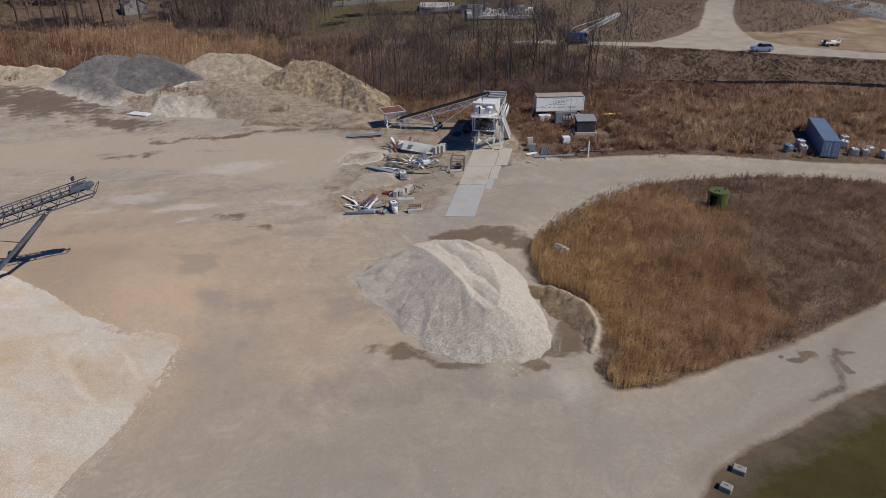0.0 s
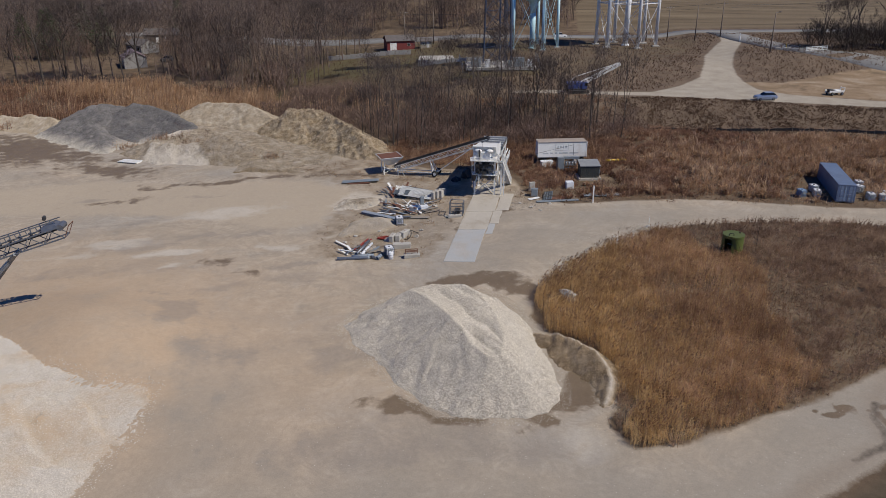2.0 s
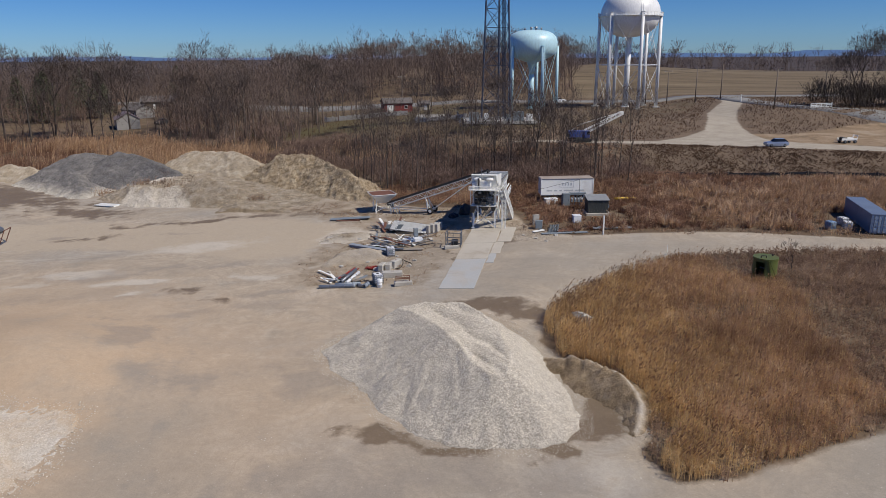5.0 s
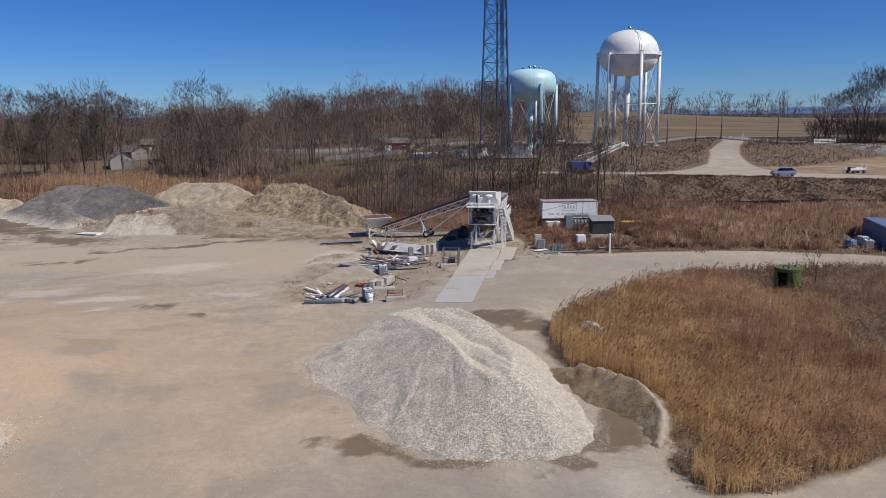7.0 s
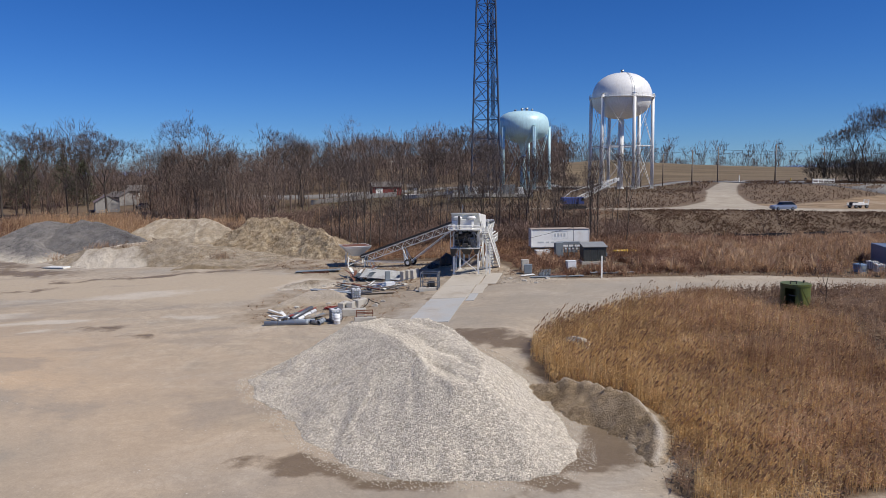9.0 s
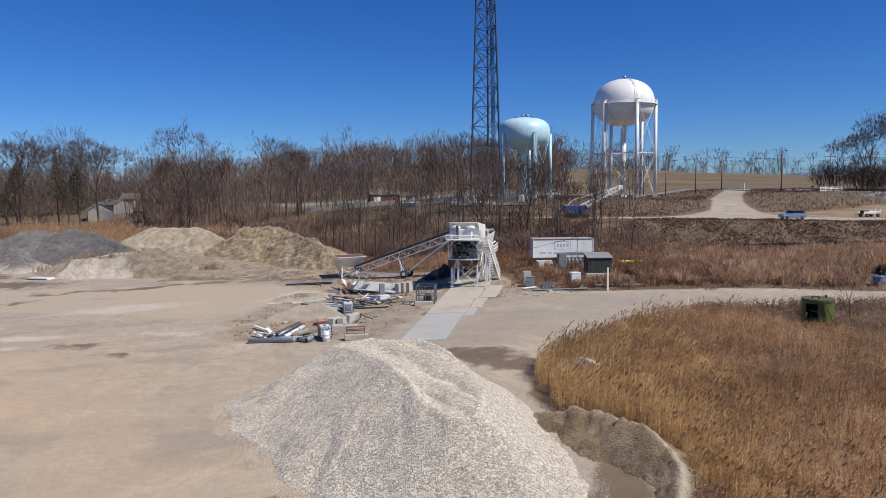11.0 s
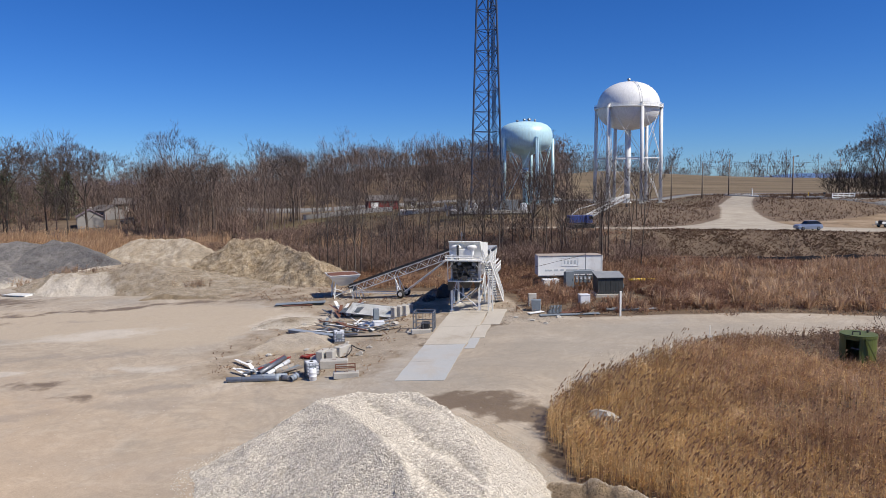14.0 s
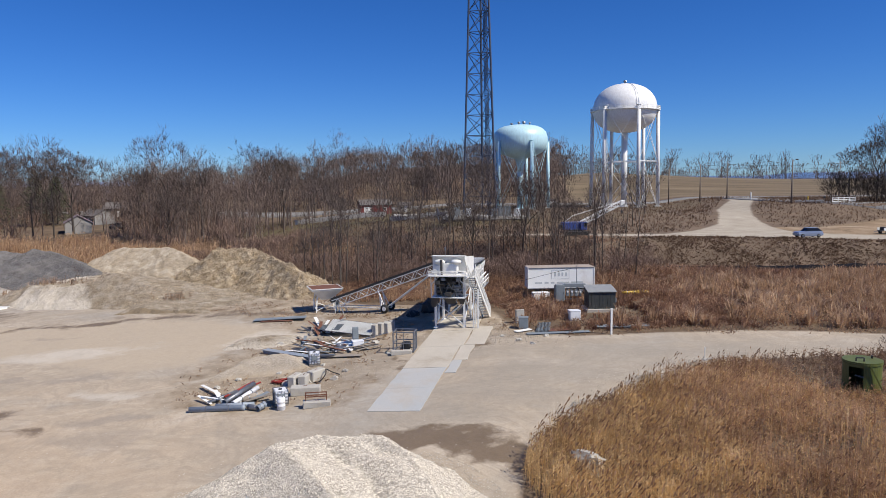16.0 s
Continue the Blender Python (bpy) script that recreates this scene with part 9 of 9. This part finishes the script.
def car(x, y, rz, label, paint, tall=1.0, length=4.65):
    """A hatchback-shaped car that faces its own -x."""
    ob = thing("car", label, "car", x, y, land1(x, y), rz)
    hw = 0.9

    def sec(px, z0, z1, w0, w1):
        return [(px, -w0, z0), (px, w0, z0), (px, w0, z0 + (z1 - z0) * 0.55), (px, w1, z1), (px, -w1, z1), (px, -w0, z0 + (z1 - z0) * 0.55)]
    h = tall
    bm = B()
    loft(bm, [sec(-2.3, 0.45, 0.75 * h, 0.75, 0.62), sec(-2.15, 0.3, 0.92 * h, 0.86, 0.74), sec(-1.2, 0.26, 1.03 * h, hw, 0.8), sec(-0.7, 0.26, 1.06 * h, hw, 0.82), sec(1.6, 0.26, 1.08 * h, hw, 0.82), sec(2.15, 0.32, 1.0 * h, 0.87, 0.76), sec(2.33, 0.48, 0.8 * h, 0.78, 0.66)])
    part("body", bm, paint, ob)
    bm = B()
    loft(bm, [[(-1.05, -0.78, 1.0 * h), (-1.05, 0.78, 1.0 * h), (-0.95, 0.7, 1.04 * h), (-0.95, -0.7, 1.04 * h)], [(-0.35, -0.8, 1.0 * h), (-0.35, 0.8, 1.0 * h), (-0.35, 0.62, 1.58 * h), (-0.35, -0.62, 1.58 * h)],
              [(1.35, -0.8, 1.0 * h), (1.35, 0.8, 1.0 * h), (1.35, 0.62, 1.6 * h), (1.35, -0.62, 1.6 * h)], [(2.1, -0.78, 1.0 * h), (2.1, 0.78, 1.0 * h), (1.95, 0.66, 1.2 * h), (1.95, -0.66, 1.2 * h)]])
    part("glasshouse", bm, M_GLASS, ob, "dark tinted windows")
    bm = B()
    bm_box(bm, (0.5, 0, 1.6 * h), (1.9, 1.2, 0.06), None, 0.02)
    part("roof", bm, paint, ob)
    for px in (-1.42, 1.42):
        for sy in (-0.82, 0.82):
            wheel(ob, (px, sy, 0.34), 0.34, 0.22, (0, 1, 0), M_GALV)
    for sy in (-0.62, 0.62):
        boxpart("headlight", M_PLASTIC, ob, (-2.24, sy, 0.72 * h), (0.1, 0.3, 0.14), 0.02)
        boxpart("tail_light", M_RED, ob, (2.28, sy, 0.85 * h), (0.08, 0.25, 0.2), 0.02)
    return ob


car(69.2, 153.2, 4, "blue-grey compact crossover parked on the gravel road", M_CARBLUE, 1.02)
car(-94.0, 252, 60, "dark van parked by the house in the woods", M_DARK, 1.2)
car(43.0, 262.2, 182, "white crossover on the highway behind the towers", M_CARWHITE, 1.02)


def mower():
    ob = thing("flatbed_trailer", "small loaded utility trailer on the dirt lot", "trailer", 86.4, 158.0, land1(86.4, 158), 5)
    boxpart("deck", M_WOOD, ob, (0, 0, 0.6), (3.4, 1.7, 0.12), 0.02)
    for sy in (-0.85, 0.85):
        boxpart("side_board", M_PAINT, ob, (0, sy, 0.85), (3.4, 0.06, 0.45), 0.01)
        for px in (-1.0, 1.2):
            wheel(ob, (px, sy * 1.08, 0.36), 0.36, 0.24, (0, 1, 0), M_GALV)
    bars("end_post", M_PAINT, ob, [((1.7, sy, 0.6), (1.8, sy, 1.7)) for sy in (-0.7, 0.7)] + [((1.75, -0.7, 1.6), (1.75, 0.7, 1.6))], 0.12)
    boxpart("load", M_DARK, ob, (-0.9, 0, 0.95), (1.1, 1.2, 0.6), 0.1, None, "dark tarped load")
    boxpart("load", M_PAINT, ob, (0.5, 0, 0.9), (1.2, 1.2, 0.45), 0.08, None, "white load")
    bars("tow_bar", M_GALV, ob, [((-1.7, 0, 0.55), (-2.9, 0, 0.45))], 0.1)


def crane():
    x, y = 31.2, 164.2
    ob = thing("crawler_crane", "blue crawler crane with white lattice boom lowered", "crane", x, y, land1(x, y), 3)
    for sy in (-1.3, 1.3):
        bm = B()
        bm_poly(bm, [(-2.4, sy - 0.35, 0.35), (-2.1, sy - 0.35, 0.0), (2.1, sy - 0.35, 0.0), (2.4, sy - 0.35, 0.35), (2.3, sy - 0.35, 0.75), (-2.3, sy - 0.35, 0.75)], 0.7, (0, 1, 0))
        part("track", bm, M_TYRE, ob)
    boxpart("turntable", M_DARK, ob, (0, 0, 0.9), (2.2, 2.0, 0.4), 0.04)
    boxpart("machinery_house", M_CRANEBLUE, ob, (-0.7, 0.2, 1.75), (3.4, 2.3, 1.4), 0.08)
    cab = boxpart("cab", M_CRANEBLUE, ob, (1.4, -0.8, 1.75), (1.2, 0.9, 1.5), 0.06)
    boxpart("window", M_GLASS, cab, (1.7, -0.82, 2.0), (0.66, 0.94, 0.7), 0.02)
    boxpart("counterweight", M_DARK, ob, (-2.5, 0.2, 1.5), (0.5, 2.2, 0.9), 0.06)
    truss(ob, (0.9, 0.3, 1.6), (9.2, 0.8, 5.6), 0.7, 0.7, 14, M_PAINT, 0.14, 0.10)
    bars("strut", M_PAINT, ob, [((1.0, 0.4, 1.4), (5.0, 0.6, 3.4)), ((-1.8, 0.2, 2.4), (-0.4, 0.3, 3.6)), ((-0.4, 0.3, 3.6), (9.0, 0.8, 6.2))], 0.12)
    boxpart("hook_block", M_DARK, ob, (9.2, 0.8, 4.2), (0.35, 0.35, 0.6), 0.05)
    rods("hoist_rope", M_DARK, ob, [((9.2, 0.8, 5.6), (9.2, 0.8, 4.4))], 0.04, 5)
    boxpart("boom_head", M_PAINT, ob, (9.3, 0.8, 6.0), (0.8, 0.8, 0.7), 0.05)


mower()
crane()


def utility_pole(x, y, h, label, arm=True, lamp=False):
    ob = thing("utility_pole", label, "utility pole", x, y, land1(x, y))
    bm = B()
    bm_rod(bm, (0, 0, -0.3), (0, 0, h), 0.19, 10, 0.12)
    part("shaft", bm, M_POLE, ob, "", True)
    if arm:
        boxpart("crossarm", M_POLE, ob, (0, 0, h - 0.7), (2.4, 0.12, 0.14), 0.01)
        for sx in (-1.1, -0.4, 0.4, 1.1):
            rods("insulator", M_PLASTIC, ob, [((sx, 0, h - 0.64), (sx, 0, h - 0.4))], 0.06, 8)
    if lamp:
        bars("lamp_arm", M_GALV, ob, [((0, 0, h - 0.3), (0.9, 0, h + 0.1))], 0.07)
        boxpart("lamp_head", M_DARK, ob, (1.0, 0, h + 0.05), (0.6, 0.3, 0.25), 0.05)
    return ob


utility_pole(90.4, 200.7, 10.4, "weathered pole with a yard lamp by the side road", False, True)
poles = [(82.5, 238, 11.0), (76.5, 247.5, 11.0), (92.5, 243.0, 11.2), (70, 249.5, 9.5), (40, 250, 10.5), (-12, 256.5, 11.5), (-2, 256, 11.0), (-44, 262, 11), (128, 246, 11), (168, 244, 11)]
for k, (x, y, h) in enumerate(poles):
    utility_pole(x, y, h, "weathered wooden utility pole along the highway", k in (1, 4, 5, 7, 8, 9))
for z, dy in ((9.2, 0.0), (10.3, 0.0), (10.3, 0.8)):
    for (xa, ya), (xb, yb) in (((-44, 262), (-12, 256.5)), ((-12, 256.5), (40, 250)), ((40, 250), (92.5, 243)), ((92.5, 243), (128, 246)), ((128, 246), (168, 244)), ((168, 244), (260, 238))):
        pts = []
        for i in range(9):
            s = i / 8
            px, py = xa + (xb - xa) * s, ya + (yb - ya) * s + dy
            pts.append((px, py, land1(xa, ya) * (1 - s) + land1(xb, yb) * s + z - 2.2 * s * (1 - s)))
        curve_thing("power_line", "thin dark overhead wire between poles", pts, 0.025, M_DARK, "wire")


def rail_fence():
    a, b = Vector((100.4, 200.9, 0)), Vector((107.4, 203.4, 0))
    gz = land1(103.5, 202)
    ob = thing("rail_fence", "short white painted rail fence by the side road", "fence", a.x, a.y, gz)
    for k in range(5):
        p = (b - a) * k / 4
        bars("post", M_PAINT, ob, [(p + Vector((0, 0, -0.2)), p + Vector((0, 0, 1.35)))], 0.16)
    for z in (0.35, 0.75, 1.15):
        bars("rail", M_PAINT, ob, [(Vector((0, 0, z)), b - a + Vector((0, 0, z)))], 0.06, 0.18)


rail_fence()
ob = thing("mailbox", "black mailbox on a wooden post", "mailbox", 98.6, 201.2, land1(98.6, 201.2))
bars("post", M_POLE, ob, [((0, 0, -0.1), (0, 0, 1.2))], 0.14)
boxpart("box", M_DARK, ob, (0, 0, 1.4), (0.35, 0.7, 0.45), 0.08)
for k, (x, y, s) in enumerate(((95.0, 206.2, (1.4, 0.8, 0.7)), (97.2, 205.0, (1.8, 0.8, 0.7)), (99.0, 204.0, (1.6, 0.8, 0.7)))):
    concrete_block(x, y, -20, s, "tan stone block beside the gravel road mouth", 0, M_CONC)
ob = thing("bollard", "yellow bollard at the road mouth", "bollard", 97.4, 206.4, land1(97.4, 206.4))
rods("post", M_YELLOW, ob, [((0, 0, -0.1), (0, 0, 1.5))], 0.12, 10)
rods("cap", M_YELLOW, ob, [((0, 0, 1.5), (0, 0, 1.56))], 0.13, 10)
ob = thing("bollard", "pale marker bollard at the road mouth", "bollard", 93.4, 229, land1(93.4, 229))
rods("post", M_PAINT, ob, [((0, 0, -0.1), (0, 0, 2.2))], 0.16, 10)
rods("cap", M_PAINT, ob, [((0, 0, 2.2), (0, 0, 2.26))], 0.17, 10)


def building(name, label, x, y, rz, w, d, eave, ridge_h, wall, roofm, doors, windows, gable_x=True):
    """A gabled building: four walls, two roof slopes, doors and windows on the front."""
    gz = land1(x, y)
    ob = thing(name, label, "building", x, y, gz, rz)
    bm = B()
    pts = [(-w / 2, -d / 2, -0.3), (w / 2, -d / 2, -0.3), (w / 2, -d / 2, eave), (-w / 2, -d / 2, eave)]
    bm_poly(bm, pts, 0.2, (0, 1, 0))
    part("wall", bm, wall, ob)
    bm = B()
    bm_poly(bm, [(a, d / 2 - 0.2, c) for a, b, c in pts], 0.2, (0, 1, 0))
    part("wall", bm, wall, ob)
    for sx in (-1, 1):
        bm = B()
        bm_poly(bm, [(sx * w / 2 - 0.1, -d / 2, -0.3), (sx * w / 2 - 0.1, d / 2, -0.3), (sx * w / 2 - 0.1, d / 2, eave), (sx * w / 2 - 0.1, 0, ridge_h), (sx * w / 2 - 0.1, -d / 2, eave)], 0.2, (1, 0, 0))
        part("gable_wall", bm, wall, ob)
    for sy in (-1, 1):
        bm = B()
        bm_poly(bm, [(-w / 2 - 0.4, sy * (d / 2 + 0.4), eave - 0.1), (-w / 2 - 0.4, 0, ridge_h + 0.12), (-w / 2 - 0.4, 0, ridge_h + 0.27), (-w / 2 - 0.4, sy * (d / 2 + 0.4), eave + 0.05)], w + 0.8, (1, 0, 0))
        part("roof", bm, roofm, ob)
    for px, pw, ph in doors:
        dr = boxpart("door", M_PAINT, ob, (px, -d / 2 - 0.03, ph / 2), (pw, 0.08, ph), 0.01, None, "pale door")
        boxpart("handle", M_DARK, dr, (px + pw * 0.35, -d / 2 - 0.1, ph * 0.48), (0.06, 0.08, 0.2), 0)
    for px, pz, pw, ph in windows:
        wd = boxpart("window", M_PAINT, ob, (px, -d / 2 - 0.02, pz), (pw + 0.16, 0.08, ph + 0.16), 0.01)
        boxpart("pane", M_GLASS, wd, (px, -d / 2 - 0.06, pz), (pw, 0.03, ph), 0, None, "dark glass pane")
    return ob


building("barn", "small dark red barn with grey metal roof", -13.6, 249.5, 12, 9.2, 8.0, 3.0, 4.3, M_BARN, M_SHINGLE, [(-2.6, 2.2, 2.4)], [(2.6, 1.7, 0.9, 0.8)])
building("garden_shed", "small cream-coloured shed beside the barn", -4.4, 247.5, 0, 3.6, 3.2, 2.2, 2.9, M_CREAM, M_SHINGLE, [(0.6, 0.9, 1.9)], [(-0.9, 1.4, 0.6, 0.6)])
building("house", "pale gabled house with dull purple roof among trees", -102, 244, -62, 10, 7, 2.9, 5.0, M_SIDING, M_DULLROOF, [(-2.0, 1.0, 2.1)], [(2.0, 1.5, 1.4, 1.1)])
building("house", "grey-roofed white house behind the gabled one", -112, 277, -40, 11, 7, 2.8, 4.6, M_SIDING, M_SHINGLE, [(1.0, 1.0, 2.1)], [(-3.0, 1.5, 1.4, 1.1), (3.6, 1.5, 1.4, 1.1)])
building("house", "long grey house deeper among the trees", -112, 299, 10, 13, 8, 3.0, 5.0, M_BROWN, M_SHINGLE, [(-1.5, 1.0, 2.1)], [(2.5, 1.5, 1.6, 1.1)])


def wall_run(name, label, a, b, h, mat, n, cat):
    a, b = Vector((*a, 0)), Vector((*b, 0))
    gz = min(land1(a.x, a.y), land1(b.x, b.y))
    ob = thing(name, label, cat, a.x, a.y, gz)
    d = (b - a)
    for k in range(n):
        p, q = d * (k / n), d * ((k + 0.985) / n)
        c = (p + q) / 2
        z = land1(a.x + c.x, a.y + c.y) - gz
        boxpart("panel", mat, ob, (c.x, c.y, z + h / 2 - 0.1), ((q - p).length, 0.15, h), 0.01, Matrix.Rotation(math.atan2(d.y, d.x), 3, "Z"))
        if k:
            boxpart("post", mat, ob, (p.x, p.y, z + h / 2), (0.22, 0.22, h + 0.15), 0.01)


wall_run("retaining_wall", "low pale concrete retaining wall before the barn", (-36, 238), (-9, 233), 1.5, M_CONC, 11, "wall")


def chain_fence(a, b, h, label):
    a, b = Vector((*a, 0)), Vector((*b, 0))
    gz = land1(a.x, a.y)
    ob = thing("chain_fence", label, "fence", a.x, a.y, gz)
    d = b - a
    n = max(2, int(d.length / 2.6))
    bm = B()
    for k in range(n + 1):
        p = d * k / n
        z = land1(a.x + p.x, a.y + p.y) - gz
        rods("post", M_GALV, ob, [((p.x, p.y, z - 0.1), (p.x, p.y, z + h))], 0.05, 6)
        if k < n:
            q = d * (k + 1) / n
            z2 = land1(a.x + q.x, a.y + q.y) - gz
            for i in range(9):
                s = i / 8
                bm_bar(bm, (p.x, p.y, z + h * s), (q.x, q.y, z2 + h * s), 0.03)
    part("wire_mesh", bm, M_GALV, ob)


chain_fence((6, 187), (26, 187.5), 2.2, "galvanised wire fence round the mast compound")
chain_fence((6, 187), (5.5, 203), 2.2, "galvanised wire fence round the mast compound")
chain_fence((26, 187.5), (26.5, 203), 2.2, "galvanised wire fence round the mast compound")
pad = thing("equipment_pad", "pale concrete equipment pad under the mast", "concrete pad", 16, 194, land1(16, 194))
boxpart("slab", M_CONC, pad, (0, 0, 0.05), (18, 13, 0.5), 0.03)
boxpart("kerb", M_CONC, pad, (0, -6.6, 0.1), (18.4, 0.3, 0.7), 0.03)
for k, (x, y, s, mat) in enumerate(((9.5, 190.0, (2.4, 1.4, 2.2), M_GREYBOX), (12.6, 190.2, (1.2, 1.0, 1.8), M_PLASTIC), (20.6, 190.0, (2.8, 1.6, 2.3), M_GREYBOX), (23.6, 191, (1.4, 1.2, 1.6), M_PLASTIC), (18.2, 189.6, (1.0, 0.8, 1.7), M_GREYBOX))):
    ob = thing("equipment_cabinet", "grey equipment cabinet on the mast pad" if mat is M_GREYBOX else "white equipment cabinet on the mast pad", "equipment cabinet", x, y, land1(16, 194) + 0.28)
    boxpart("body", mat, ob, (0, 0, s[2] / 2), s, 0.04)
    boxpart("door", mat, ob, (0, -s[1] / 2 - 0.02, s[2] / 2), (s[0] * 0.8, 0.05, s[2] * 0.85), 0.01)
wall_run("retaining_wall", "low grey concrete wall beside the mast compound", (-6, 205), (12, 203.5), 1.1, M_CONC, 8, "wall")
pad2 = thing("equipment_pad", "pale gravel and concrete pad beside the blue tower", "concrete pad", 2, 214, land1(2, 214))
boxpart("slab", M_CONC, pad2, (0, 0, 0.02), (16, 10, 0.4), 0.03)
boxpart("step", M_CONC, pad2, (3, -5.2, 0.0), (5, 0.8, 0.3), 0.03)


def silt_fence(line):
    """Black filter fabric stapled to wooden stakes along the foot of the bank."""
    pts = []
    for (x0, y0), (x1, y1) in zip(line, line[1:]):
        n = int(math.hypot(x1 - x0, y1 - y0) / 2.5)
        pts += [(x0 + (x1 - x0) * k / n, y0 + (y1 - y0) * k / n + 0.12 * math.sin(7.3 * k)) for k in range(n)]
    ob = thing("silt_fence", "sagging black fabric silt fence along the foot of the bank", "fence", pts[0][0], pts[0][1], land1(*pts[0]))
    o = Vector((pts[0][0], pts[0][1], land1(*pts[0])))
    rr_ = random.Random(5)
    for k, (a, b) in enumerate(zip(pts, pts[1:])):
        p, q = Vector((*a, land1(*a))) - o, Vector((*b, land1(*b))) - o
        bm = B()
        bm_bar(bm, p + Vector((0, -0.05, -0.2)), p + Vector((0, -0.05, 0.95)), 0.05)
        part("stake", bm, M_WOOD, ob)
        bm = B()
        ha, hb = rr_.uniform(0.55, 0.75), rr_.uniform(0.55, 0.75)
        m_ = p.lerp(q, 0.5)
        rows = [[p, m_, q], [p + Vector((0, 0, ha)), m_ + Vector((0, 0.06, (ha + hb) / 2 - 0.12)), q + Vector((0, 0, hb))]]
        vs = [[bm.verts.new(w + Vector((0, dy, 0))) for w in row] for row in rows for dy in (0, 0.02)]
        for i in range(2):
            bm.faces.new((vs[0][i], vs[0][i + 1], vs[2][i + 1], vs[2][i]))
            bm.faces.new((vs[1][i + 1], vs[1][i], vs[3][i], vs[3][i + 1]))
            bm.faces.new((vs[2][i], vs[2][i + 1], vs[3][i + 1], vs[3][i]))
        part("fabric", bm, M_TARP, ob)


silt_fence([(41.5, 143.6), (55.2, 141.6), (66, 139.6), (75, 137.5), (96, 131.5), (112, 127.0)])


def sapling(x, y, h, label, seed):
    arr = branch_arrays(seed, h, 4, 0.05, 0.3, 34.0, 0.1, 0.8, (2, 3), 3, 0.011)
    tree_thing(arr, x, y, 0, 1, label, M_BARKD, M_TWIG)


sapling(38.9, 83.6, 4.4, "small dark leafless sapling beside the green tank", 901)
sapling(56, 133, 6.0, "small leafless tree alone in the brush", 902)
sapling(58.5, 131.5, 4.8, "small leafless tree alone in the brush", 903)
sapling(-55.0, 151, 4.6, "spindly leafless sapling on the grey heap", 904)
sapling(-48, 146, 4.0, "spindly leafless sapling on the bench", 905)
sapling(30.5, 140.5, 9.0, "vine-hung leafless tree in the brush", 906)


def spruce(x, y, h, label, seed):
    rr_ = random.Random(seed)
    ob = thing("spruce", label, "tree", x, y, land1(x, y), 0, "evergreens")
    bm = B()
    bm_rod(bm, (0, 0, -0.2), (0, 0, h), 0.02 * h, 8, 0.02)
    part("trunk", bm, M_BARKD, ob)
    V, T = [], []
    for k in range(1300):
        f = rr_.random() ** 0.8
        z = h * (0.08 + 0.9 * f)
        r = (1 - f) ** 0.8 * h * 0.30 * rr_.uniform(0.3, 1.25)
        a = rr_.uniform(0, 6.283)
        c = Vector((r * math.cos(a), r * math.sin(a), z - 0.12 * r))
        for q in range(2):
            d = Vector((math.cos(a + rr_.uniform(-.7, .7)), math.sin(a + rr_.uniform(-.7, .7)), rr_.uniform(-0.5, 0.2))) * rr_.uniform(0.5, 1.3)
            blade(c - d * 0.3, c + d, 0.14, V, T, rr_)
    cr = arrays("crown", np.array(V), np.array(T), M_SPRUCE)
    cr.parent = ob


for px, py, ph, words in ((-135, 258, 18, "broad dull green spruce beside the lawn"), (-129, 270, 19, "broad dull green spruce behind the lawn"), (-141, 266, 17, "dull green spruce at the wood edge"),
                          (-147, 262, 16, "dull green spruce at the wood edge"), (-124, 274, 17, "dull green spruce behind the house"), (-108, 310, 16, "dull green spruce far behind the house")):
    spruce(px, py, ph, words, int(ph * 10 - px))

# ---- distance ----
# distance haze is put into the hills' colour: blue base plus faint emission
m, nt, bs = material("hills_haze_glow")
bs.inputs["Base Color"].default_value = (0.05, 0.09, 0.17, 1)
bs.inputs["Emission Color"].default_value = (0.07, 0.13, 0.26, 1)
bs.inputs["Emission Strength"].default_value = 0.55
hv, hf = [], []
for k in range(161):
    a = radians(-80 + k)
    top = 34 + 16 * float(fbm(np.array([k * 0.11]), np.array([0.5]), 7, 4)[0])
    for rr_, zz in ((4300, -20), (4500, top), (4800, -20)):
        hv.append((rr_ * math.sin(a), rr_ * math.cos(a), zz))
    if k:
        o = 3 * k
        hf += [(o - 3, o, o + 1, o - 2), (o - 2, o + 1, o + 2, o - 1)]
tagged(arrays("backdrop", hv, hf, m, True), "low wooded hills on the horizon, haze painted in as glowing blue", "backdrop", kind="structure")
